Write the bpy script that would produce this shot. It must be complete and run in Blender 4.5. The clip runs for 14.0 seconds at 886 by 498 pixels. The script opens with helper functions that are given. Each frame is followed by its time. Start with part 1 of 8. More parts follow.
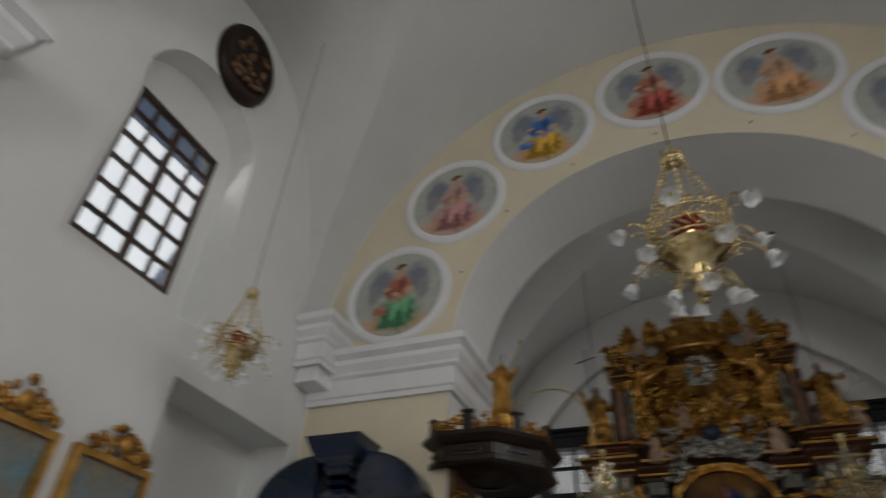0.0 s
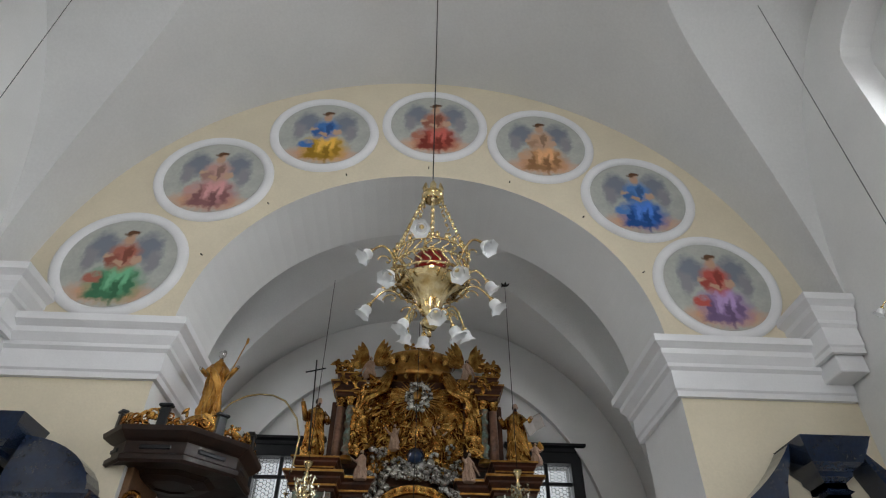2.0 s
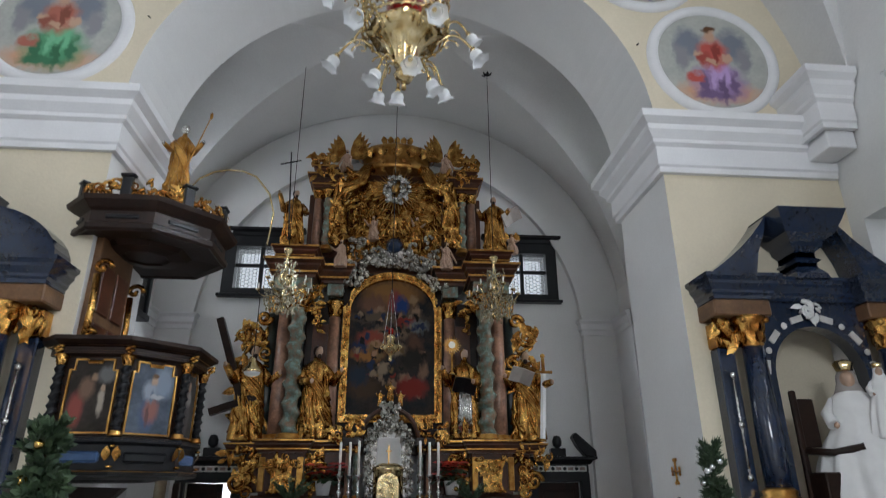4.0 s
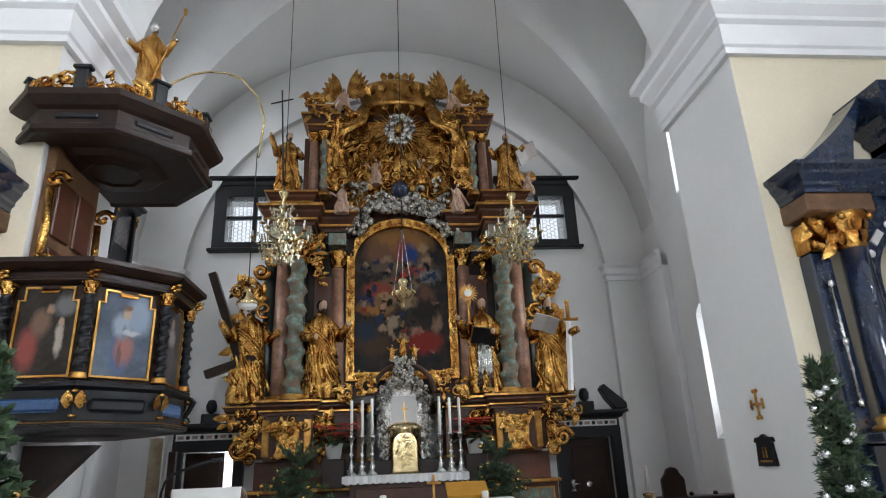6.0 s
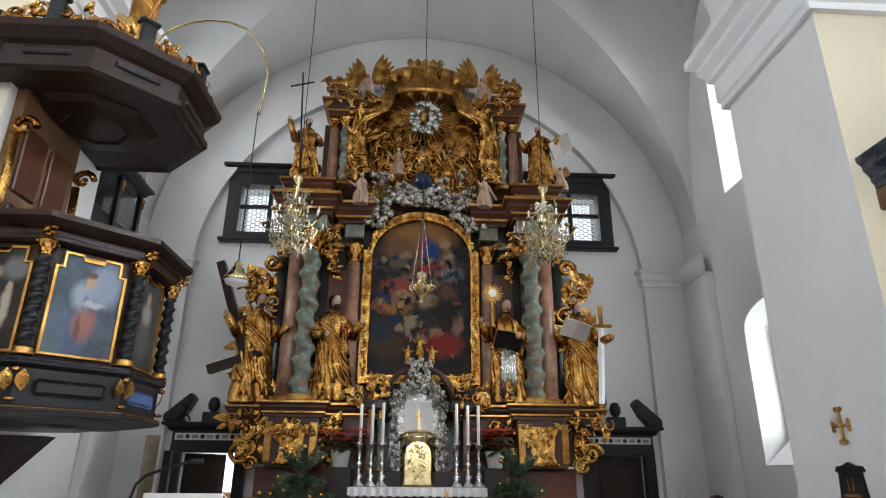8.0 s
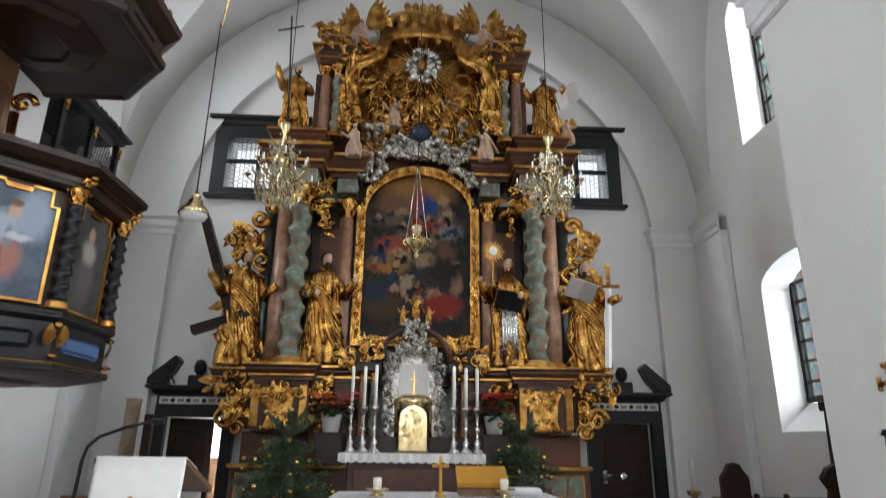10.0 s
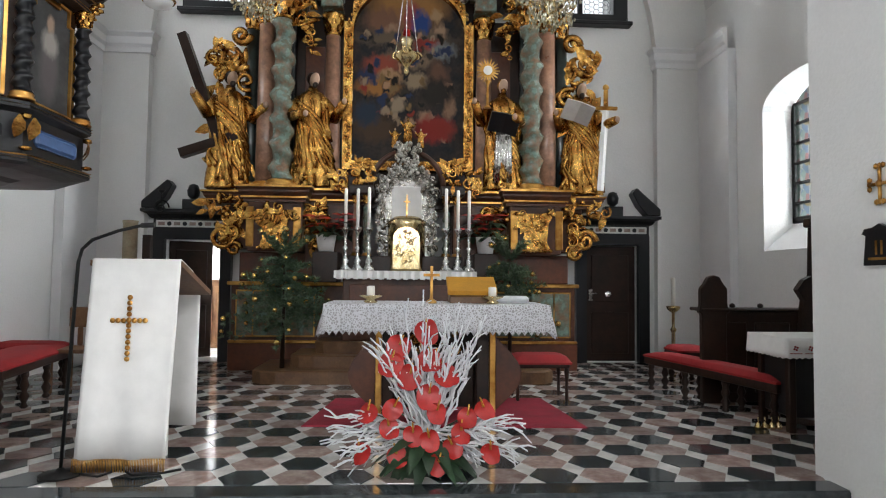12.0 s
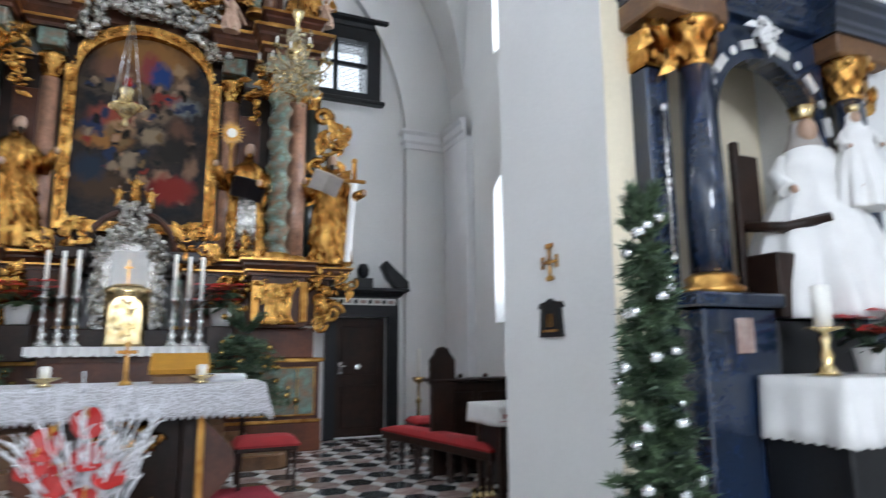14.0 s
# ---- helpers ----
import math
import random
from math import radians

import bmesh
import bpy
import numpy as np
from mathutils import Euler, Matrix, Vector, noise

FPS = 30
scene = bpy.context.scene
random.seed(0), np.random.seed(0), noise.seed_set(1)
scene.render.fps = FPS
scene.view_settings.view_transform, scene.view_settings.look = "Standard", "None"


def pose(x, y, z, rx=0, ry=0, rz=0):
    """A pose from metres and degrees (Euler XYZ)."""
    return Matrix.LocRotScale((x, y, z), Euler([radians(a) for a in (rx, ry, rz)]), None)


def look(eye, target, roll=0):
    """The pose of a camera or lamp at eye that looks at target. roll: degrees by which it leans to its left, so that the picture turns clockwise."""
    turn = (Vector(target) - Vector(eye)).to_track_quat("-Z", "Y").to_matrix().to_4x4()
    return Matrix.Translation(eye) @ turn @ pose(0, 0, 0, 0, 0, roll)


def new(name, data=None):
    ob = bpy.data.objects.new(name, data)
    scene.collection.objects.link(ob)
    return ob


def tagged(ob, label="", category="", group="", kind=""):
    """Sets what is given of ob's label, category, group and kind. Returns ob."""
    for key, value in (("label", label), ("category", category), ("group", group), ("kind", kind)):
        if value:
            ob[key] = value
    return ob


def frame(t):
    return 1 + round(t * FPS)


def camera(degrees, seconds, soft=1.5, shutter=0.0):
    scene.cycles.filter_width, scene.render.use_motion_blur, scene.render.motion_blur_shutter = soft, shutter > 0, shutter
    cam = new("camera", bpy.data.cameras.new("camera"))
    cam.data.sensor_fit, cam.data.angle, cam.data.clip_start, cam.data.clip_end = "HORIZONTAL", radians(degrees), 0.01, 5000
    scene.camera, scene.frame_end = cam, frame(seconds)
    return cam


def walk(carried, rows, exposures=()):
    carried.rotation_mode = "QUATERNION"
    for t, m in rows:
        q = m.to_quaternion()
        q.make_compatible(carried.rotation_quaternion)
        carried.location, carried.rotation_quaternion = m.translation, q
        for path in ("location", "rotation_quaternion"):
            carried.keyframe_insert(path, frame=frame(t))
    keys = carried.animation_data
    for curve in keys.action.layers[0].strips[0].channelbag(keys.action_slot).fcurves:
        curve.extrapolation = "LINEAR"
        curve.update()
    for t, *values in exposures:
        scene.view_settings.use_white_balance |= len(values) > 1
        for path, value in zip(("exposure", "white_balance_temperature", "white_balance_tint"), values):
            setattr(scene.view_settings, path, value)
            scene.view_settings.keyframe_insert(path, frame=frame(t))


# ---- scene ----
cam = camera(71.7, 14.0, soft=1.1, shutter=0.4)
PATH = [
    (0, (-0.56, -0.245, 1.745), (-1.22, 1.204, 2.954), 3.8),
    (0.5, (-0.526, -0.147, 1.801), (-0.673, 1.436, 3.014), 1.7),
    (1, (-0.484, -0.106, 1.827), (-0.507, 1.491, 3.031), 1.3),
    (1.5, (-0.45, -0.097, 1.846), (-0.423, 1.477, 3.081), 1.8),
    (2, (-0.433, -0.114, 1.844), (-0.358, 1.446, 3.093), 0.6),
    (2.5, (-0.393, -0.087, 1.833), (-0.272, 1.494, 3.052), -0.2),
    (3, (-0.365, -0.052, 1.809), (-0.223, 1.602, 2.926), -0.9),
    (3.5, (-0.366, 0.062, 1.746), (-0.227, 1.829, 2.672), -0.1),
    (4, (-0.378, 0.351, 1.66), (-0.217, 2.207, 2.387), -0.2),
    (4.2, (-0.393, 0.462, 1.62), (-0.211, 2.322, 2.333), 0.5),
    (6.5, (-0.578, 1.707, 1.476), (-0.403, 3.592, 2.123), -2.8),
    (7, (-0.499, 1.88, 1.491), (-0.409, 3.762, 2.16), 0.6),
    (7.2, (-0.507, 1.947, 1.485), (-0.403, 3.829, 2.155), 0.2),
    (9.5, (-0.418, 2.736, 1.486), (-0.34, 4.595, 2.22), 1.1),
    (10, (-0.386, 2.829, 1.448), (-0.297, 4.733, 2.051), 0.7),
    (10.5, (-0.351, 2.891, 1.378), (-0.253, 4.844, 1.794), 0.8),
    (11, (-0.322, 2.937, 1.32), (-0.219, 4.914, 1.605), 0.9),
    (11.5, (-0.322, 2.922, 1.265), (-0.208, 4.911, 1.437), 0.6),
    (12, (-0.334, 2.948, 1.246), (-0.221, 4.943, 1.339), 0.6),
    (12.5, (-0.351, 2.977, 1.246), (-0.233, 4.971, 1.338), 0.2),
    (13, (-0.278, 2.979, 1.253), (-0.048, 4.963, 1.357), -0.3),
    (13.5, (-0.13, 2.996, 1.267), (0.339, 4.928, 1.478), -2.3),
    (14, (0.222, 3.023, 1.273), (0.997, 4.839, 1.595), -0.4),
]
walk(cam, [(t, look(eye, target, roll)) for t, eye, target, roll in PATH], [
    (0.0, -1.4, 6850, 10), (0.5, -0.98, 6700, 10), (2.0, -0.52, 6500, 10), (3.0, -0.45, 6400, 10), (4.0, -0.34, 6100, 10), (6.5, 0.40, 6200, 10),
    (9.5, 0.48, 6350, 10), (11.0, 0.56, 6400, 10), (12.5, 0.62, 6450, 10), (13.3, 0.70, 6450, 10), (14.0, 0.82, 5850, 10)])

# ---- world and lights ----
AX = -0.36          # the church's middle line
scene.view_settings.exposure = 0.0
world = bpy.data.worlds.new("sky")
scene.world = world
world.use_nodes = True
wn = world.node_tree
sky = wn.nodes.new("ShaderNodeTexSky")
sky.sky_type = 'NISHITA'
sky.sun_disc = False
sky.sun_elevation = radians(32)
sky.sun_rotation = radians(70)
wn.nodes["Background"].inputs[1].default_value = 0.12
wn.links.new(sky.outputs[0], wn.nodes["Background"].inputs[0])
sun = new("sun", bpy.data.lights.new("sun", 'SUN'))
sun.data.energy = 1.2
sun.data.angle = radians(12)
sun.data.color = (1.0, 0.95, 0.88)
sun.matrix_world = look((6, -2, 5), (0, 1.5, 0))


def daylight_lamp(x, y, z, tx, ty, tz, w, h, power, color=(0.95, 0.975, 1.0)):
    """An area lamp for the sky's light, at a window's opening or added where none is."""
    lamp = new("daylight_area", bpy.data.lights.new("daylight_area", 'AREA'))
    lamp.data.shape = 'RECTANGLE'
    lamp.data.size, lamp.data.size_y = w, h
    lamp.data.energy = power
    lamp.data.color = color
    lamp.matrix_world = look((x, y, z), (tx, ty, tz))
    return lamp


daylight_lamp(5.9, 2.9, 7.0, 0, 3.0, 2.6, 2.6, 3.6, 860)      # nave, south
daylight_lamp(4.86, -2.4, 6.2, 0, -1.0, 2.0, 1.6, 2.8, 300)
daylight_lamp(-5.6, 2.9, 5.9, 0, 2.9, 3.0, 1.5, 2.2, 26)       # nave, north
daylight_lamp(-5.6, -2.4, 5.6, 0, -1.0, 2.0, 1.5, 2.4, 70)
daylight_lamp(AX, -7.3, 5.0, AX, 8.0, -1.5, 3.0, 3.4, 470)     # nave, unseen west opening, added to brighten the faces turned to it
daylight_lamp(5.9, 9.7, 7.3, 0, 9.4, 2.6, 2.4, 3.0, 560)       # chancel, south
daylight_lamp(5.9, 9.7, 3.2, 0, 9.2, 0.8, 2.4, 2.7, 360)
daylight_lamp(-5.65, 9.75, 6.8, 0, 9.6, 3.0, 1.5, 2.2, 110)    # chancel, north


# ---- materials ----
def material(name, color, rough=0.6, metal=0.0, bump=0.0, scale=8.0, vary=0.12, fine=60.0, color2=None, spec=0.5, coat=0.0,
             emit=None, trans=0.0, detail=5.0, dist=0.02):
    m = bpy.data.materials.new(name)
    m.use_nodes = True
    nt = m.node_tree
    b = nt.nodes["Principled BSDF"]
    b.inputs["Roughness"].default_value = rough
    b.inputs["Metallic"].default_value = metal
    b.inputs["Specular IOR Level"].default_value = spec
    b.inputs["Coat Weight"].default_value = coat
    b.inputs["Transmission Weight"].default_value = trans
    tc = nt.nodes.new("ShaderNodeTexCoord")
    n1 = nt.nodes.new("ShaderNodeTexNoise")
    n1.inputs["Scale"].default_value = scale
    n1.inputs["Detail"].default_value = detail
    nt.links.new(tc.outputs["Object"], n1.inputs["Vector"])
    n2 = nt.nodes.new("ShaderNodeTexNoise")
    n2.inputs["Scale"].default_value = fine
    n2.inputs["Detail"].default_value = 3
    nt.links.new(tc.outputs["Object"], n2.inputs["Vector"])
    ramp = nt.nodes.new("ShaderNodeValToRGB")
    c1 = color if color2 is None else color2
    k = 1 - vary if color2 is None else 1.0
    ramp.color_ramp.elements[0].position = 0.36
    ramp.color_ramp.elements[1].position = 0.64
    ramp.color_ramp.elements[0].color = (c1[0] * k, c1[1] * k, c1[2] * k, 1)
    ramp.color_ramp.elements[1].color = (*color, 1)
    nt.links.new(n1.outputs[0], ramp.inputs[0])
    mix = nt.nodes.new("ShaderNodeMix")
    mix.data_type = 'RGBA'
    mix.blend_type = 'MULTIPLY'
    mix.inputs[0].default_value = min(1.0, vary * 2)
    nt.links.new(ramp.outputs[0], mix.inputs[6])
    nt.links.new(n2.outputs[0], mix.inputs[7])
    hue = nt.nodes.new("ShaderNodeBrightContrast")
    nt.links.new(mix.outputs[2], hue.inputs[0])
    hue.inputs[1].default_value = 0.0
    nt.links.new(hue.outputs[0], b.inputs["Base Color"])
    if bump:
        bp = nt.nodes.new("ShaderNodeBump")
        bp.inputs["Strength"].default_value = bump
        bp.inputs["Distance"].default_value = dist
        add = nt.nodes.new("ShaderNodeMath")
        nt.links.new(n1.outputs[0], add.inputs[0])
        nt.links.new(n2.outputs[0], add.inputs[1])
        nt.links.new(add.outputs[0], bp.inputs["Height"])
        nt.links.new(bp.outputs[0], b.inputs["Normal"])
    rr = nt.nodes.new("ShaderNodeMapRange")
    rr.inputs[3].default_value = max(0.02, rough - 0.08)
    rr.inputs[4].default_value = min(1.0, rough + 0.1)
    nt.links.new(n1.outputs[0], rr.inputs[0])
    nt.links.new(rr.outputs[0], b.inputs["Roughness"])
    if emit:
        b.inputs["Emission Color"].default_value = (*emit[:3], 1)
        b.inputs["Emission Strength"].default_value = emit[3]
    return m


M = {}
M["white"] = material("white_plaster", (0.78, 0.78, 0.77), 0.85, bump=0.25, scale=1.3, vary=0.05, fine=45, dist=0.01)
M["vault"] = material("vault_plaster", (0.74, 0.74, 0.73), 0.88, bump=0.2, scale=0.9, vary=0.07, fine=30, dist=0.01)
M["cream"] = material("cream_plaster", (0.74, 0.66, 0.50), 0.88, bump=0.2, scale=1.6, vary=0.06, fine=40, dist=0.01)
M["stucco"] = material("white_stucco", (0.80, 0.80, 0.81), 0.75, bump=0.1, scale=3, vary=0.05, fine=60, dist=0.005)
M["gold"] = material("carved_gilding", (0.90, 0.52, 0.14), 0.24, metal=1.0, bump=0.5, scale=7, vary=0.22, fine=60, color2=(0.34, 0.13, 0.025), dist=0.014)
M["goldplain"] = material("gilding", (0.80, 0.46, 0.13), 0.3, metal=1.0, bump=0.2, scale=6, vary=0.18, fine=40, color2=(0.40, 0.18, 0.04), dist=0.01)
M["brass"] = material("polished_brass", (0.86, 0.71, 0.42), 0.16, metal=1.0, vary=0.12, scale=14, color2=(0.62, 0.44, 0.18))
M["silver"] = material("silvered_carving", (0.78, 0.76, 0.72), 0.26, metal=0.9, bump=0.5, scale=13, vary=0.2, fine=45, color2=(0.36, 0.33, 0.28))
M["silverplain"] = material("silver", (0.8, 0.79, 0.77), 0.25, metal=1.0, vary=0.12, scale=20, color2=(0.5, 0.49, 0.47))
M["brown"] = material("brown_marbled_wood", (0.12, 0.040, 0.015), 0.42, bump=0.08, scale=4, vary=0.3, fine=24, color2=(0.055, 0.020, 0.010), coat=0.05, spec=0.35)
M["redbrown"] = material("red_brown_wood", (0.15, 0.042, 0.015), 0.38, scale=3, vary=0.3, fine=22, color2=(0.085, 0.026, 0.012), coat=0.1, spec=0.4)
M["darkwood"] = material("dark_walnut", (0.036, 0.017, 0.010), 0.4, bump=0.08, scale=6, vary=0.3, fine=40, color2=(0.02, 0.010, 0.007), coat=0.05, spec=0.25)
M["oak"] = material("oak_wood", (0.22, 0.11, 0.045), 0.45, bump=0.08, scale=5, vary=0.25, fine=40, color2=(0.13, 0.06, 0.025))
M["black"] = material("black_painted_wood", (0.010, 0.011, 0.014), 0.38, bump=0.05, scale=8, vary=0.3, fine=60, coat=0.05, spec=0.35)
M["blue"] = material("blue_black_stone", (0.014, 0.030, 0.075), 0.13, scale=6, vary=0.3, fine=40, color2=(0.02, 0.03, 0.055), coat=0.5)
M["greenmarble"] = material("green_marble_paint", (0.17, 0.27, 0.22), 0.25, scale=9, vary=0.3, fine=30, color2=(0.25, 0.16, 0.10), coat=0.4)
M["pinkmarble"] = material("pink_marble_paint", (0.52, 0.28, 0.18), 0.3, scale=7, vary=0.3, fine=22, color2=(0.27, 0.15, 0.10), coat=0.3)
M["darkgreen"] = material("dark_green_marble", (0.03, 0.05, 0.045), 0.3, scale=8, vary=0.3, fine=30, color2=(0.015, 0.02, 0.02), coat=0.3)
M["flesh"] = material("painted_flesh", (0.52, 0.34, 0.24), 0.45, scale=10, vary=0.15, fine=60)
M["linen"] = material("white_linen", (0.82, 0.81, 0.79), 0.85, bump=0.2, scale=10, vary=0.06, fine=260, dist=0.004)
M["red"] = material("red_velvet", (0.40, 0.018, 0.022), 0.8, bump=0.15, scale=7, vary=0.2, fine=150, dist=0.004)
M["carpet"] = material("dark_red_carpet", (0.42, 0.022, 0.05), 0.95, bump=0.4, scale=5, vary=0.25, fine=220, dist=0.006)
M["veil"] = material("grey_cloth", (0.42, 0.38, 0.35), 0.8, bump=0.2, scale=10, vary=0.12, fine=160, dist=0.004)
M["wax"] = material("candle_wax", (0.86, 0.84, 0.78), 0.5, scale=6, vary=0.04)
M["iron"] = material("black_iron", (0.02, 0.02, 0.02), 0.5, metal=0.6, scale=20, vary=0.2)
M["mdark"] = material("dark_green_floor_marble", (0.040, 0.050, 0.054), 0.10, scale=9, vary=0.35, fine=34, color2=(0.085, 0.10, 0.105))
M["mpink"] = material("pink_floor_marble", (0.50, 0.40, 0.36), 0.10, scale=8, vary=0.26, fine=34, color2=(0.34, 0.23, 0.20))
M["mwhite"] = material("white_floor_marble", (0.76, 0.74, 0.71), 0.11, scale=6, vary=0.12, fine=30, color2=(0.58, 0.56, 0.53))


# ---- building helpers ----
def part(name, bm, mat, parent=None, label="", smooth=False):
    """Links a bmesh as one mesh object, under a thing or a part. mat: a key of M or a list of keys."""
    me = bpy.data.meshes.new(name)
    bm.normal_update()
    bm.to_mesh(me)
    bm.free()
    for key in (mat if isinstance(mat, (list, tuple)) else [mat]):
        me.materials.append(M[key])
    if smooth:
        for p in me.polygons:
            p.use_smooth = True
    ob = new(name, me)
    if parent is not None:
        ob.parent = parent
    if label:
        tagged(ob, label)
    return ob


def thing(name, loc, label, category, group="", rz=0.0):
    ob = new(name)
    ob.empty_display_size = 0.1
    ob.matrix_world = pose(loc[0], loc[1], loc[2], 0, 0, rz)
    return tagged(ob, label, category, group)


def structure(name, bm, mat, label, smooth=False):
    ob = part(name, bm, mat, None, "", smooth)
    return tagged(ob, label, name.split("_")[0], kind="structure")


def box(bm, x0, x1, y0, y1, z0, z1, bevel=0.0, mat=0):
    m = Matrix.LocRotScale(((x0 + x1) / 2, (y0 + y1) / 2, (z0 + z1) / 2), None, (abs(x1 - x0), abs(y1 - y0), abs(z1 - z0)))
    r = bmesh.ops.create_cube(bm, size=1.0, matrix=m)
    fs = {f for v in r["verts"] for f in v.link_faces}
    for f in fs:
        f.material_index = mat
    if bevel:
        es = list({e for v in r["verts"] for e in v.link_edges})
        bmesh.ops.bevel(bm, geom=es, offset=bevel, segments=1, affect='EDGES', profile=0.5)


def lathe(bm, prof, cx=0.0, cy=0.0, cz=0.0, seg=20, sx=1.0, sy=1.0, mat=0, smooth=True, fn=None):
    """A turned form from (radius, height) pairs. fn(angle, height) scales the radius."""
    rings = []
    for r, z in prof:
        ring = []
        for i in range(seg):
            a = 2 * math.pi * i / seg
            k = fn(a, z) if fn else 1.0
            ring.append(bm.verts.new((cx + sx * r * k * math.cos(a), cy + sy * r * k * math.sin(a), cz + z)))
        rings.append(ring)
    for a, b in zip(rings, rings[1:]):
        for i in range(seg):
            f = bm.faces.new((a[i], a[(i + 1) % seg], b[(i + 1) % seg], b[i]))
            f.material_index, f.smooth = mat, smooth
    for ring, rev in ((rings[0], True), (rings[-1], False)):
        f = bm.faces.new(list(reversed(ring)) if rev else ring)
        f.material_index = mat


def prism(bm, poly, z0, z1, m=None, mat=0):
    """A polygon (x, y) drawn up from z0 to z1, then moved by m."""
    lo = [bm.verts.new((x, y, z0)) for x, y in poly]
    hi = [bm.verts.new((x, y, z1)) for x, y in poly]
    fs = [bm.faces.new(list(reversed(lo))), bm.faces.new(hi)]
    n = len(poly)
    for i in range(n):
        fs.append(bm.faces.new((lo[i], lo[(i + 1) % n], hi[(i + 1) % n], hi[i])))
    for f in fs:
        f.material_index = mat
    if m is not None:
        bmesh.ops.transform(bm, matrix=m, verts=lo + hi)
    bmesh.ops.recalc_face_normals(bm, faces=fs)


def tube(bm, pts, r, seg=6, mat=0, taper=1.0):
    """A round bar along points."""
    pts = [Vector(p) for p in pts]
    rings = []
    n = len(pts)
    up = Vector((0.31, 0.17, 0.93))
    for i, p in enumerate(pts):
        d = (pts[min(i + 1, n - 1)] - pts[max(i - 1, 0)])
        d = d.normalized() if d.length > 1e-9 else Vector((0, 0, 1))
        u = d.cross(up)
        if u.length < 1e-3:
            u = d.cross(Vector((1, 0, 0)))
        u.normalize()
        w = d.cross(u)
        k = r * (1 + (taper - 1) * i / max(1, n - 1))
        rings.append([bm.verts.new(p + k * (math.cos(2 * math.pi * j / seg) * u + math.sin(2 * math.pi * j / seg) * w)) for j in range(seg)])
    for a, b in zip(rings, rings[1:]):
        for j in range(seg):
            f = bm.faces.new((a[j], b[j], b[(j + 1) % seg], a[(j + 1) % seg]))
            f.material_index, f.smooth = mat, True
    for ring in (list(reversed(rings[0])), rings[-1]):
        f = bm.faces.new(list(reversed(ring)))
        f.material_index = mat


def blob(bm, x, y, z, sx, sy, sz, m=None, mat=0, sub=1):
    mm = Matrix.LocRotScale((x, y, z), m, (sx, sy, sz))
    r = bmesh.ops.create_icosphere(bm, subdivisions=sub, radius=1.0, matrix=mm)
    for f in {f for v in r["verts"] for f in v.link_faces}:
        f.material_index, f.smooth = mat, True


def scroll(bm, x, y, z, size, turns=1.4, r=0.02, flip=1, mat=0, tilt=0.0):
    """A volute that curls in the xz plane."""
    pts = []
    for i in range(22):
        t = i / 21
        a = tilt + flip * turns * 2 * math.pi * t
        k = size * (1 - 0.82 * t)
        pts.append((x + k * math.cos(a), y, z + k * math.sin(a)))
    tube(bm, pts, r, 6, mat, 0.8)


def leaf(bm, p, d, n, length, width, mat=0, curl=0.25):
    """A pointed leaf from p along d, bent, with normal n."""
    p, d, n = Vector(p), Vector(d).normalized(), Vector(n)
    s = d.cross(n)
    if s.length < 1e-4:
        s = d.cross(Vector((0.3, 0.8, 0.5)))
    s.normalize()
    n = s.cross(d).normalized()
    rows = []
    for t, w in ((0.0, 0.12), (0.3, 0.85), (0.6, 1.0), (0.85, 0.5), (1.0, 0.03)):
        c = p + d * length * t - n * length * curl * t * t
        rows.append((bm.verts.new(c - s * width * w * 0.5 + n * width * 0.12 * w), bm.verts.new(c), bm.verts.new(c + s * width * w * 0.5 + n * width * 0.12 * w)))
    for a, b in zip(rows, rows[1:]):
        for i in (0, 1):
            f = bm.faces.new((a[i], a[i + 1], b[i + 1], b[i]))
            f.material_index, f.smooth = mat, True


def carving(bm, x, y, z, w, h, d, seed, n=26, mat=0, size=0.05):
    """Carved foliage: curling leaves, volutes and knobs on an upright patch, its front towards -y."""
    rnd = random.Random(seed)
    for i in range(n):
        u, v = rnd.uniform(-0.5, 0.5), rnd.uniform(-0.5, 0.5)
        if u * u + v * v > 0.27:
            u, v = u * 0.7, v * 0.7
        px, pz = x + u * w, z + v * h
        k = rnd.random()
        s = size * rnd.uniform(0.7, 1.5)
        e = Euler((rnd.uniform(-0.6, 0.6), rnd.uniform(-3, 3), rnd.uniform(-0.6, 0.6))).to_quaternion()
        if k < 0.36:
            blob(bm, px, y - d * rnd.uniform(0.1, 0.9), pz, s * 1.3, s * 0.5, s * 0.5, e, mat)
        elif k < 0.82:
            a = rnd.uniform(0, 2 * math.pi)
            leaf(bm, (px, y - d * rnd.uniform(0.2, 0.8), pz), (math.cos(a), -0.35, math.sin(a)), (0, -1, 0.2), s * 2.6, s * 1.3, mat, 0.45)
        elif k < 0.92:
            scroll(bm, px, y - d * rnd.uniform(0.4, 1.0), pz, s * 1.2, 1.2, s * 0.28, rnd.choice((-1, 1)), mat, rnd.uniform(0, 6))
        else:
            blob(bm, px, y - d * rnd.uniform(0.5, 1.0), pz, s * 0.55, s * 0.55, s * 0.55, None, mat)


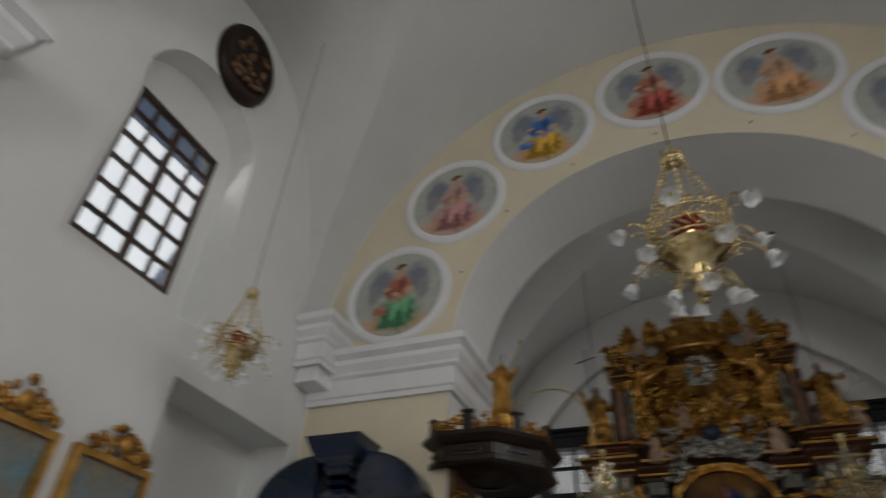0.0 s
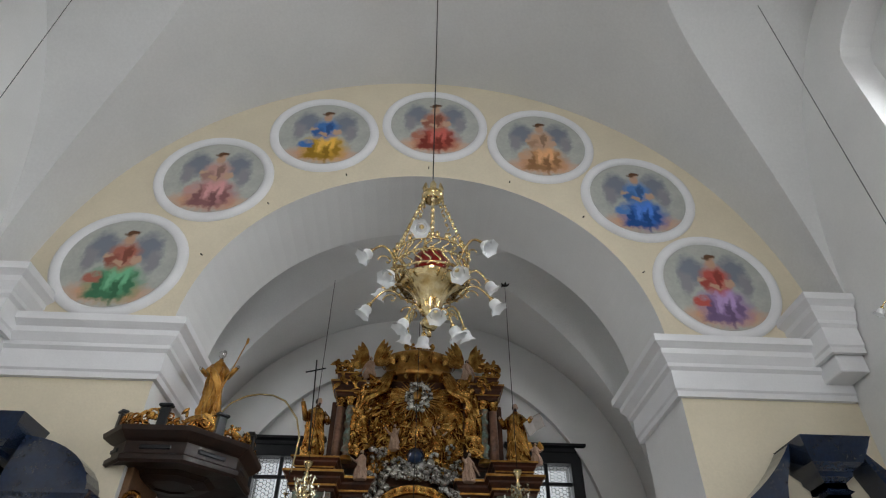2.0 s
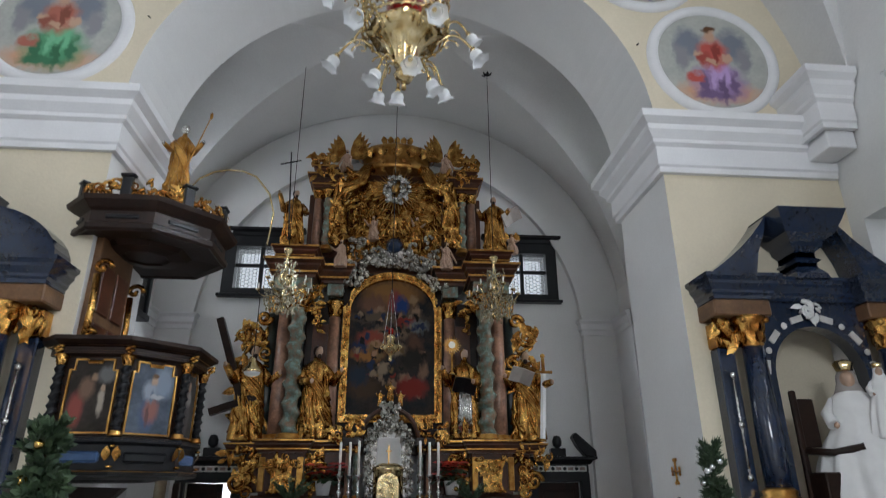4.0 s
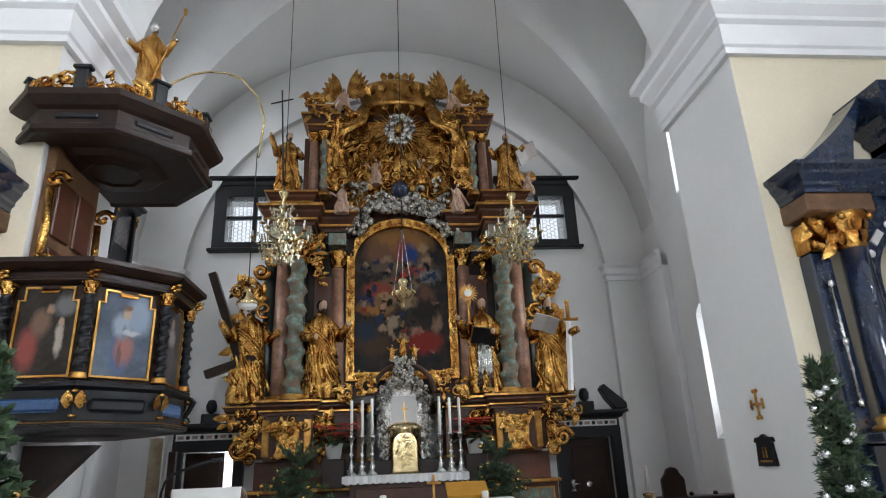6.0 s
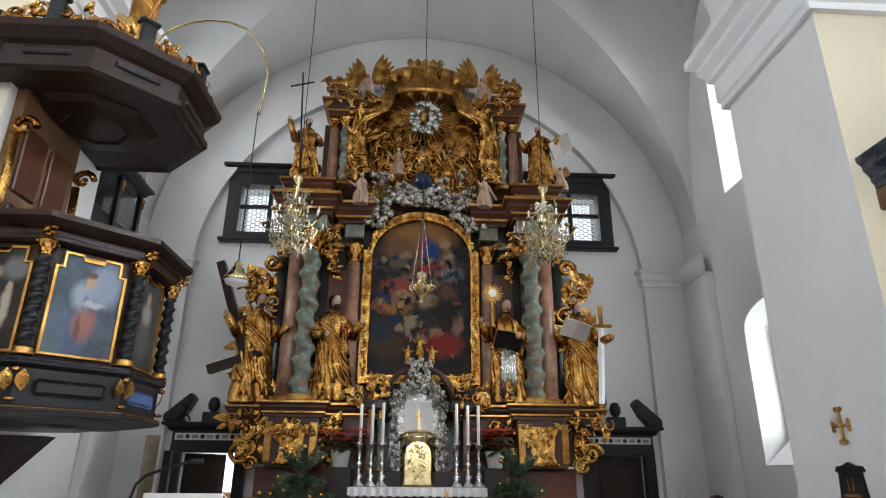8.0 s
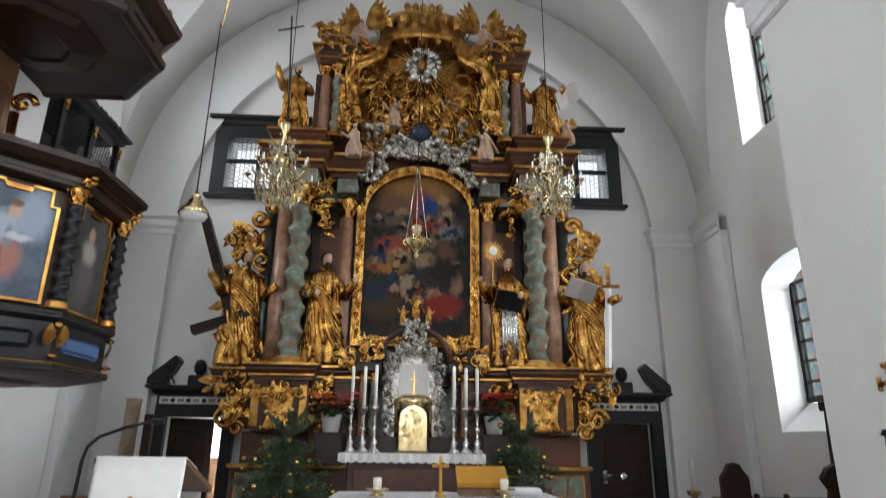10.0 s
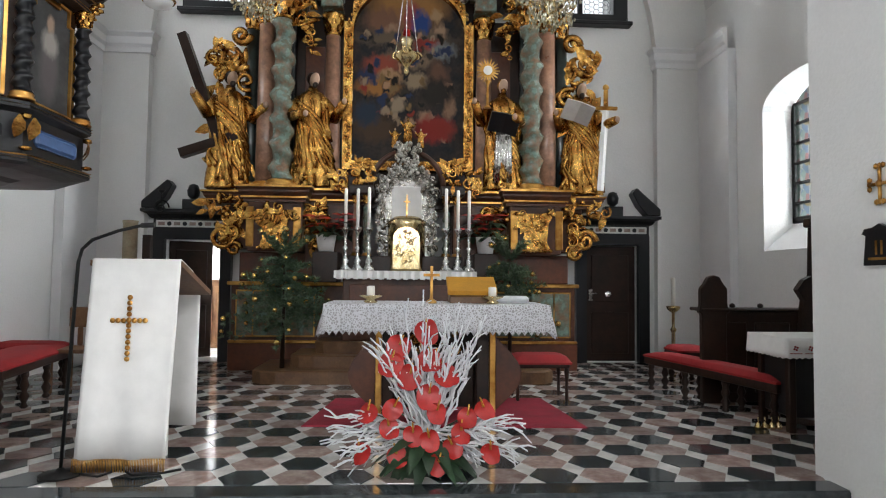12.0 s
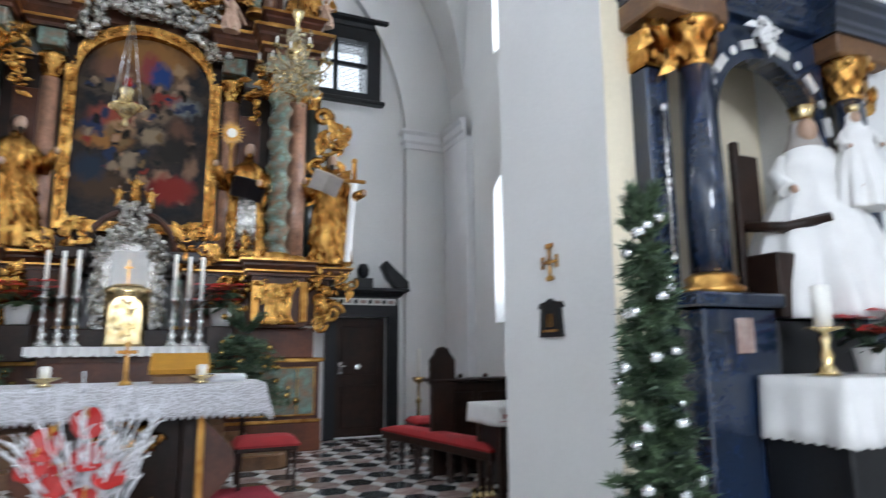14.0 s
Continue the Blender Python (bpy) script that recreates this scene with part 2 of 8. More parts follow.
def moulding(bm, path, prof, mat=0, closed=False):
    """Sweeps a profile (out, up) along a level path of (x, y, z); out is to the right of the way."""
    pts = [Vector(p) for p in path]
    n = len(pts)
    rings = []
    for i in range(n):
        a = pts[i - 1] if (i > 0 or closed) else None
        b = pts[(i + 1) % n] if (i < n - 1 or closed) else None
        d1 = (pts[i] - a).normalized() if a is not None else None
        d2 = (b - pts[i]).normalized() if b is not None else None
        d1, d2 = d1 or d2, d2 or d1
        n1, n2 = Vector((d1.y, -d1.x, 0)), Vector((d2.y, -d2.x, 0))
        o = (n1 + n2)
        o = o / max(0.2, (1 + n1.dot(n2)))
        rings.append([bm.verts.new(pts[i] + o * u + Vector((0, 0, v))) for u, v in prof])
    pairs = list(zip(rings, rings[1:])) + ([(rings[-1], rings[0])] if closed else [])
    fs = []
    for a, b in pairs:
        for j in range(len(prof) - 1):
            fs.append(bm.faces.new((a[j], b[j], b[j + 1], a[j + 1])))
    if not closed:
        fs.append(bm.faces.new(rings[0]))
        fs.append(bm.faces.new(list(reversed(rings[-1]))))
    for f in fs:
        f.material_index = mat


def wall_sheet(bm, outer, holes, place, depth):
    """A wall with openings: loops of (u, v); place(u, v, w) gives the point, w from 0 (front) to depth (back)."""
    edges, verts = [], []
    for loop in [outer] + holes:
        vs = [bm.verts.new(place(u, v, 0)) for u, v in loop]
        verts += vs
        edges += [bm.edges.new((vs[i], vs[(i + 1) % len(vs)])) for i in range(len(vs))]
    fill = bmesh.ops.triangle_fill(bm, edges=edges, use_beauty=True, use_dissolve=False)
    faces = [g for g in fill["geom"] if isinstance(g, bmesh.types.BMFace)]
    ex = bmesh.ops.extrude_face_region(bm, geom=faces)
    shift = Vector(place(0, 0, depth)) - Vector(place(0, 0, 0))
    bmesh.ops.translate(bm, vec=shift, verts=[g for g in ex["geom"] if isinstance(g, bmesh.types.BMVert)])
    bmesh.ops.recalc_face_normals(bm, faces=bm.faces[:])


def arched(u0, u1, v0, vs, rise, n=14):
    """An opening with an arched head, counted from its lower left corner."""
    pts = [(u0, v0), (u1, v0)]
    c, a = (u0 + u1) / 2, (u1 - u0) / 2
    for i in range(n + 1):
        t = math.pi * i / n
        pts.append((c + a * math.cos(t), vs + rise * math.sin(t)))
    return pts


# ---- the church ----
W = 4.55                       # half width of nave and chancel
XL, XR = AX - W, AX + W
YA, YB, YC = 5.64, 6.84, 12.1  # arch wall, its back, the end wall
HALF = 2.68                    # half width of the chancel arch

# floors
b = bmesh.new()
box(b, XL - 0.9, XR + 0.9, -7.0, 6.52, -0.45, -0.15)
structure("floor_nave", b, "mwhite", "pale stone floor of the nave")
b = bmesh.new()
box(b, XL - 0.9, XR + 0.9, 6.52, 6.72, -0.45, 0.0, 0.012)
structure("step_chancel", b, "mdark", "dark marble step up to the chancel")
b = bmesh.new()
box(b, XL - 0.9, XR + 0.9, 6.722, 14.2, -0.45, -0.006)
structure("floor_chancel", b, "mwhite", "pale marble bed of the chancel's patterned floor")


def vault(name, y0, y1, spring, apex, lunettes, label, steps_y=150):
    """Barrel vault, cut into by lunettes (middle, half width, foot, rise); the vertices follow the groins."""
    n1, n2 = 26, 60
    vs, fs = [], []
    for j in range(steps_y + 1):
        y = y0 + (y1 - y0) * j / steps_y
        zl = 0.0
        for yc, hw, foot, rise in lunettes:
            q = 1 - ((y - yc) / hw) ** 2
            if q > 0:
                zl = foot + rise * math.sqrt(q)
        k = min(0.999, max(0.0, (zl - spring) / (apex - spring)))
        sc = math.sqrt(1 - k * k)
        row = [-1 + (1 - sc) * i / n1 for i in range(n1)]
        aa = math.acos(sc)
        row += [-math.cos(aa + (math.pi - 2 * aa) * i / n2) for i in range(n2 + 1)]
        row += [sc + (1 - sc) * (i + 1) / n1 for i in range(n1)]
        for s in row:
            z = spring + (apex - spring) * math.sqrt(max(0.0, 1 - s * s))
            vs.append((AX + s * (W + 0.02), y, max(z, zl)))
    w_ = 2 * n1 + n2
    for j in range(steps_y):
        for i in range(w_):
            a = j * (w_ + 1) + i
            fs.append((a, a + w_ + 1, a + w_ + 2, a + 1))
    me = bpy.data.meshes.new(name)
    me.from_pydata(vs, [], fs)
    me.materials.append(M["vault"])
    for p in me.polygons:
        p.use_smooth = True
    me.set_sharp_from_angle(angle=radians(14))
    ob = new(name, me)
    return tagged(ob, label, "ceiling", kind="structure")


vault("ceiling_nave", -7.0, YA + 0.02, 5.15, 9.67, [(2.95, 2.2, 5.2, 3.72), (-2.4, 2.2, 5.2, 3.72)], "white plastered vault of the nave with side lunettes", 260)
vault("ceiling_chancel", YB - 0.02, YC, 5.0, 9.38, [(9.5, 1.92, 5.0, 4.28)], "white plastered vault of the chancel with side lunettes", 130)
b = bmesh.new()
box(b, XL - 1.0, XR + 1.0, -7.4, 14.3, 10.6, 10.8)
structure("ceiling_loft", b, "vault", "closed loft over the vaults")


def side_wall(name, side, y0, y1, holes, label, depth=0.8):
    bm = bmesh.new()
    x = XL if side < 0 else XR
    wall_sheet(bm, [(y0, -0.4), (y1, -0.4), (y1, 10.6), (y0, 10.6)], holes, lambda u, v, w: (x + side * w, u, v), depth)
    return structure(name, bm, "white", label)


niche = [(3.58, -0.1), (5.45, -0.1), (5.45, 4.1), (3.58, 4.1)]
side_wall("wall_nave_north", -1, -7.0, YA, [arched(2.0, 3.68, 4.62, 6.75, 0.75), niche, arched(-3.3, -1.5, 4.45, 6.6, 0.75)], "white plastered nave wall with a deep arched window")
side_wall("wall_nave_south", 1, -7.0, YA, [arched(2.1, 3.68, 4.6, 7.75, 0.5), niche, arched(-3.3, -1.5, 4.6, 6.9, 0.8)], "white plastered nave wall with deep arched windows")
side_wall("wall_chancel_north", -1, YB, 14.2, [arched(9.0, 10.5, 5.6, 7.1, 0.5)], "white plastered chancel wall")
side_wall("wall_chancel_south", 1, YB, 14.2, [arched(8.9, 10.42, 5.5, 7.5, 0.42), arched(8.9, 10.5, 1.62, 3.42, 0.32)], "white plastered chancel wall with two windows")
b = bmesh.new()
for s in (-1, 1):
    x = XL if s < 0 else XR
    box(b, x + s * 0.55, x + s * 0.8, 3.5, 5.5, -0.15, 4.2)
structure("wall_niche", b, "white", "back of the shallow wall niches beside the side altars")
for nm, side, yc, z0, zt in (("wall_reveal_1", -1, 2.86, 4.86, 6.86), ("wall_reveal_2", -1, -2.4, 4.45, 6.5), ("wall_reveal_3", 1, 2.9, 4.6, 7.4), ("wall_reveal_4", 1, -2.4, 4.6, 7.0)):
    b = bmesh.new()
    x = (XL if side < 0 else XR) + side * 0.36
    wall_sheet(b, arched(yc - 0.95, yc + 0.95, z0 - 0.3, zt + 0.4, 0.7), [[(yc - 0.60, z0 + 0.1), (yc + 0.60, z0 + 0.1), (yc + 0.60, zt), (yc - 0.60, zt)]], lambda u, v, q: (x + side * q, u, v), 0.1)
    structure(nm, b, "white", "white plaster round the window in its niche")
# unseen end wall; its opening is made up to let the west lamp in
b = bmesh.new()
wall_sheet(b, [(XL - 0.9, -0.4), (XR + 0.9, -0.4), (XR + 0.9, 10.7), (XL - 0.9, 10.7)], [[(AX - 1.6, 3.2), (AX + 1.6, 3.2), (AX + 1.6, 6.8), (AX - 1.6, 6.8)]], lambda u, v, q: (u, -7.0 - q, v), 0.2)
structure("wall_west", b, "white", "plain white wall at the nave's unseen end with an added opening for a lamp")

# pilasters between the bays
for s, side in ((-1, "north"), (1, "south")):
    b = bmesh.new()
    xo = AX + s * W
    box(b, xo - s * 0.25, xo, -0.15, 0.80, -0.15, 5.0)
    path = [(xo, 0.82, 5.62), (xo - s * 0.27, 0.82, 5.62), (xo - s * 0.27, -0.17, 5.62), (xo, -0.17, 5.62)]
    moulding(b, path if s > 0 else list(reversed(path)), [(0, -0.62), (0.05, -0.62), (0.05, -0.56), (0.07, -0.54), (0.07, -0.34), (0.11, -0.31), (0.11, -0.27), (0.17, -0.19), (0.17, -0.13), (0.24, -0.08), (0.24, 0.0), (0.0, 0.02)])
    bmesh.ops.recalc_face_normals(b, faces=b.faces[:])
    structure("trim_bay_pilaster_" + side, b, "stucco", "white wall pilaster with a moulded cornice")

# the wall with the chancel arch
b = bmesh.new()
arch_loop = [(AX + HALF, -0.3)] + [(AX + HALF * math.cos(math.pi * i / 48), 5.2 + 2.47 * math.sin(math.pi * i / 48)) for i in range(49)] + [(AX - HALF, -0.3)]
outer = arch_loop + [(XL - 0.9, -0.3), (XL - 0.9, 10.6), (XR + 0.9, 10.6), (XR + 0.9, -0.3)]
SX = 3.79                      # side altars' middles from the middle line
recess = [[(AX + s * SX - 0.52, 1.30), (AX + s * SX + 0.52, 1.30), (AX + s * SX + 0.52, 3.30), (AX + s * SX - 0.52, 3.30)] for s in (-1, 1)]
wall_sheet(b, outer, recess, lambda u, v, w: (u, YA + w, v), YB - YA)
for f in b.faces:
    if f.normal.y < -0.9:
        f.material_index = 1
structure("wall_chancel_arch", b, ["white", "cream"], "cream wall with a white round chancel arch")

CORNICE = [(0, -0.62), (0.05, -0.62), (0.05, -0.56), (0.07, -0.54), (0.07, -0.34), (0.11, -0.31), (0.11, -0.27), (0.17, -0.19), (0.17, -0.13), (0.24, -0.08), (0.24, 0.0), (0.0, 0.02)]
for s, side in ((-1, "north"), (1, "south")):
    b = bmesh.new()
    xi, xo = AX + s * HALF, AX + s * (W - 0.02)
    path = [(xo, YA, 5.23), (xi, YA, 5.23), (xi, YB, 5.23), (xi + s * 0.5, YB, 5.23)]
    if s < 0:
        moulding(b, path, CORNICE)
    else:
        moulding(b, [p for p in reversed(path)], CORNICE)
    bmesh.ops.recalc_face_normals(b, faces=b.faces[:])
    structure("trim_impost_" + side, b, "stucco", "white moulded impost cornice of the chancel arch")
    # corbel with its cornice on the nave wall, beside the corner
    b = bmesh.new()
    box(b, xo - s * 0.30, xo, 5.26, YA - 0.001, 4.78, 4.98, 0.01)
    path = [(xo, YA - 0.01, 5.58), (xo - s * 0.32, YA - 0.01, 5.58), (xo - s * 0.32, 5.24, 5.58), (xo, 5.24, 5.58)]
    moulding(b, path if s > 0 else list(reversed(path)), [(u * 0.9, v) for u, v in CORNICE])
    bmesh.ops.recalc_face_normals(b, faces=b.faces[:])
    structure("trim_pilaster_" + side, b, "stucco", "white corner corbel with a moulded cornice")

# end wall with doors and windows
DX = 3.10                      # door middles from the middle line
b = bmesh.new()
holes = []
for s in (-1, 1):
    c = AX + s * DX
    holes.append([(c - 0.40, 0.0), (c + 0.40, 0.0), (c + 0.40, 1.76), (c - 0.40, 1.76)])
    c = AX + s * 2.62
    holes.append([(c - 0.55, 5.25), (c + 0.55, 5.25), (c + 0.55, 6.25), (c - 0.55, 6.25)])
wall_sheet(b, [(XL - 0.9, -0.3), (XR + 0.9, -0.3), (XR + 0.9, 10.6), (XL - 0.9, 10.6)], holes, lambda u, v, w: (u, YC + w, v), 0.6)
structure("wall_east", b, "white", "white plastered end wall behind the high altar")
# wall arch with pilasters in the chancel's corners
b = bmesh.new()
band = [(AX + 4.56 * math.cos(math.pi * i / 40), 5.0 + 4.37 * math.sin(math.pi * i / 40)) for i in range(41)]
inner = [(AX + 3.77 * math.cos(math.pi * i / 40), 4.52 + 3.77 * math.sin(math.pi * i / 40)) for i in range(41)]
loop = [(AX + 4.56, 0.0)] + band + [(AX - 4.56, 0.0), (AX - 3.77, 0.0)] + list(reversed(inner)) + [(AX + 3.77, 0.0)]
wall_sheet(b, loop, [], lambda u, v, w: (u, YC - 0.14 + w, v), 0.14)
structure("trim_wall_arch", b, "white", "white shallow wall arch on pilasters behind the altar")
CAP = [(0, -0.3), (0.03, -0.3), (0.03, -0.22), (0.06, -0.18), (0.06, -0.08), (0.1, -0.03), (0.1, 0.0), (0, 0.02)]
for s, side in ((-1, "north"), (1, "south")):
    b = bmesh.new()
    path = [(AX + s * 3.77, YC - 0.002, 4.76), (AX + s * 3.77, YC - 0.14, 4.76), (AX + s * 4.42, YC - 0.14, 4.76), (AX + s * 4.42, YC - 1.0, 4.76)]
    moulding(b, path if s > 0 else list(reversed(path)), CAP)
    bmesh.ops.recalc_face_normals(b, faces=b.faces[:])
    box(b, AX + s * 4.42, AX + s * 4.54, YC - 1.0, YC - 0.142, 0.0, 4.48)
    structure("trim_capital_" + side, b, "stucco", "white moulded capital of the wall arch")
# passage behind the end wall
b = bmesh.new()
box(b, XL - 0.9, XR + 0.9, 14.0, 14.2, -0.3, 10.6)
structure("wall_passage", b, "white", "white wall of the passage behind the altar")


def painting(name, base, base2, spots, noise_scale=3.0, rough=0.4, mottle=0.3, smear=0.26):
    """Old oil paint: soft patches of colour (u, v, ru, rv, colour) on a mottled ground, u and v from -1 to 1 over the canvas's object."""
    m = material(name, base, rough + 0.2, scale=4, vary=mottle, fine=24, color2=base2, spec=0.12)
    nt = m.node_tree
    bsdf = nt.nodes["Principled BSDF"]
    last = bsdf.inputs["Base Color"].links[0].from_socket
    tc = nt.nodes.new("ShaderNodeTexCoord")
    nz = nt.nodes.new("ShaderNodeTexNoise")
    nz.inputs["Scale"].default_value = noise_scale * 2.2
    nz.inputs["Detail"].default_value = 7
    nt.links.new(tc.outputs["Generated"], nz.inputs["Vector"])
    sub = nt.nodes.new("ShaderNodeVectorMath")
    sub.operation = 'MULTIPLY_ADD'
    sub.inputs[1].default_value = (smear, 0.0, smear)
    nt.links.new(nz.outputs["Color"], sub.inputs[0])
    nt.links.new(tc.outputs["Generated"], sub.inputs[2])
    for u, v, ru, rv, col in spots:
        d = nt.nodes.new("ShaderNodeVectorMath")
        d.operation = 'SUBTRACT'
        nt.links.new(sub.outputs[0], d.inputs[0])
        d.inputs[1].default_value = (0.5 + u / 2 + smear / 2, 0.0, 0.5 + v / 2 + smear / 2)
        k = nt.nodes.new("ShaderNodeVectorMath")
        k.operation = 'MULTIPLY'
        k.inputs[1].default_value = (2 / ru, 0.0, 2 / rv)
        nt.links.new(d.outputs[0], k.inputs[0])
        ln = nt.nodes.new("ShaderNodeVectorMath")
        ln.operation = 'LENGTH'
        nt.links.new(k.outputs[0], ln.inputs[0])
        mr = nt.nodes.new("ShaderNodeMapRange")
        mr.inputs[1].default_value, mr.inputs[2].default_value = 1.25, 0.62
        nt.links.new(ln.outputs["Value"], mr.inputs[0])
        mx = nt.nodes.new("ShaderNodeMix")
        mx.data_type = 'RGBA'
        nt.links.new(mr.outputs[0], mx.inputs[0])
        nt.links.new(last, mx.inputs[6])
        mx.inputs[7].default_value = (*col, 1)
        last = mx.outputs[2]
    nt.links.new(last, bsdf.inputs["Base Color"])
    M[name] = m
    return name


# ---- medallions round the chancel arch ----
ROBES = [((0.10, 0.30, 0.16), (0.40, 0.14, 0.10), -3.48, 6.06), ((0.42, 0.20, 0.20), (0.50, 0.30, 0.26), -2.75, 7.47), ((0.55, 0.32, 0.04), (0.06, 0.17, 0.45), -1.46, 8.41),
         ((0.36, 0.07, 0.05), (0.40, 0.16, 0.11), 0.07, 8.70), ((0.50, 0.26, 0.12), (0.54, 0.34, 0.22), 1.56, 8.38), ((0.04, 0.14, 0.46), (0.09, 0.22, 0.52), 2.76, 7.43),
         ((0.30, 0.20, 0.38), (0.48, 0.10, 0.08), 3.44, 6.05)]
for i, (low, top, mx_, mz_) in enumerate(ROBES):
    rim = 0.70
    key = painting("medallion_paint", (0.50, 0.51, 0.47), (0.44, 0.45, 0.42), [(u * 1.12, v * 1.12 - 0.04, ru * 1.15, rv * 1.12, c) for u, v, ru, rv, c in [
        (0.0, -0.55, 0.66, 0.20, (0.58, 0.34, 0.22)), (-0.36, 0.34, 0.22, 0.30, (0.20, 0.22, 0.26)), (0.36, 0.34, 0.22, 0.30, (0.20, 0.22, 0.26)), (0.50, 0.08, 0.12, 0.26, (0.26, 0.26, 0.28)), (-0.50, 0.08, 0.12, 0.26, (0.26, 0.26, 0.28)),
        (0.05, -0.36, 0.40, 0.34, low), (-0.06, -0.60, 0.30, 0.10, tuple(c * 0.6 for c in low)), (0.12, -0.2, 0.14, 0.24, tuple(min(1, c * 1.5 + 0.03) for c in low)), (0.0, 0.16, 0.24, 0.30, top), (-0.14, 0.05, 0.12, 0.12, tuple(c * 0.7 for c in top)),
        (0.0, 0.02, 0.12, 0.06, (0.50, 0.32, 0.22)), (0.02, 0.52, 0.09, 0.11, (0.50, 0.32, 0.22)), (0.02, 0.63, 0.10, 0.06, (0.12, 0.06, 0.03)), (-0.2, -0.42, 0.06, 0.22, tuple(c * 0.55 for c in low)), (0.28, -0.40, 0.06, 0.2, tuple(c * 0.6 for c in low)), (0.22, 0.10, 0.10, 0.07, (0.52, 0.34, 0.24)), (-0.24, 0.16, 0.08, 0.06, (0.52, 0.34, 0.24)), (0.10, -0.50, 0.05, 0.26, tuple(c * 0.5 for c in low)), (-0.34, -0.30, 0.14, 0.10, top), (-0.04, -0.30, 0.05, 0.2, tuple(min(1, c * 1.4 + 0.05) for c in low)), (0.06, 0.2, 0.05, 0.2, tuple(c * 0.55 for c in top))]], 6.0, 0.7, 0.1, 0.15)
    t_ = thing("medallion", (AX + mx_, YA, mz_), "round painted medallion in a white stucco ring on the arch wall", "medallion", "medallions round the arch")
    b = bmesh.new()
    lathe(b, [(0.0, 0.0), (rim - 0.06, 0.0), (rim - 0.06, 0.012), (0.0, 0.013)], seg=48, smooth=False)
    bmesh.ops.rotate(b, cent=(0, 0, 0), matrix=Matrix.Rotation(radians(90), 3, 'X'), verts=b.verts[:])
    part("canvas", b, key, t_, "faded painting of a robed figure on clouds")
    b = bmesh.new()
    prof = [(rim - 0.075, 0.0), (rim - 0.07, 0.035), (rim - 0.03, 0.055), (rim + 0.015, 0.05), (rim + 0.045, 0.028), (rim + 0.05, 0.0)]
    rings = [[b.verts.new((r * math.cos(2 * math.pi * k / 56), -h, r * math.sin(2 * math.pi * k / 56))) for k in range(56)] for r, h in prof]
    for p, q in zip(rings, rings[1:]):
        for k in range(56):
            b.faces.new((p[k], q[k], q[(k + 1) % 56], p[(k + 1) % 56])).smooth = True
    bmesh.ops.recalc_face_normals(b, faces=b.faces[:])
    part("ring", b, "stucco", t_, "white moulded ring")

# ---- high altar ----
AY = 11.4
altar = thing("high_altar", (AX, AY, 0), "tall baroque high altar of dark wood, coloured columns and gilded carving", "altar")


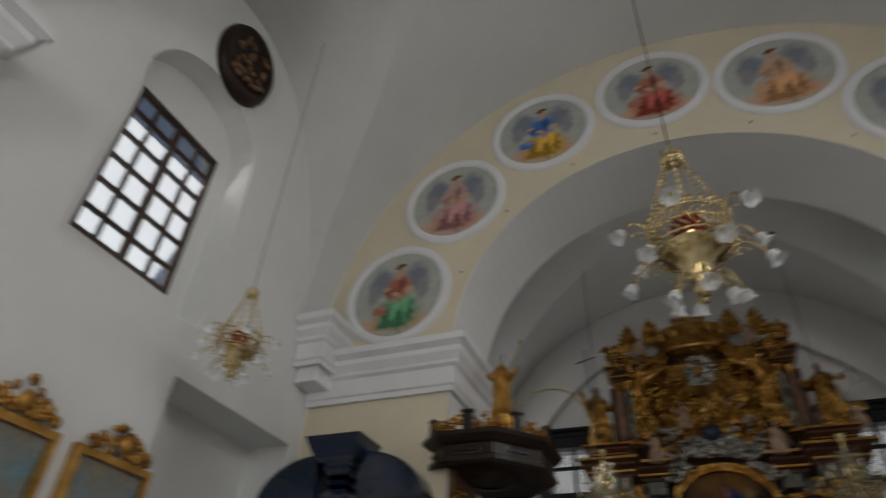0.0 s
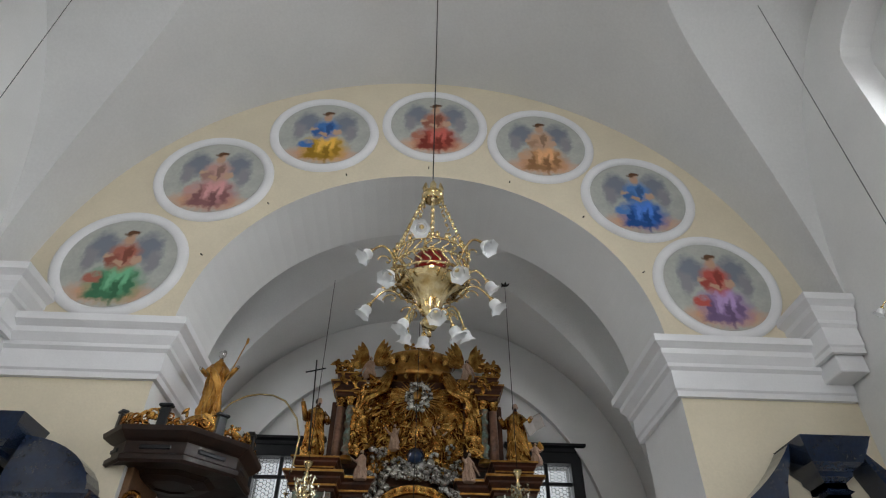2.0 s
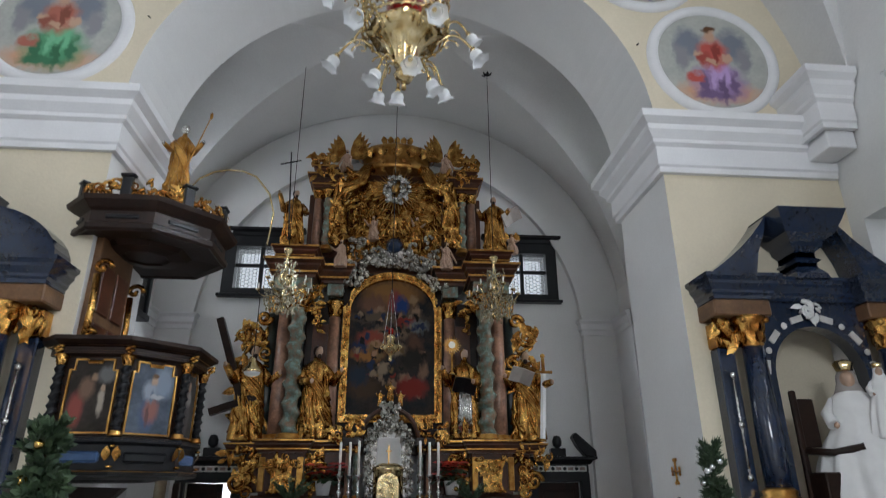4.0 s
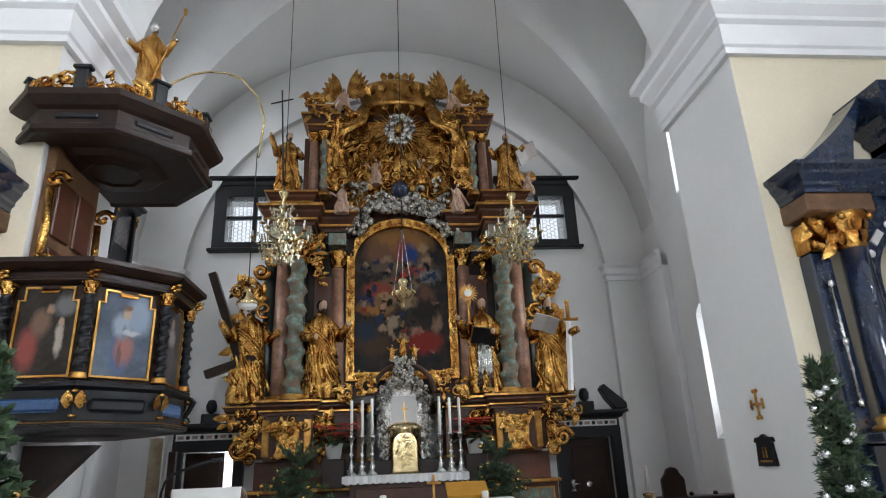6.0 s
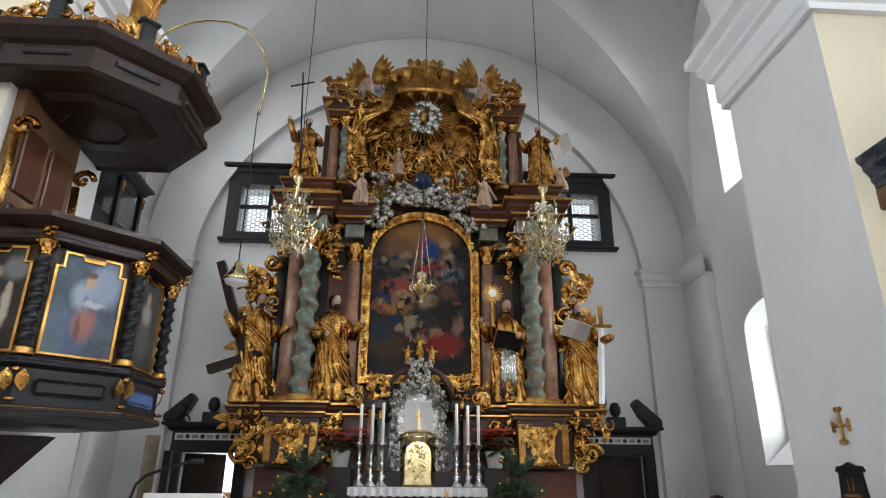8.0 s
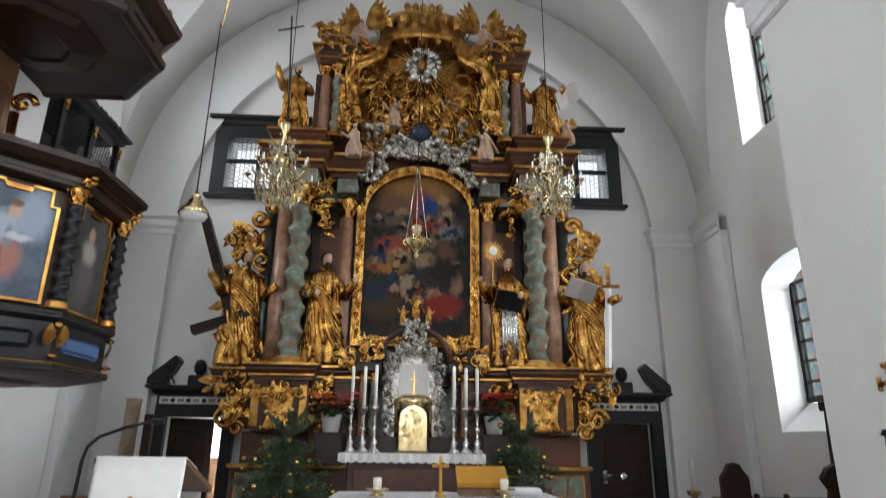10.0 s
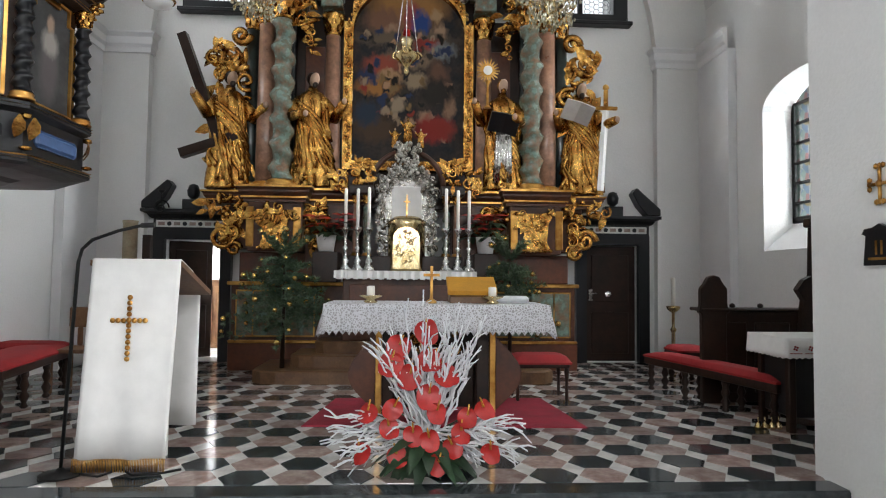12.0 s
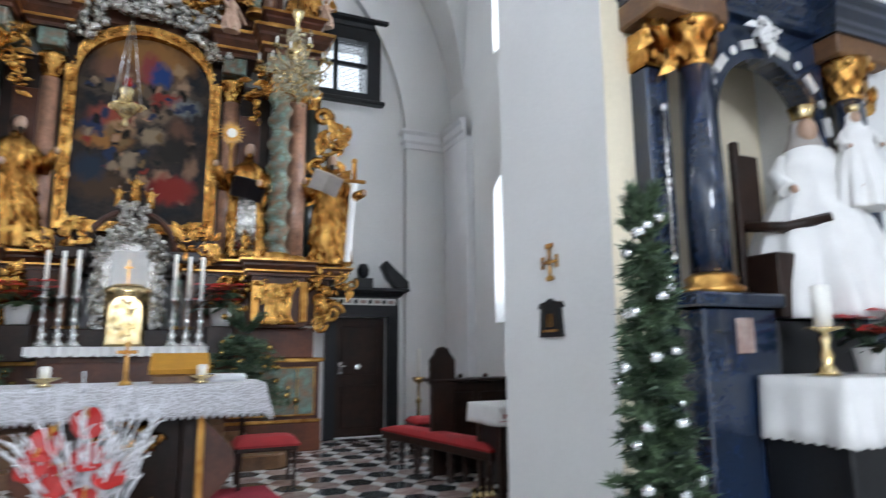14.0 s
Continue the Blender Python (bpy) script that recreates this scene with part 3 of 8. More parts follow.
def statue(name, x, y, z, h, mats, seed, label, parent=None, lean=0.0, slim=1.0, arms=((0.5, -0.4, 0.1), (-0.4, -0.5, 0.2)), seated=False, wings=0.0):
    """A robed standing figure as one plain mesh: robe with deep folds, shoulders, sleeves and a bare oval head."""
    rnd = random.Random(seed)
    bm = bmesh.new()
    ph = rnd.uniform(0, 6)

    def folds(a, q):
        t = a + 0.9 * q / h
        v = Vector((2.1 * math.cos(t) + ph, 2.1 * math.sin(t), 1.5 * q / h + ph))
        w = Vector((4.6 * math.cos(t), 4.6 * math.sin(t) + ph, 3.0 * q / h))
        return 1.06 - 0.42 * abs(noise.noise(v)) - 0.24 * abs(noise.noise(w)) + 0.07 * math.sin(7 * t + ph)
    hh = h * (0.82 if seated else 1.0)
    prof = [(0.205, 0.0), (0.20, 0.05), (0.175, 0.18), (0.155, 0.32), (0.15, 0.45), (0.158, 0.58), (0.155, 0.68), (0.135, 0.76), (0.09, 0.80), (0.045, 0.825), (0.036, 0.86)]
    if seated:
        prof = [(0.27, 0.0), (0.28, 0.12), (0.27, 0.3), (0.2, 0.4), (0.16, 0.5), (0.165, 0.64), (0.15, 0.74), (0.11, 0.8), (0.05, 0.84), (0.04, 0.87)]
    fine = []
    for (r0, q0), (r1, q1) in zip(prof, prof[1:]):
        m = max(1, int((q1 - q0) / 0.022))
        fine += [(r0 + (r1 - r0) * i / m, q0 + (q1 - q0) * i / m) for i in range(m)]
    fine.append(prof[-1])
    lathe(bm, [(r * h * slim * (0.95 if seated else 0.92), q * hh) for r, q in fine], seg=64, sy=0.75, fn=folds)
    blob(bm, 0.01 * h, -0.03 * h, 0.912 * hh, 0.041 * h, 0.050 * h, 0.062 * h, Euler((0.25, 0.2, 0)).to_quaternion(), 1, 2)
    blob(bm, 0.0, 0.022 * h, 0.932 * hh, 0.050 * h, 0.046 * h, 0.060 * h, None, 2, 2)
    blob(bm, 0.012 * h, -0.052 * h, 0.862 * hh, 0.024 * h, 0.022 * h, 0.030 * h, None, 2, 2)
    for s, (ax, ay, az) in zip((1, -1), arms):
        sh = Vector((s * 0.10 * h * slim, 0, 0.74 * hh))
        el = Vector((s * 0.17 * h * slim, -0.06 * h, 0.58 * hh))
        hd = el + Vector((ax * 0.26 * h, ay * 0.30 * h, az * h))
        tube(bm, [sh, sh.lerp(el, 0.5) + Vector((s * 0.02 * h, 0, 0)), el], 0.046 * h * slim, 8, 0, 1.15)
        tube(bm, [el, el.lerp(hd, 0.93)], 0.048 * h * slim, 8, 1 if seated else 0, 0.7)
        blob(bm, hd.x, hd.y, hd.z, 0.022 * h, 0.024 * h, 0.030 * h, None, 1)
    def around(a, q, out):
        """A point of the robe at an angle and a height of 0 to 0.8."""
        r = next(r0 + (r1 - r0) * (q - q0) / (q1 - q0) for (r0, q0), (r1, q1) in zip(prof, prof[1:]) if q <= q1)
        r = r * h * slim * 0.92 * folds(a, q * hh) + out
        return Vector((r * math.cos(a), 0.75 * r * math.sin(a), q * hh))
    for i in range(26):      # ridges of the folds
        a, turn = 2 * math.pi * i / 26 + rnd.uniform(-0.1, 0.1), rnd.uniform(-0.9, 1.3)
        q0, q1 = rnd.uniform(0.42, 0.74), rnd.uniform(0.01, 0.2)
        tube(bm, [around(a + turn * (j / 8) ** 1.4 + 0.12 * math.sin(j * 0.9 + i), q0 + (q1 - q0) * j / 8, 0.004 * h) for j in range(9)], 0.012 * h, 6, 0, 1.9)
    for i in range(5):       # the cloak drawn across the body
        a0 = -2.6 + 0.10 * i
        tube(bm, [around(a0 + 2.3 * j / 9, 0.70 - 0.035 * i - (0.30 + 0.05 * i) * (j / 9) ** 1.3, 0.016 * h) for j in range(10)], 0.017 * h, 6, 0, 1.3)
    if wings:
        for s in (-1, 1):
            for k in range(7):
                d = (s * (0.35 + 0.12 * k), 0.1, 1.0 - 0.16 * k)
                leaf(bm, (s * 0.08 * h, 0.08 * h, 0.7 * hh), d, (0, -1, 0), wings * (1 - 0.06 * k), wings * 0.26, 3 if len(mats) > 3 else 0, -0.1)
    bmesh.ops.rotate(bm, cent=(0, 0, 0), matrix=Matrix.Rotation(lean, 3, 'Z'), verts=bm.verts[:])
    bmesh.ops.translate(bm, vec=(x, y, z), verts=bm.verts[:])
    ob = part(name, bm, mats, parent)
    return tagged(ob, label, "" if parent else "statue")


def capital(bm, x, y, z, r, h, seed):
    lathe(bm, [(r * 0.9, 0), (r * 1.05, h * 0.08), (r * 0.95, h * 0.15), (r * 1.15, h * 0.6), (r * 1.5, h * 0.85), (r * 1.55, h)], x, y, z, 16)
    rnd = random.Random(seed)
    for row, (zz, rr, ll) in enumerate(((0.12, 1.05, 0.42), (0.42, 1.15, 0.42))):
        for i in range(9):
            a = 2 * math.pi * (i + 0.5 * row) / 9
            d = (math.cos(a) * 0.35, math.sin(a) * 0.35, 1)
            leaf(bm, (x + rr * r * math.cos(a), y + rr * r * math.sin(a), z + zz * h), d, (math.cos(a), math.sin(a), 0), h * ll * 1.25, r * 0.75, 0, 0.45)
    for a in (0.8, 2.35, 3.9, 5.5):
        blob(bm, x + 1.55 * r * math.cos(a), y + 1.55 * r * math.sin(a), z + 0.85 * h, r * 0.32, r * 0.32, r * 0.32)


def column(parent, x, y, z0, z1, r, mat, twisted, label, turns=5.0, cap=0.3, seg=22):
    b = bmesh.new()
    f = 1.0 if r > 0.07 else 0.4
    lathe(b, [(r * 1.45, 0), (r * 1.5, 0.03 * f), (r * 1.25, 0.05 * f), (r * 1.35, 0.075 * f), (r * 1.08, 0.1 * f)], x, y, z0, seg)
    part("column_base", b, "goldplain", parent, "gilded moulded base")
    h = z1 - z0 - cap - 0.1 * f
    b = bmesh.new()
    if twisted:
        rings = []
        n = 90
        for i in range(n + 1):
            q = i / n
            a = 2 * math.pi * turns * q
            off = 0.20 * r
            rr = r * (0.98 - 0.08 * q) * (1 + 0.05 * math.cos(2 * a))
            rings.append([b.verts.new((x + off * math.cos(a) + rr * math.cos(2 * math.pi * k / seg), y + off * math.sin(a) + rr * math.sin(2 * math.pi * k / seg), z0 + 0.1 * f + h * q)) for k in range(seg)])
        for p, q in zip(rings, rings[1:]):
            for k in range(seg):
                b.faces.new((p[k], p[(k + 1) % seg], q[(k + 1) % seg], q[k])).smooth = True
    else:
        lathe(b, [(r, 0), (r * 1.01, h * 0.3), (r * 0.88, h)], x, y, z0 + 0.1 * f, seg)
    part("column_shaft", b, mat, parent, label)
    b = bmesh.new()
    capital(b, x, y, z1 - cap, r * 0.92, cap, int(100 * (x + y)))
    part("capital", b, "gold", parent, "gilded leaf capital")


def slab(parent, name, x0, x1, y0, y1, z0, z1, mat, label="", prof=None, bevel=0.012):
    b = bmesh.new()
    box(b, x0, x1, y0, y1, z0, z1, bevel)
    return part(name, b, mat, parent, label)


ENT = [(0, 0), (0.03, 0.0), (0.03, 0.05), (0.06, 0.08), (0.06, 0.12), (0.12, 0.2), (0.12, 0.24), (0.17, 0.29), (0.17, 0.34), (0, 0.36)]


def entablature(parent, x0, x1, y0, y1, z, k, mat, label="", name="cornice"):
    """A moulded cornice round three sides of a block, with a gilded fillet."""
    b = bmesh.new()
    box(b, x0, x1, y0, y1, z, z + 0.35 * k)
    moulding(b, [(x0, y1, z), (x0, y0, z), (x1, y0, z), (x1, y1, z)], [(u * k, v * k) for u, v in ENT])
    bmesh.ops.recalc_face_normals(b, faces=b.faces[:])
    c = part(name, b, mat, parent, label)
    b = bmesh.new()
    moulding(b, [(x0, y1, z), (x0, y0, z), (x1, y0, z), (x1, y1, z)], [(0.068 * k, 0.085 * k), (0.078 * k, 0.085 * k), (0.078 * k, 0.118 * k), (0.068 * k, 0.118 * k)])
    moulding(b, [(x0, y1, z), (x0, y0, z), (x1, y0, z), (x1, y1, z)], [(0.172 * k, 0.295 * k), (0.182 * k, 0.295 * k), (0.182 * k, 0.335 * k), (0.172 * k, 0.335 * k)])
    bmesh.ops.recalc_face_normals(b, faces=b.faces[:])
    part("gilded_fillet", b, "goldplain", c)
    return c


# lower plinth
slab(altar, "plinth", -2.33, 2.33, -0.22, 0.55, 0.0, 0.36, "redbrown", "dark red-brown wooden plinth")
slab(altar, "base_body", -2.3, 2.3, -0.19, 0.55, 0.36, 1.16, "brown", "brown marbled base")
b = bmesh.new()
for z0, z1, o in ((0.36, 0.40, 0.03), (1.12, 1.17, 0.05)):
    box(b, -2.3 - o, 2.3 + o, -0.19 - o, 0.5, z0, z1, 0.01)
part("gilded_fillet", b, "goldplain", altar)
for s in (-1, 1):
    slab(altar, "upper_base", s * 1.2, s * 2.22, -0.14, 0.55, 1.17, 1.56, "redbrown", "polished red-brown block")
    for px, w in ((1.32, 0.10), (1.55, 0.16), (1.84, 0.16), (2.12, 0.10)):
        b = bmesh.new()
        box(b, s * px - w - 0.022, s * px + w + 0.022, -0.203, -0.18, 0.44, 1.06, 0.006)
        p_ = part("panel_frame", b, "goldplain", altar, "gilded panel frame")
        b = bmesh.new()
        box(b, s * px - w, s * px + w, -0.208, -0.18, 0.462, 1.038)
        part("panel", b, "greenmarble", p_, "green marbled panel")
    # pedestals of the columns
    slab(altar, "pedestal", s * 1.36, s * 2.05, -0.42, 0.3, 1.56, 2.24, "brown", "brown marbled column pedestal")
    slab(altar, "inner_pedestal", s * 0.62, s * 1.36, -0.18, 0.3, 1.4, 2.24, "brown", "brown marbled pedestal")
    slab(altar, "outer_pedestal", s * 2.05, s * 2.42, -0.12, 0.3, 1.6, 2.24, "brown", "brown marbled pedestal")
    entablature(altar, min(s * 1.33, s * 2.08), max(s * 1.33, s * 2.08), -0.46, 0.3, 2.2, 0.62, "brown", "brown pedestal cornice with gilded fillets")
    entablature(altar, min(s * 0.6, s * 1.30), max(s * 0.6, s * 1.30), -0.20, 0.3, 2.2, 0.62, "brown", "pedestal cornice")
    entablature(altar, min(s * 2.1, s * 2.62), max(s * 2.1, s * 2.62), -0.20, 0.3, 2.2, 0.5, "brown", "brown console cornice with gilded fillets")
    # gilded cartouche on the pedestal front
    b = bmesh.new()
    prism(b, [(-0.20, 0.0), (0.20, 0.0), (0.15, 0.12), (0.17, 0.36), (0.24, 0.5), (-0.24, 0.5), (-0.17, 0.36), (-0.15, 0.12)], 0, 0.06, Matrix.Translation((s * 1.70, -0.42, 1.60)) @ Matrix.Rotation(radians(90), 4, 'X'))
    carving(b, s * 1.70, -0.46, 2.05, 0.55, 0.22, 0.08, 11 + s, 26)
    carving(b, s * 1.70, -0.47, 1.80, 0.24, 0.34, 0.03, 21 + s, 16, 0, 0.035)
    for k in range(7):
        blob(b, s * 1.70 - 0.2 + k * 0.066, -0.47, 1.61, 0.036, 0.036, 0.03)
    part("cartouche", b, "gold", altar, "gilded vase-shaped cartouche")
    for px in (2.02, 1.42):
        b = bmesh.new()
        box(b, s * px - 0.05, s * px + 0.05, -0.45, -0.42, 1.62, 2.14, 0.01)
        part("pedestal_panel", b, "goldplain", altar, "gilded pedestal panel")
    # inner console under the statue, outer console under the saint
    b = bmesh.new()
    carving(b, s * 1.20, -0.22, 2.02, 0.34, 0.40, 0.18, 31 + s, 30, 0, 0.06)
    carving(b, s * 1.20, -0.2, 1.72, 0.16, 0.30, 0.1, 32 + s, 14, 0, 0.045)
    part("console", b, "gold", altar, "gilded carved console")
    b = bmesh.new()
    carving(b, s * 2.42, -0.12, 2.16, 0.62, 0.26, 0.2, 41 + s, 36, 0, 0.06)
    carving(b, s * 2.34, -0.10, 1.86, 0.28, 0.40, 0.16, 42 + s, 26, 0, 0.06)
    scroll(b, s * 2.44, -0.2, 1.76, 0.16, 1.5, 0.04, s)
    scroll(b, s * 2.28, -0.2, 1.60, 0.10, 1.5, 0.03, -s)
    part("scroll_bracket", b, "gold", altar, "gilded scroll bracket")
    # back boards and columns of the main storey
    slab(altar, "back_board", s * 0.9, s * 1.6, 0.22, 0.5, 2.42, 4.95, "darkwood", "dark wooden back board")
    slab(altar, "side_board", s * 1.6, s * 2.2, 0.12, 0.5, 2.42, 4.95, "darkgreen", "dark green marbled side board")
    b = bmesh.new()
    box(b, s * 1.30 - 0.16, s * 1.30 + 0.16, 0.19, 0.22, 3.5, 4.5, 0.008)
    part("board_panel", b, "redbrown", altar, "red-brown inlaid panel")
    column(altar, s * 1.93, -0.04, 2.42, 4.98, 0.135, "pinkmarble", False, "pink marbled smooth column")
    column(altar, s * 1.68, -0.24, 2.42, 4.98, 0.145, "greenmarble", True, "green marbled twisted column", 6.6 * s)
    column(altar, s * 1.06, 0.08, 2.42, 4.90, 0.115, "pinkmarble", False, "pink marbled smooth column")
    column(altar, s * 2.16, 0.06, 2.42, 4.94, 0.10, "darkgreen", False, "dark green marbled pilaster column")
    # garlands hanging by the capitals
    b = bmesh.new()
    carving(b, s * 1.40, -0.12, 4.85, 0.24, 0.5, 0.12, 51 + s, 24, 0, 0.055)
    carving(b, s * 1.36, -0.12, 4.45, 0.12, 0.45, 0.08, 52 + s, 14, 0, 0.04)
    part("garland", b, "gold", altar, "gilded hanging garland")
    # entablature
    for x0, x1, y0, mt in ((1.46, 2.12, -0.42, "greenmarble"), (0.92, 1.22, -0.08, "greenmarble")):
        slab(altar, "frieze", s * x0, s * x1, y0, 0.4, 4.98, 5.22, mt, "green marbled frieze block")
    entablature(altar, min(s * 1.44, s * 2.14), max(s * 1.44, s * 2.14), -0.42, 0.45, 5.20, 1.0, "brown", "stepped brown cornice")
    entablature(altar, min(s * 0.90, s * 1.30), max(s * 0.90, s * 1.30), -0.10, 0.45, 5.20, 1.0, "brown", "stepped brown cornice")
    entablature(altar, min(s * 1.50, s * 2.10), max(s * 1.50, s * 2.10), -0.36, 0.45, 5.56, 0.75, "redbrown", "upper stepped cornice")
    # gilded wing scrolls outside the columns
    b = bmesh.new()
    scroll(b, s * 2.30, -0.02, 4.55, 0.13, 1.3, 0.05, s)
    carving(b, s * 2.52, 0.02, 4.25, 0.34, 0.4, 0.12, 63 + s, 26, 0, 0.06)
    carving(b, s * 2.42, 0.06, 3.9, 0.5, 1.0, 0.16, 61 + s, 34, 0, 0.085)
    carving(b, s * 2.42, 0.06, 3.1, 0.45, 1.1, 0.14, 62 + s, 30, 0, 0.085)
    part("wing_scroll", b, "gold", altar, "gilded scrolling wing")
    # upper storey
    slab(altar, "upper_board", s * 0.95, s * 1.7, 0.12, 0.5, 5.8, 7.12, "brown", "brown upper board")
    column(altar, s * 1.50, -0.06, 5.84, 7.10, 0.085, "pinkmarble", False, "pink marbled small column", cap=0.18)
    column(altar, s * 1.30, -0.12, 5.84, 7.10, 0.085, "greenmarble", True, "green marbled small twisted column", 4.0, 0.18)
    entablature(altar, min(s * 1.18, s * 1.56), max(s * 1.18, s * 1.56), -0.20, 0.45, 7.10, 0.85, "brown", "stepped brown top cornice")
    entablature(altar, min(s * 1.24, s * 1.52), max(s * 1.24, s * 1.52), -0.16, 0.45, 7.39, 0.6, "redbrown", "top cornice")
    b = bmesh.new()
    scroll(b, s * 1.50, -0.1, 7.74, 0.15, 1.4, 0.05, -s)
    carving(b, s * 1.50, -0.05, 7.72, 0.36, 0.34, 0.14, 71 + s, 30, 0, 0.06)
    carving(b, s * 1.38, -0.34, 7.36, 0.36, 0.20, 0.08, 75 + s, 18, 0, 0.05)
    part("top_scroll", b, "gold", altar, "gilded scroll on the cornice")
    # carved drapery of the canopy
    b = bmesh.new()
    for k in range(15):
        q = k / 14
        tube(b, [(s * (0.48 + 0.14 * q), -0.12 - 0.04 * math.sin(k * 2.1), 7.66), (s * (0.62 + 0.36 * q), -0.22, 7.26 - 0.10 * q), (s * (0.98 + 0.16 * q), -0.22 - 0.04 * math.sin(k * 1.7), 7.04 + 0.03 * k), (s * (1.08 + 0.14 * math.sin(k * 2)), -0.2, 6.7 - 0.03 * k), (s * (1.08 + 0.12 * math.sin(k)), -0.18, 5.95 + 0.05 * k)], 0.05, 6, 0, 1.25)
    carving(b, s * 1.02, -0.18, 7.30, 0.5, 0.45, 0.1, 81 + s, 22, 0, 0.07)
    carving(b, s * 1.10, -0.18, 6.1, 0.26, 0.5, 0.1, 82 + s, 18, 0, 0.06)
    part("carved_drapery", b, "gold", altar, "gilded carved curtain")

slab(altar, "middle_board", -0.98, 0.98, 0.2, 0.5, 2.2, 5.7, "darkwood", "dark back board of the painting")
slab(altar, "top_board", -1.0, 1.0, 0.14, 0.5, 5.5, 7.72, "brown", "brown board behind the carved glory")

# altar painting with its frame
FW, FZ0, FZS = 0.78, 2.86, 4.70
loop_in = [(-FW, FZ0), (FW, FZ0)] + [(FW * math.cos(math.pi * i / 24), FZS + 0.66 * math.sin(math.pi * i / 24)) for i in range(25)]
loop_out = [(-FW - 0.13, FZ0 - 0.13), (FW + 0.13, FZ0 - 0.13), (FW + 0.13, FZS + 0.12), (FW + 0.02, FZS + 0.12)] + [((FW + 0.13) * math.cos(math.pi * i / 24), FZS + 0.80 * math.sin(math.pi * i / 24)) for i in range(4, 21)] + [(-FW - 0.02, FZS + 0.12), (-FW - 0.13, FZS + 0.12)]
b = bmesh.new()
wall_sheet(b, loop_out, [loop_in], lambda u, v, w: (u, 0.04 + w, v), 0.16)
rnd = random.Random(5)
for i in range(150):
    q = i / 150 * 6.6
    if q < 1.8:
        px, pz = -FW - 0.065, FZ0 + q
    elif q < 3.6:
        px, pz = FW + 0.065, FZ0 + q - 1.8
    elif q < 5.2:
        px, pz = -FW + (q - 3.6), FZ0 - 0.065
    else:
        a = math.pi * (q - 5.2) / 1.4
        px, pz = (FW + 0.065) * math.cos(a), FZS + 0.73 * math.sin(a)
    blob(b, px + rnd.uniform(-0.03, 0.03), 0.035, pz, 0.022, 0.02, 0.038, Euler((0, rnd.uniform(-1, 1), 0)).to_quaternion())
frame_ = part("picture_frame", b, "gold", altar, "gilded carved arched picture frame")
rnd = random.Random(17)
CROWD = [(rnd.uniform(-0.85, 0.85), rnd.uniform(-0.75, 0.5), rnd.uniform(0.03, 0.09), rnd.uniform(0.02, 0.06), rnd.choice(((0.30, 0.17, 0.10), (0.20, 0.03, 0.02), (0.010, 0.010, 0.012), (0.02, 0.03, 0.07), (0.16, 0.10, 0.04), (0.24, 0.17, 0.11), (0.010, 0.008, 0.006), (0.03, 0.025, 0.02), (0.012, 0.014, 0.012)))) for i in range(130)]
key = painting("altar_paint", (0.055, 0.04, 0.032), (0.02, 0.022, 0.028), [
    (0.0, 0.80, 0.70, 0.24, (0.26, 0.13, 0.04)), (-0.45, 0.62, 0.35, 0.16, (0.16, 0.08, 0.05)), (0.05, 0.66, 0.16, 0.20, (0.24, 0.05, 0.05)), (0.22, 0.60, 0.17, 0.16, (0.02, 0.05, 0.18)), (-0.3, 0.5, 0.14, 0.1, (0.26, 0.16, 0.10)), (0.55, 0.5, 0.14, 0.1, (0.28, 0.18, 0.11)), (0.5, 0.7, 0.12, 0.08, (0.3, 0.19, 0.1)),
    (-0.1, 0.42, 0.9, 0.10, (0.10, 0.075, 0.05)), (0.34, 0.36, 0.26, 0.08, (0.22, 0.03, 0.02)), (0.0, 0.20, 0.5, 0.12, (0.16, 0.11, 0.07)), (0.62, 0.30, 0.25, 0.10, (0.14, 0.15, 0.15)),
    (-0.5, 0.12, 0.32, 0.12, (0.22, 0.05, 0.03)), (-0.35, -0.02, 0.25, 0.09, (0.28, 0.17, 0.09)), (-0.55, -0.14, 0.40, 0.10, (0.26, 0.12, 0.03)), (-0.75, -0.02, 0.18, 0.10, (0.02, 0.03, 0.08)),
    (0.15, -0.06, 0.22, 0.10, (0.22, 0.16, 0.10)), *CROWD, (0.55, 0.0, 0.2, 0.18, (0.10, 0.05, 0.03)), (0.62, -0.6, 0.24, 0.13, (0.20, 0.03, 0.02)), (0.3, -0.5, 0.12, 0.1, (0.26, 0.16, 0.10)), (0.75, -0.35, 0.12, 0.14, (0.22, 0.13, 0.08)), (-0.2, -0.35, 0.14, 0.1, (0.24, 0.18, 0.12)), (-0.6, -0.62, 0.40, 0.16, (0.06, 0.035, 0.02)), (-0.75, -0.45, 0.25, 0.14, (0.02, 0.03, 0.05)), (0.45, -0.62, 0.34, 0.16, (0.20, 0.02, 0.015)), (0.5, -0.2, 0.3, 0.18, (0.02, 0.016, 0.014))], 9.0, 0.3, 0.3, 0.10)
b = bmesh.new()
vs = [b.verts.new((u, 0.16, v)) for u, v in loop_in]
b.faces.new(vs)
vs2 = [b.verts.new((u, 0.19, v)) for u, v in loop_in]
b.faces.new(list(reversed(vs2)))
bmesh.ops.recalc_face_normals(b, faces=b.faces[:])
part("canvas", b, key, frame_, "dark old oil painting with red and blue robes")

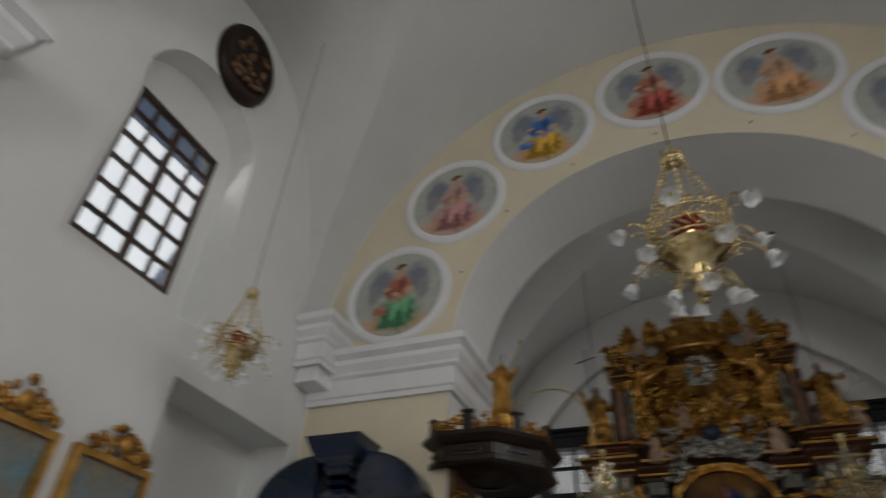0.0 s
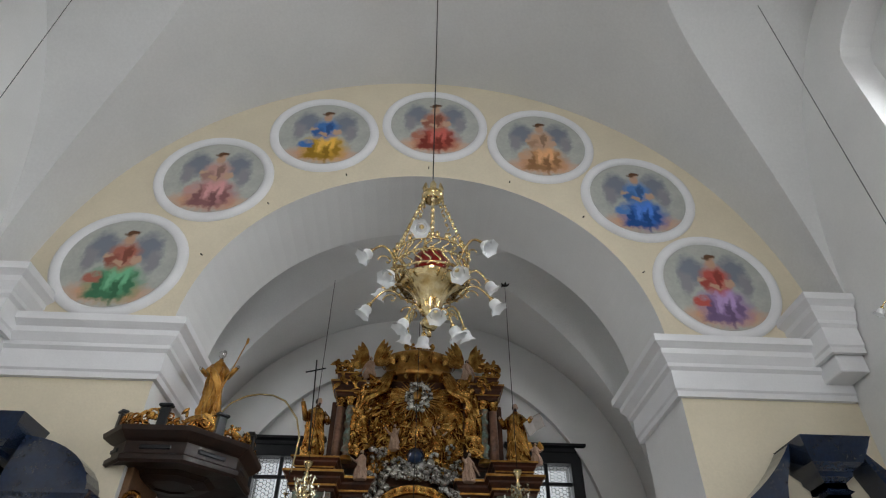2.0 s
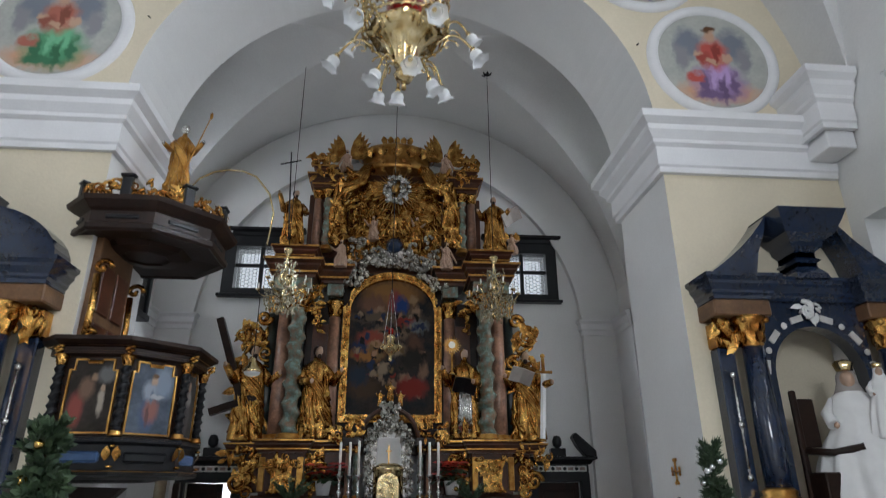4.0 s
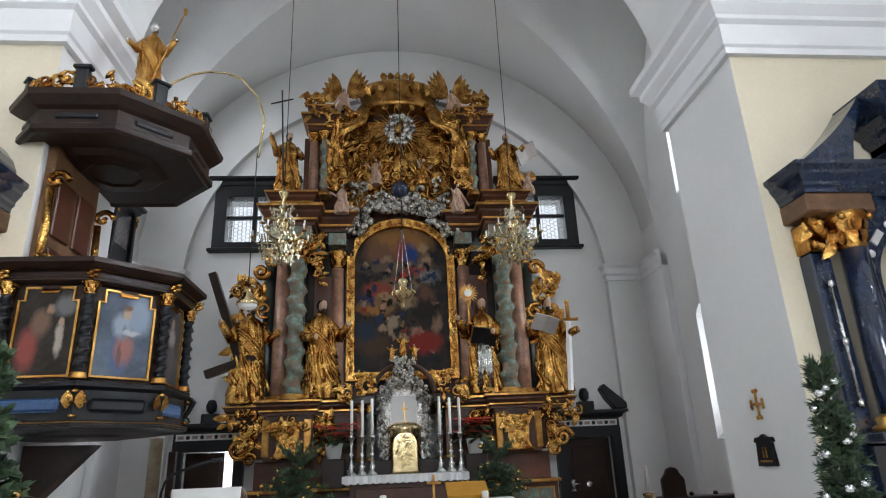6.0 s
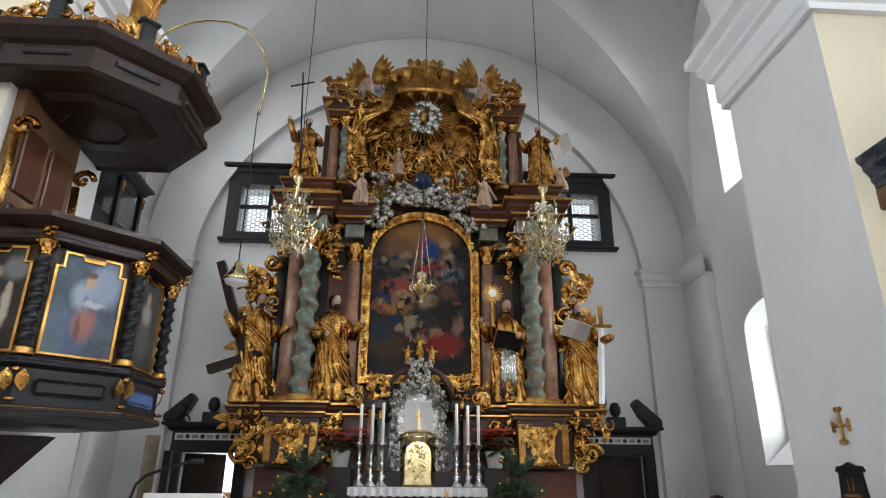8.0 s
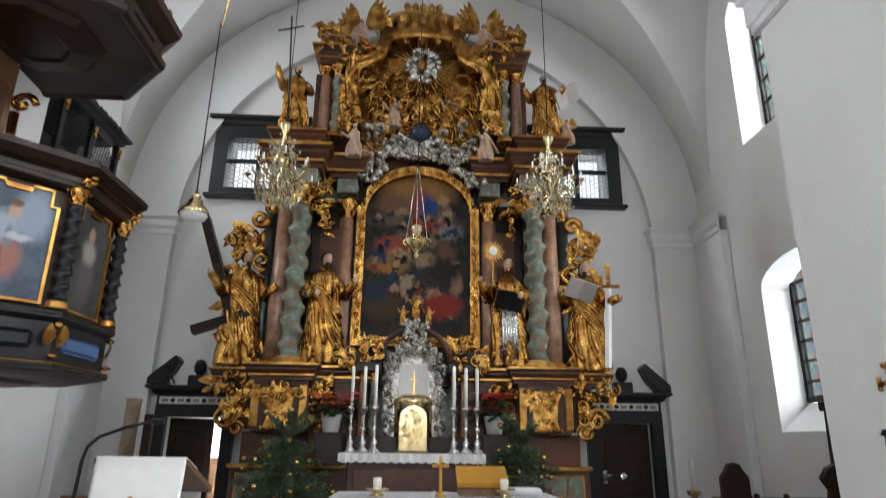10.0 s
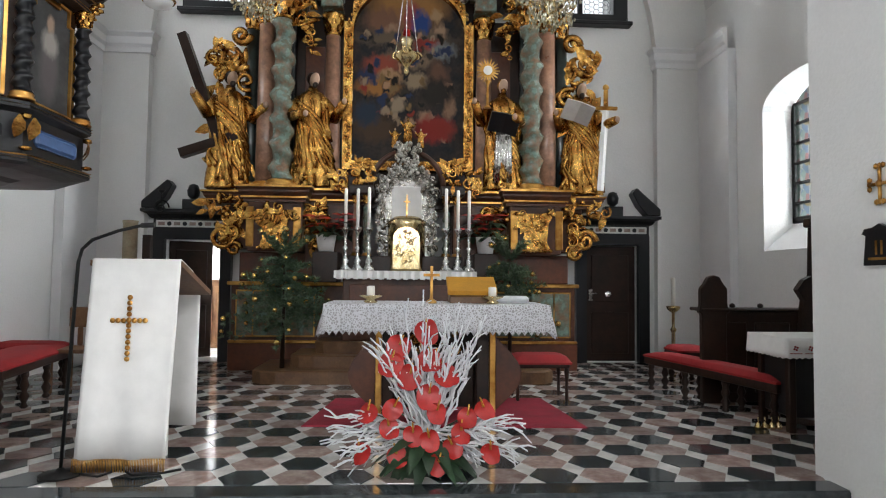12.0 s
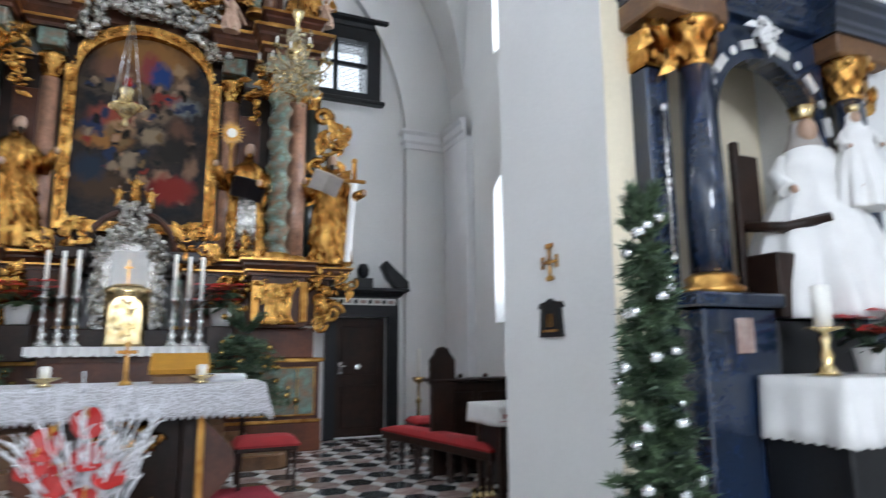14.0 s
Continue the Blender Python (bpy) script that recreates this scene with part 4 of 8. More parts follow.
# carved arch and clouds over the painting
b = bmesh.new()
rnd = random.Random(9)
for i in range(120):
    a = math.pi * rnd.uniform(0.12, 0.88)
    r = rnd.uniform(0.0, 0.32)
    blob(b, (0.82 + r) * math.cos(a) * 0.95, -0.02 - rnd.uniform(0, 0.1), 4.80 + (0.80 + r) * math.sin(a), rnd.uniform(0.04, 0.09), 0.06, rnd.uniform(0.04, 0.08), Euler((0, rnd.uniform(-1, 1), 0)).to_quaternion(), 0, 2)
part("clouds", b, "silver", altar, "silvered carved clouds")
b = bmesh.new()
rnd = random.Random(19)
for i in range(150):
    px = rnd.uniform(-0.86, 0.86)
    if i % 3 == 0:
        q, cx = rnd.uniform(0, 6.28), (-0.62, -0.3, 0.12, 0.36, 0.66)[(i // 3) % 5]
        cz = (6.05, 5.86, 5.84, 5.96, 6.12)[(i // 3) % 5]
        blob(b, cx + 0.07 * math.cos(q), -0.08 - rnd.uniform(0, 0.06), cz + 0.07 * math.sin(q), 0.036, 0.04, 0.036, None, 0, 2)
    else:
        blob(b, px, 0.06 - rnd.uniform(0, 0.16), rnd.uniform(5.58, 5.80 + 0.4 * abs(px)), rnd.uniform(0.03, 0.075), 0.05, rnd.uniform(0.025, 0.06), Euler((0, rnd.uniform(-1, 1), 0)).to_quaternion(), 0, 2)
part("upper_clouds", b, "silver", altar, "silvered carved clouds")
b = bmesh.new()
lathe(b, [(0.0, -0.15), (0.12, -0.13), (0.17, 0.0), (0.12, 0.12), (0.0, 0.15)], 0, -0.1, 5.98, 20)
part("globe", b, "blue", altar, "dark blue globe")
slab(altar, "relief_ground", -0.92, 0.92, 0.10, 0.15, 5.72, 7.46, "gold", "gilded ground of the relief")
b = bmesh.new()
rnd = random.Random(93)
for i in range(110):
    px, pz = rnd.uniform(-0.85, 0.85), rnd.uniform(5.9, 7.2)
    a, bend = rnd.uniform(-0.9, 0.9) + (1.2 if px > 0 else -1.2) * 0.4, rnd.uniform(-1.2, 1.2)
    pts = []
    for j in range(8):
        pts.append((px, 0.06 - 0.11 * math.sin(math.pi * j / 7) * rnd.uniform(0.7, 1.0), pz))
        px, pz = px + 0.055 * math.sin(a + bend * j / 7), pz - 0.055 * math.cos(a + bend * j / 7)
    tube(b, pts, rnd.uniform(0.018, 0.034), 6, 0, 0.5)
carving(b, 0, 0.10, 6.5, 1.6, 1.1, 0.18, 92, 46, 0, 0.06)
part("relief_field", b, "gold", altar, "gilded carved relief of draped figures")
# silver heart with rays
b = bmesh.new()
for k in range(40):
    a = 2 * math.pi * k / 40
    r = 0.50 if k % 2 else 0.40
    prism(b, [(-0.016, 0.1), (0.016, 0.1), (0.004, r), (-0.004, r)], 0, 0.012, Matrix.Translation((0, -0.09, 7.16)) @ Matrix.Rotation(a, 4, 'Y') @ Matrix.Rotation(radians(90), 4, 'X'))
part("rays", b, "goldplain", altar, "gilded rays")
b = bmesh.new()
rnd = random.Random(29)
for k in range(46):
    a = 2 * math.pi * k / 46 * 2
    r = rnd.uniform(0.12, 0.26)
    blob(b, r * math.sin(a), -0.14 - rnd.uniform(0, 0.05), 7.16 + 1.25 * r * math.cos(a), 0.055, 0.045, 0.05, None, 0, 2)
wreath = part("cloud_wreath", b, "silver", altar, "silvered wreath of clouds and heads")
b = bmesh.new()
blob(b, 0, -0.15, 7.18, 0.075, 0.04, 0.10, None, 0, 2)
part("heart", b, "goldplain", wreath, "gilded heart")
# crown canopy
b = bmesh.new()
lathe(b, [(0.66, 7.62), (0.72, 7.64), (0.72, 7.72), (0.68, 7.76), (0.67, 7.80), (0.72, 8.02), (0.68, 8.14), (0.40, 8.26), (0.0, 8.30)], 0, 0.12, 0, 32, 1, 0.55)
crown = part("crown_canopy", b, "goldplain", altar, "gilded crown-shaped canopy")
b = bmesh.new()
for k in range(9):
    a = math.pi + math.pi * k / 8
    px, py = 0.70 * math.cos(a), 0.12 + 0.39 * math.sin(a)
    for d, l in (((0, 0, 1), 0.26), ((0.5, 0, 1), 0.2), ((-0.5, 0, 1), 0.2)):
        leaf(b, (px, py - 0.02, 7.84), d, (math.cos(a), math.sin(a), 0.1), l, 0.11, 0, -0.1)
    blob(b, px, py - 0.03, 7.68, 0.02, 0.02, 0.02)
    leaf(b, (px * 0.9, py, 7.62), (0, 0, -1), (math.cos(a), math.sin(a), 0), 0.13, 0.12, 0, 0.0)
for k in range(5):
    leaf(b, (-0.24 + 0.12 * k, -0.1, 8.18), (0.1 * (k - 2), -0.1, 1), (0, -1, 0), 0.22, 0.13, 0, 0.1)
part("crown_leaves", b, "gold", crown, "gilded leaf cresting")
for s in (-1, 1):
    statue("angel", s * 1.0, -0.06, 7.52, 0.66, ["flesh", "flesh", "darkwood", "gold"], 100 + s, "carved painted angel with gilded wings on the cornice", altar, 0.3 * s, arms=((0.3, -0.6, -0.4), (-0.3, -0.5, -0.3)), seated=True, wings=0.62, slim=0.8)
    statue("putto", s * 0.98, -0.30, 5.46, 0.66, ["flesh", "flesh", "darkwood"], 110 + s, "small seated carved figure over the painting", altar, 0.4 * s, 0.72, ((0.4, -0.4, -0.3), (-0.5, -0.3, 0.1)), True)
    statue("relief_figure", s * 0.42, -0.02, 6.12, 0.62, ["flesh" if s < 0 else "gold", "flesh", "darkwood"], 120 + s, "small carved figure in the upper relief", altar, 0.4 * s, 0.7, ((0.4, -0.4, 0.1), (-0.5, -0.3, 0.2)), True)
    statue("herm_figure", s * 1.06, -0.22, 6.35, 0.62, ["gold", "flesh", "gold"], 125 + s, "small gilded carved figure beside the relief", altar, 0.2 * s)

# the saints, things of their own
statue("saint_statue", AX - 1.30, AY - 0.12, 2.43, 1.62, ["gold", "flesh", "darkwood"], 1, "gilded robed statue holding a skull and a crucifix", None, 0.3, 1.0, ((0.2, -0.6, 0.12), (0.3, -0.7, -0.02)))
statue("saint_statue", AX + 1.30, AY - 0.12, 2.43, 1.60, ["gold", "flesh", "gold"], 2, "gilded and white robed statue holding a monstrance and a book", None, -0.2, 1.0, ((-0.2, -0.7, 0.0), (-0.2, -0.5, 0.16)))
b = bmesh.new()
for k in range(6):
    tube(b, [(0.0 + 0.04 * k, -0.17 - 0.015 * math.sin(k * 2), 0.1), (0.02 + 0.035 * k, -0.2, 0.5), (0.05 + 0.03 * k, -0.16, 1.0)], 0.035, 6)
bmesh.ops.translate(b, vec=(AX + 1.18, AY - 0.12, 2.43), verts=b.verts[:])
tagged(part("habit_panel", b, "silverplain"), "white silvered front of the robe on the saint's statue", "drapery")
statue("saint_statue", AX - 2.42, AY - 0.06, 2.40, 1.66, ["gold", "flesh", "darkwood"], 3, "gilded robed statue leaning on a dark diagonal cross", None, 0.4, 1.0, ((0.3, -0.5, 0.1), (-0.5, -0.4, 0.15)))
statue("saint_statue", AX + 2.42, AY - 0.06, 2.40, 1.62, ["gold", "flesh", "darkwood"], 4, "gilded robed statue with an open book and a long sword", None, -0.3, 1.0, ((0.5, -0.5, 0.02), (-0.1, -0.6, 0.1)))
statue("saint_statue", AX - 1.92, AY - 0.20, 5.84, 1.22, ["gold", "flesh", "darkwood"], 5, "gilded statue with a thin tall cross on the cornice", None, 0.3, 1.0, ((-0.2, -0.6, 0.0), (-0.4, -0.4, 0.25)))
statue("saint_statue", AX + 1.92, AY - 0.20, 5.84, 1.22, ["gold", "flesh", "darkwood"], 6, "gilded statue holding an open book on the cornice", None, -0.3, 1.0, ((0.4, -0.6, 0.05), (-0.2, -0.5, 0.1)))
statue("putto_statue", AX + 2.26, AY - 0.20, 5.84, 0.52, ["flesh", "flesh", "gold", "gold"], 7, "small pale carved figure with gilded wings on the cornice", None, 0.0, 0.8, ((0.3, -0.5, 0.0), (-0.3, -0.5, 0.0)), True, 0.2)


def bar(name, p, q, w, mat, label, category, t=None):
    b = bmesh.new()
    p, q = Vector(p), Vector(q)
    m = (q - p).to_track_quat('Z', 'Y').to_matrix().to_4x4()
    m.translation = p
    bmesh.ops.create_cube(b, size=1.0, matrix=m @ Matrix.Translation((0, 0, (q - p).length / 2)) @ Matrix.Diagonal((w, t or w, (q - p).length, 1)))
    return tagged(part(name, b, mat), label, category)


x_cross = thing("diagonal_cross", (AX - 2.62, AY - 0.16, 2.5), "dark wooden diagonal cross behind a gilded saint", "cross")
for (px, pz), (qx, qz) in (((-0.40, 0.36), (0.35, 0.62)), ((-0.42, 1.98), (0.1, 0.55))):
    b = bmesh.new()
    p, q = Vector((px, 0, pz)), Vector((qx, 0, qz))
    m = (q - p).to_track_quat('Z', 'Y').to_matrix().to_4x4()
    m.translation = p
    bmesh.ops.create_cube(b, size=1.0, matrix=m @ Matrix.Translation((0, 0, (q - p).length / 2)) @ Matrix.Diagonal((0.14, 0.12, (q - p).length, 1)))
    part("beam", b, "darkwood", x_cross)
sword = thing("sword", (AX + 2.60, AY - 0.36, 2.42), "long silver sword with a gilded hilt beside a saint", "sword")
b = bmesh.new()
prism(b, [(-0.045, 0), (0, -0.014), (0.045, 0), (0, 0.014)], 0.02, 1.12, Matrix.Rotation(radians(4), 4, 'Y'))
part("blade", b, "linen", sword, "bright silver blade")
b = bmesh.new()
box(b, -0.06, 0.24, -0.02, 0.02, 1.12, 1.17, 0.01)
box(b, 0.05, 0.11, -0.025, 0.025, 1.16, 1.40, 0.015)
blob(b, 0.08, 0, 1.43, 0.05, 0.04, 0.05)
part("hilt", b, "goldplain", sword, "gilded hilt")
for name, x, z, ry, lab in (("open_book", AX + 2.28, 3.5, 0.3, "open grey book held by a gilded saint"), ("open_book", AX + 2.22, 6.55, -0.6, "open silver book held by a saint on the cornice"), ("closed_book", AX + 1.28, 3.32, 0.2, "dark book held by a saint")):
    b = bmesh.new()
    for s in (-1, 1):
        m = Matrix.Translation((x, AY - 0.40, z)) @ Matrix.Rotation(ry, 4, 'Y') @ Matrix.Rotation(radians(-50), 4, 'X') @ Matrix.Rotation(s * 0.18, 4, 'Y') @ Matrix.Translation((s * 0.1, 0, 0)) @ Matrix.Diagonal((0.2, 0.28, 0.03, 1))
        bmesh.ops.create_cube(b, size=1.0, matrix=m)
    tagged(part(name, b, "black" if "closed" in name else "veil"), lab, "book")
staff = thing("processional_cross", (AX - 2.02, AY - 0.55, 5.86), "thin black cross on a staff held by a saint", "cross")
b = bmesh.new()
tube(b, [(0.10, 0, 0), (0.0, 0, 1.82)], 0.014, 6)
part("staff", b, "black", staff)
b = bmesh.new()
tube(b, [(-0.18, 0, 1.55), (0.20, 0, 1.65)], 0.014, 6)
part("crossbar", b, "black", staff)
monstrance = thing("monstrance", (AX + 1.05, AY - 0.46, 3.5), "gilded sun monstrance held by a saint", "monstrance")
b = bmesh.new()
lathe(b, [(0.05, 0), (0.02, 0.04), (0.015, 0.3), (0.04, 0.36)], 0, 0, 0, 12)
part("stem", b, "goldplain", monstrance)
b = bmesh.new()
for k in range(20):
    a = 2 * math.pi * k / 20
    prism(b, [(-0.015, 0.05), (0.015, 0.05), (0.004, 0.15 + 0.02 * (k % 2)), (-0.004, 0.15)], 0, 0.012, Matrix.Translation((0, 0, 0.5)) @ Matrix.Rotation(a, 4, 'Y') @ Matrix.Rotation(radians(90), 4, 'X'))
part("sunburst", b, "goldplain", monstrance)
b = bmesh.new()
lathe(b, [(0.06, -0.02), (0.06, 0.02)], 0, 0, 0, 16)
bmesh.ops.rotate(b, cent=(0, 0, 0), matrix=Matrix.Rotation(radians(90), 3, 'X'), verts=b.verts[:])
bmesh.ops.translate(b, vec=(0, -0.01, 0.5), verts=b.verts[:])
part("glass_disc", b, "linen", monstrance, "pale round window")

# tabernacle and mensa
tab = thing("tabernacle", (AX, 10.95, 1.30), "gilded tabernacle under a silvered carved shell", "tabernacle")
slab(tab, "base", -0.75, 0.75, -0.02, 0.35, 0.0, 0.22, "darkwood", "dark inlaid base")
b = bmesh.new()
lathe(b, [(0.245, 0.0), (0.245, 0.60), (0.255, 0.62), (0.255, 0.66), (0.15, 0.72)], 0, 0.06, 0.02, 20, 1, 0.7)
part("housing", b, "brass", tab, "polished brass housing")
b = bmesh.new()
wall_sheet(b, arched(-0.17, 0.17, 0.05, 0.44, 0.15), [], lambda u, v, w: (u, -0.14 + w, v), 0.03)
carving(b, 0, -0.13, 0.34, 0.26, 0.40, 0.02, 201, 60, 0, 0.02)
part("door", b, "brass", tab, "embossed brass door")
b = bmesh.new()
rnd = random.Random(77)
for k in range(420):
    q = rnd.random()
    a = math.pi * rnd.random()
    s = -1 if rnd.random() < 0.5 else 1
    if q < 0.55:
        blob(b, 0.39 * math.cos(a) * rnd.uniform(0.5, 1.05), 0.10 - rnd.uniform(0, 0.08), 1.05 + 0.40 * math.sin(a) * rnd.uniform(0.5, 1.1), 0.026, 0.035, 0.034, Euler((0, rnd.uniform(-1.5, 1.5), 0)).to_quaternion(), 0, 2)
    elif q < 0.8:
        blob(b, s * rnd.uniform(0.29, 0.40), 0.08 - rnd.uniform(0, 0.05), rnd.uniform(0.25, 1.05), 0.026, 0.035, 0.045, Euler((0, rnd.uniform(-1, 1), 0)).to_quaternion(), 0, 2)
    else:
        blob(b, rnd.uniform(-0.16, 0.16), 0.06 - rnd.uniform(0, 0.06), rnd.uniform(1.3, 1.72), 0.03, 0.035, 0.04, Euler((0, rnd.uniform(-1, 1), 0)).to_quaternion(), 0, 2)
part("silver_shell", b, "silver", tab, "silvered carved cloud shell")
slab(tab, "niche_back", -0.20, 0.20, 0.10, 0.3, 0.6, 1.15, "linen", "pale niche back")
slab(tab, "shell_board", -0.37, 0.37, 0.14, 0.3, 0.2, 1.30, "silver", "silvered back board")
b = bmesh.new()
box(b, -0.008, 0.008, -0.03, -0.01, 0.70, 1.02)
box(b, -0.045, 0.045, -0.03, -0.01, 0.92, 0.938)
part("crucifix", b, "goldplain", tab, "small gilded crucifix")
for s in (-1, 1):
    for px, mt in ((0.52, "greenmarble"), (0.66, "pinkmarble")):
        column(tab, s * px, 0.06, 0.22, 1.02, 0.045, mt, mt == "greenmarble", "small marbled column", 5, 0.12, 12)
    slab(tab, "cornice_block", s * 0.44, s * 0.76, -0.06, 0.3, 1.02, 1.14, "darkwood", "dark moulded cornice block")
    b = bmesh.new()
    carving(b, s * 0.60, 0.02, 1.32, 0.26, 0.36, 0.12, 210 + s, 30, 0, 0.045)
    carving(b, s * 0.86, 0.02, 1.18, 0.22, 0.30, 0.12, 220 + s, 20, 0, 0.045)
    part("carved_finial", b, "gold", tab, "gilded carved finial")
    b = bmesh.new()
    tube(b, [(s * 0.48 * math.cos(q), 0.1, 1.12 + 0.5 * math.sin(q)) for q in [0.05 + 0.12 * k for k in range(11)]], 0.04, 8)
    part("arch_rib", b, "brown", tab, "brown curved rib")
    statue("cherub", s * 0.17, 0.06, 1.66, 0.26, ["gold", "flesh", "gold"], 230 + s, "small gilded cherub on the tabernacle", tab)
statue("cherub", 0.0, 0.10, 1.74, 0.34, ["gold", "gold", "gold"], 233, "small gilded figure on the tabernacle top", tab)
mensa = thing("altar_mensa", (AX, 10.78, 0.45), "high altar table with gilded front and white cloth", "altar table")
slab(mensa, "front", -0.78, 0.78, -0.16, 0.42, 0.0, 0.80, "brown", "brown panelled front")
b = bmesh.new()
box(b, -0.70, 0.70, -0.175, -0.15, 0.12, 0.70, 0.01)
part("front_panel", b, "redbrown", mensa, "red-brown front panel")
slab(mensa, "top", -0.84, 0.84, -0.24, 0.42, 0.80, 0.855, "darkwood", "dark wooden top")
b = bmesh.new()
box(b, -0.88, 0.88, -0.26, 0.40, 0.862, 0.872)
n = 60
for k in range(n):
    u0, u1 = -0.88 + 1.76 * k / n, -0.88 + 1.76 * (k + 1) / n
    wv = 0.012 * math.sin(k * 1.7)
    w2 = 0.012 * math.sin((k + 1) * 1.7)
    d = 0.09 + 0.018 * abs(math.sin(k * 0.9))
    b.faces.new([b.verts.new(p) for p in ((u0, -0.262 + wv, 0.87), (u1, -0.262 + w2, 0.87), (u1, -0.275 + w2, 0.87 - d), (u0, -0.275 + wv, 0.87 - d))])
ob = part("altar_cloth", b, "linen")
ob.matrix_world = pose(AX, 10.78, 0.45)
tagged(ob, "white altar cloth with a lace hem on the mensa", "cloth")
for i, (hw, y0, z0) in enumerate(((1.78, 10.14, 0.0), (1.38, 10.36, 0.15), (1.12, 10.56, 0.30))):
    b = bmesh.new()
    poly = [(-hw, 11.2), (-hw, y0 + 0.16), (-hw + 0.12, y0 + 0.04), (-hw + 0.3, y0), (hw - 0.3, y0), (hw - 0.12, y0 + 0.04), (hw, y0 + 0.16), (hw, 11.2)]
    prism(b, [(AX + x, y) for x, y in poly], z0, z0 + 0.15)
    bmesh.ops.bevel(b, geom=[e for e in b.edges if abs(e.verts[0].co.z - e.verts[1].co.z) < 1e-5 and e.verts[0].co.z > z0 + 0.1], offset=0.015, segments=1, affect='EDGES')
    tagged(part("altar_step", b, "oak"), "brown wooden step before the high altar", "step", "altar steps")


def candlestick(x, y, z, h, ch, r=0.02):
    t = thing("candlestick", (x, y, z), "tall silver candlestick with a white candle on the mensa", "candlestick", "candlesticks on the mensa")
    b = bmesh.new()
    lathe(b, [(0.075, 0), (0.07, 0.03), (0.03, 0.08), (0.045, 0.13), (0.02, 0.17), (0.018, h * 0.45), (0.035, h * 0.52), (0.016, h * 0.58), (0.02, h * 0.85), (0.05, h * 0.95), (0.055, h)], seg=14)
    part("stem", b, "silverplain", t)
    b = bmesh.new()
    lathe(b, [(r, h), (r, h + ch), (r * 0.4, h + ch + 0.01)], seg=10)
    part("candle", b, "wax", t, "white candle")
    b = bmesh.new()
    tube(b, [(0, 0, h + ch), (0.003, 0, h + ch + 0.02)], 0.003, 5)
    part("wick", b, "iron", t)
    return t


for cx in (-0.76, -0.61, -0.47, 0.50, 0.65, 0.79):
    candlestick(AX + cx, 10.66, 1.323, 0.54, 0.48 if abs(cx) > 0.5 else 0.5)

# ---- windows and doors ----
def glass_material(name, color, rough, cells=0.0):
    m = bpy.data.materials.new(name)
    m.use_nodes = True
    nt = m.node_tree
    p = nt.nodes["Principled BSDF"]
    p.inputs["Transmission Weight"].default_value = 0.9
    p.inputs["Roughness"].default_value = rough
    p.inputs["IOR"].default_value = 1.1
    p.inputs["Base Color"].default_value = (*color, 1)
    if cells:
        tc = nt.nodes.new("ShaderNodeTexCoord")
        v = nt.nodes.new("ShaderNodeTexVoronoi")
        v.inputs["Scale"].default_value = cells
        nt.links.new(tc.outputs["Object"], v.inputs["Vector"])
        r = nt.nodes.new("ShaderNodeValToRGB")
        cr = r.color_ramp
        cr.interpolation = 'CONSTANT'
        cols = [(p_, tuple(0.22 * v_ for v_ in c_)) for p_, c_ in [(0.0, (0.55, 0.60, 0.56)), (0.2, (0.22, 0.32, 0.46)), (0.32, (0.62, 0.64, 0.60)), (0.62, (0.50, 0.40, 0.22)), (0.72, (0.34, 0.48, 0.42)), (0.9, (0.48, 0.22, 0.22))]]
        cr.elements[0].position, cr.elements[0].color = cols[0][0], (*cols[0][1], 1)
        cr.elements[1].position, cr.elements[1].color = cols[1][0], (*cols[1][1], 1)
        for pos, c in cols[2:]:
            e = cr.elements.new(pos)
            e.color = (*c, 1)
        sx = nt.nodes.new("ShaderNodeSeparateColor")
        nt.links.new(v.outputs["Color"], sx.inputs[0])
        nt.links.new(sx.outputs[0], r.inputs[0])
        nt.links.new(r.outputs[0], p.inputs["Base Color"])
    M[name] = m


glass_material("pane", (0.88, 0.90, 0.92), 0.25)
glass_material("stained", (0.6, 0.6, 0.6), 0.3, 15.0)
glass_material("crystal", (0.95, 0.95, 0.95), 0.05)
M["crystal"].node_tree.nodes["Principled BSDF"].inputs["IOR"].default_value = 1.5
glass_material("frosted", (0.93, 0.95, 0.97), 0.5)
M["frosted"].node_tree.nodes["Principled BSDF"].inputs["Transmission Weight"].default_value = 0.45
M["winframe"] = material("brown_window_frame", (0.07, 0.035, 0.025), 0.5, vary=0.2, scale=9)


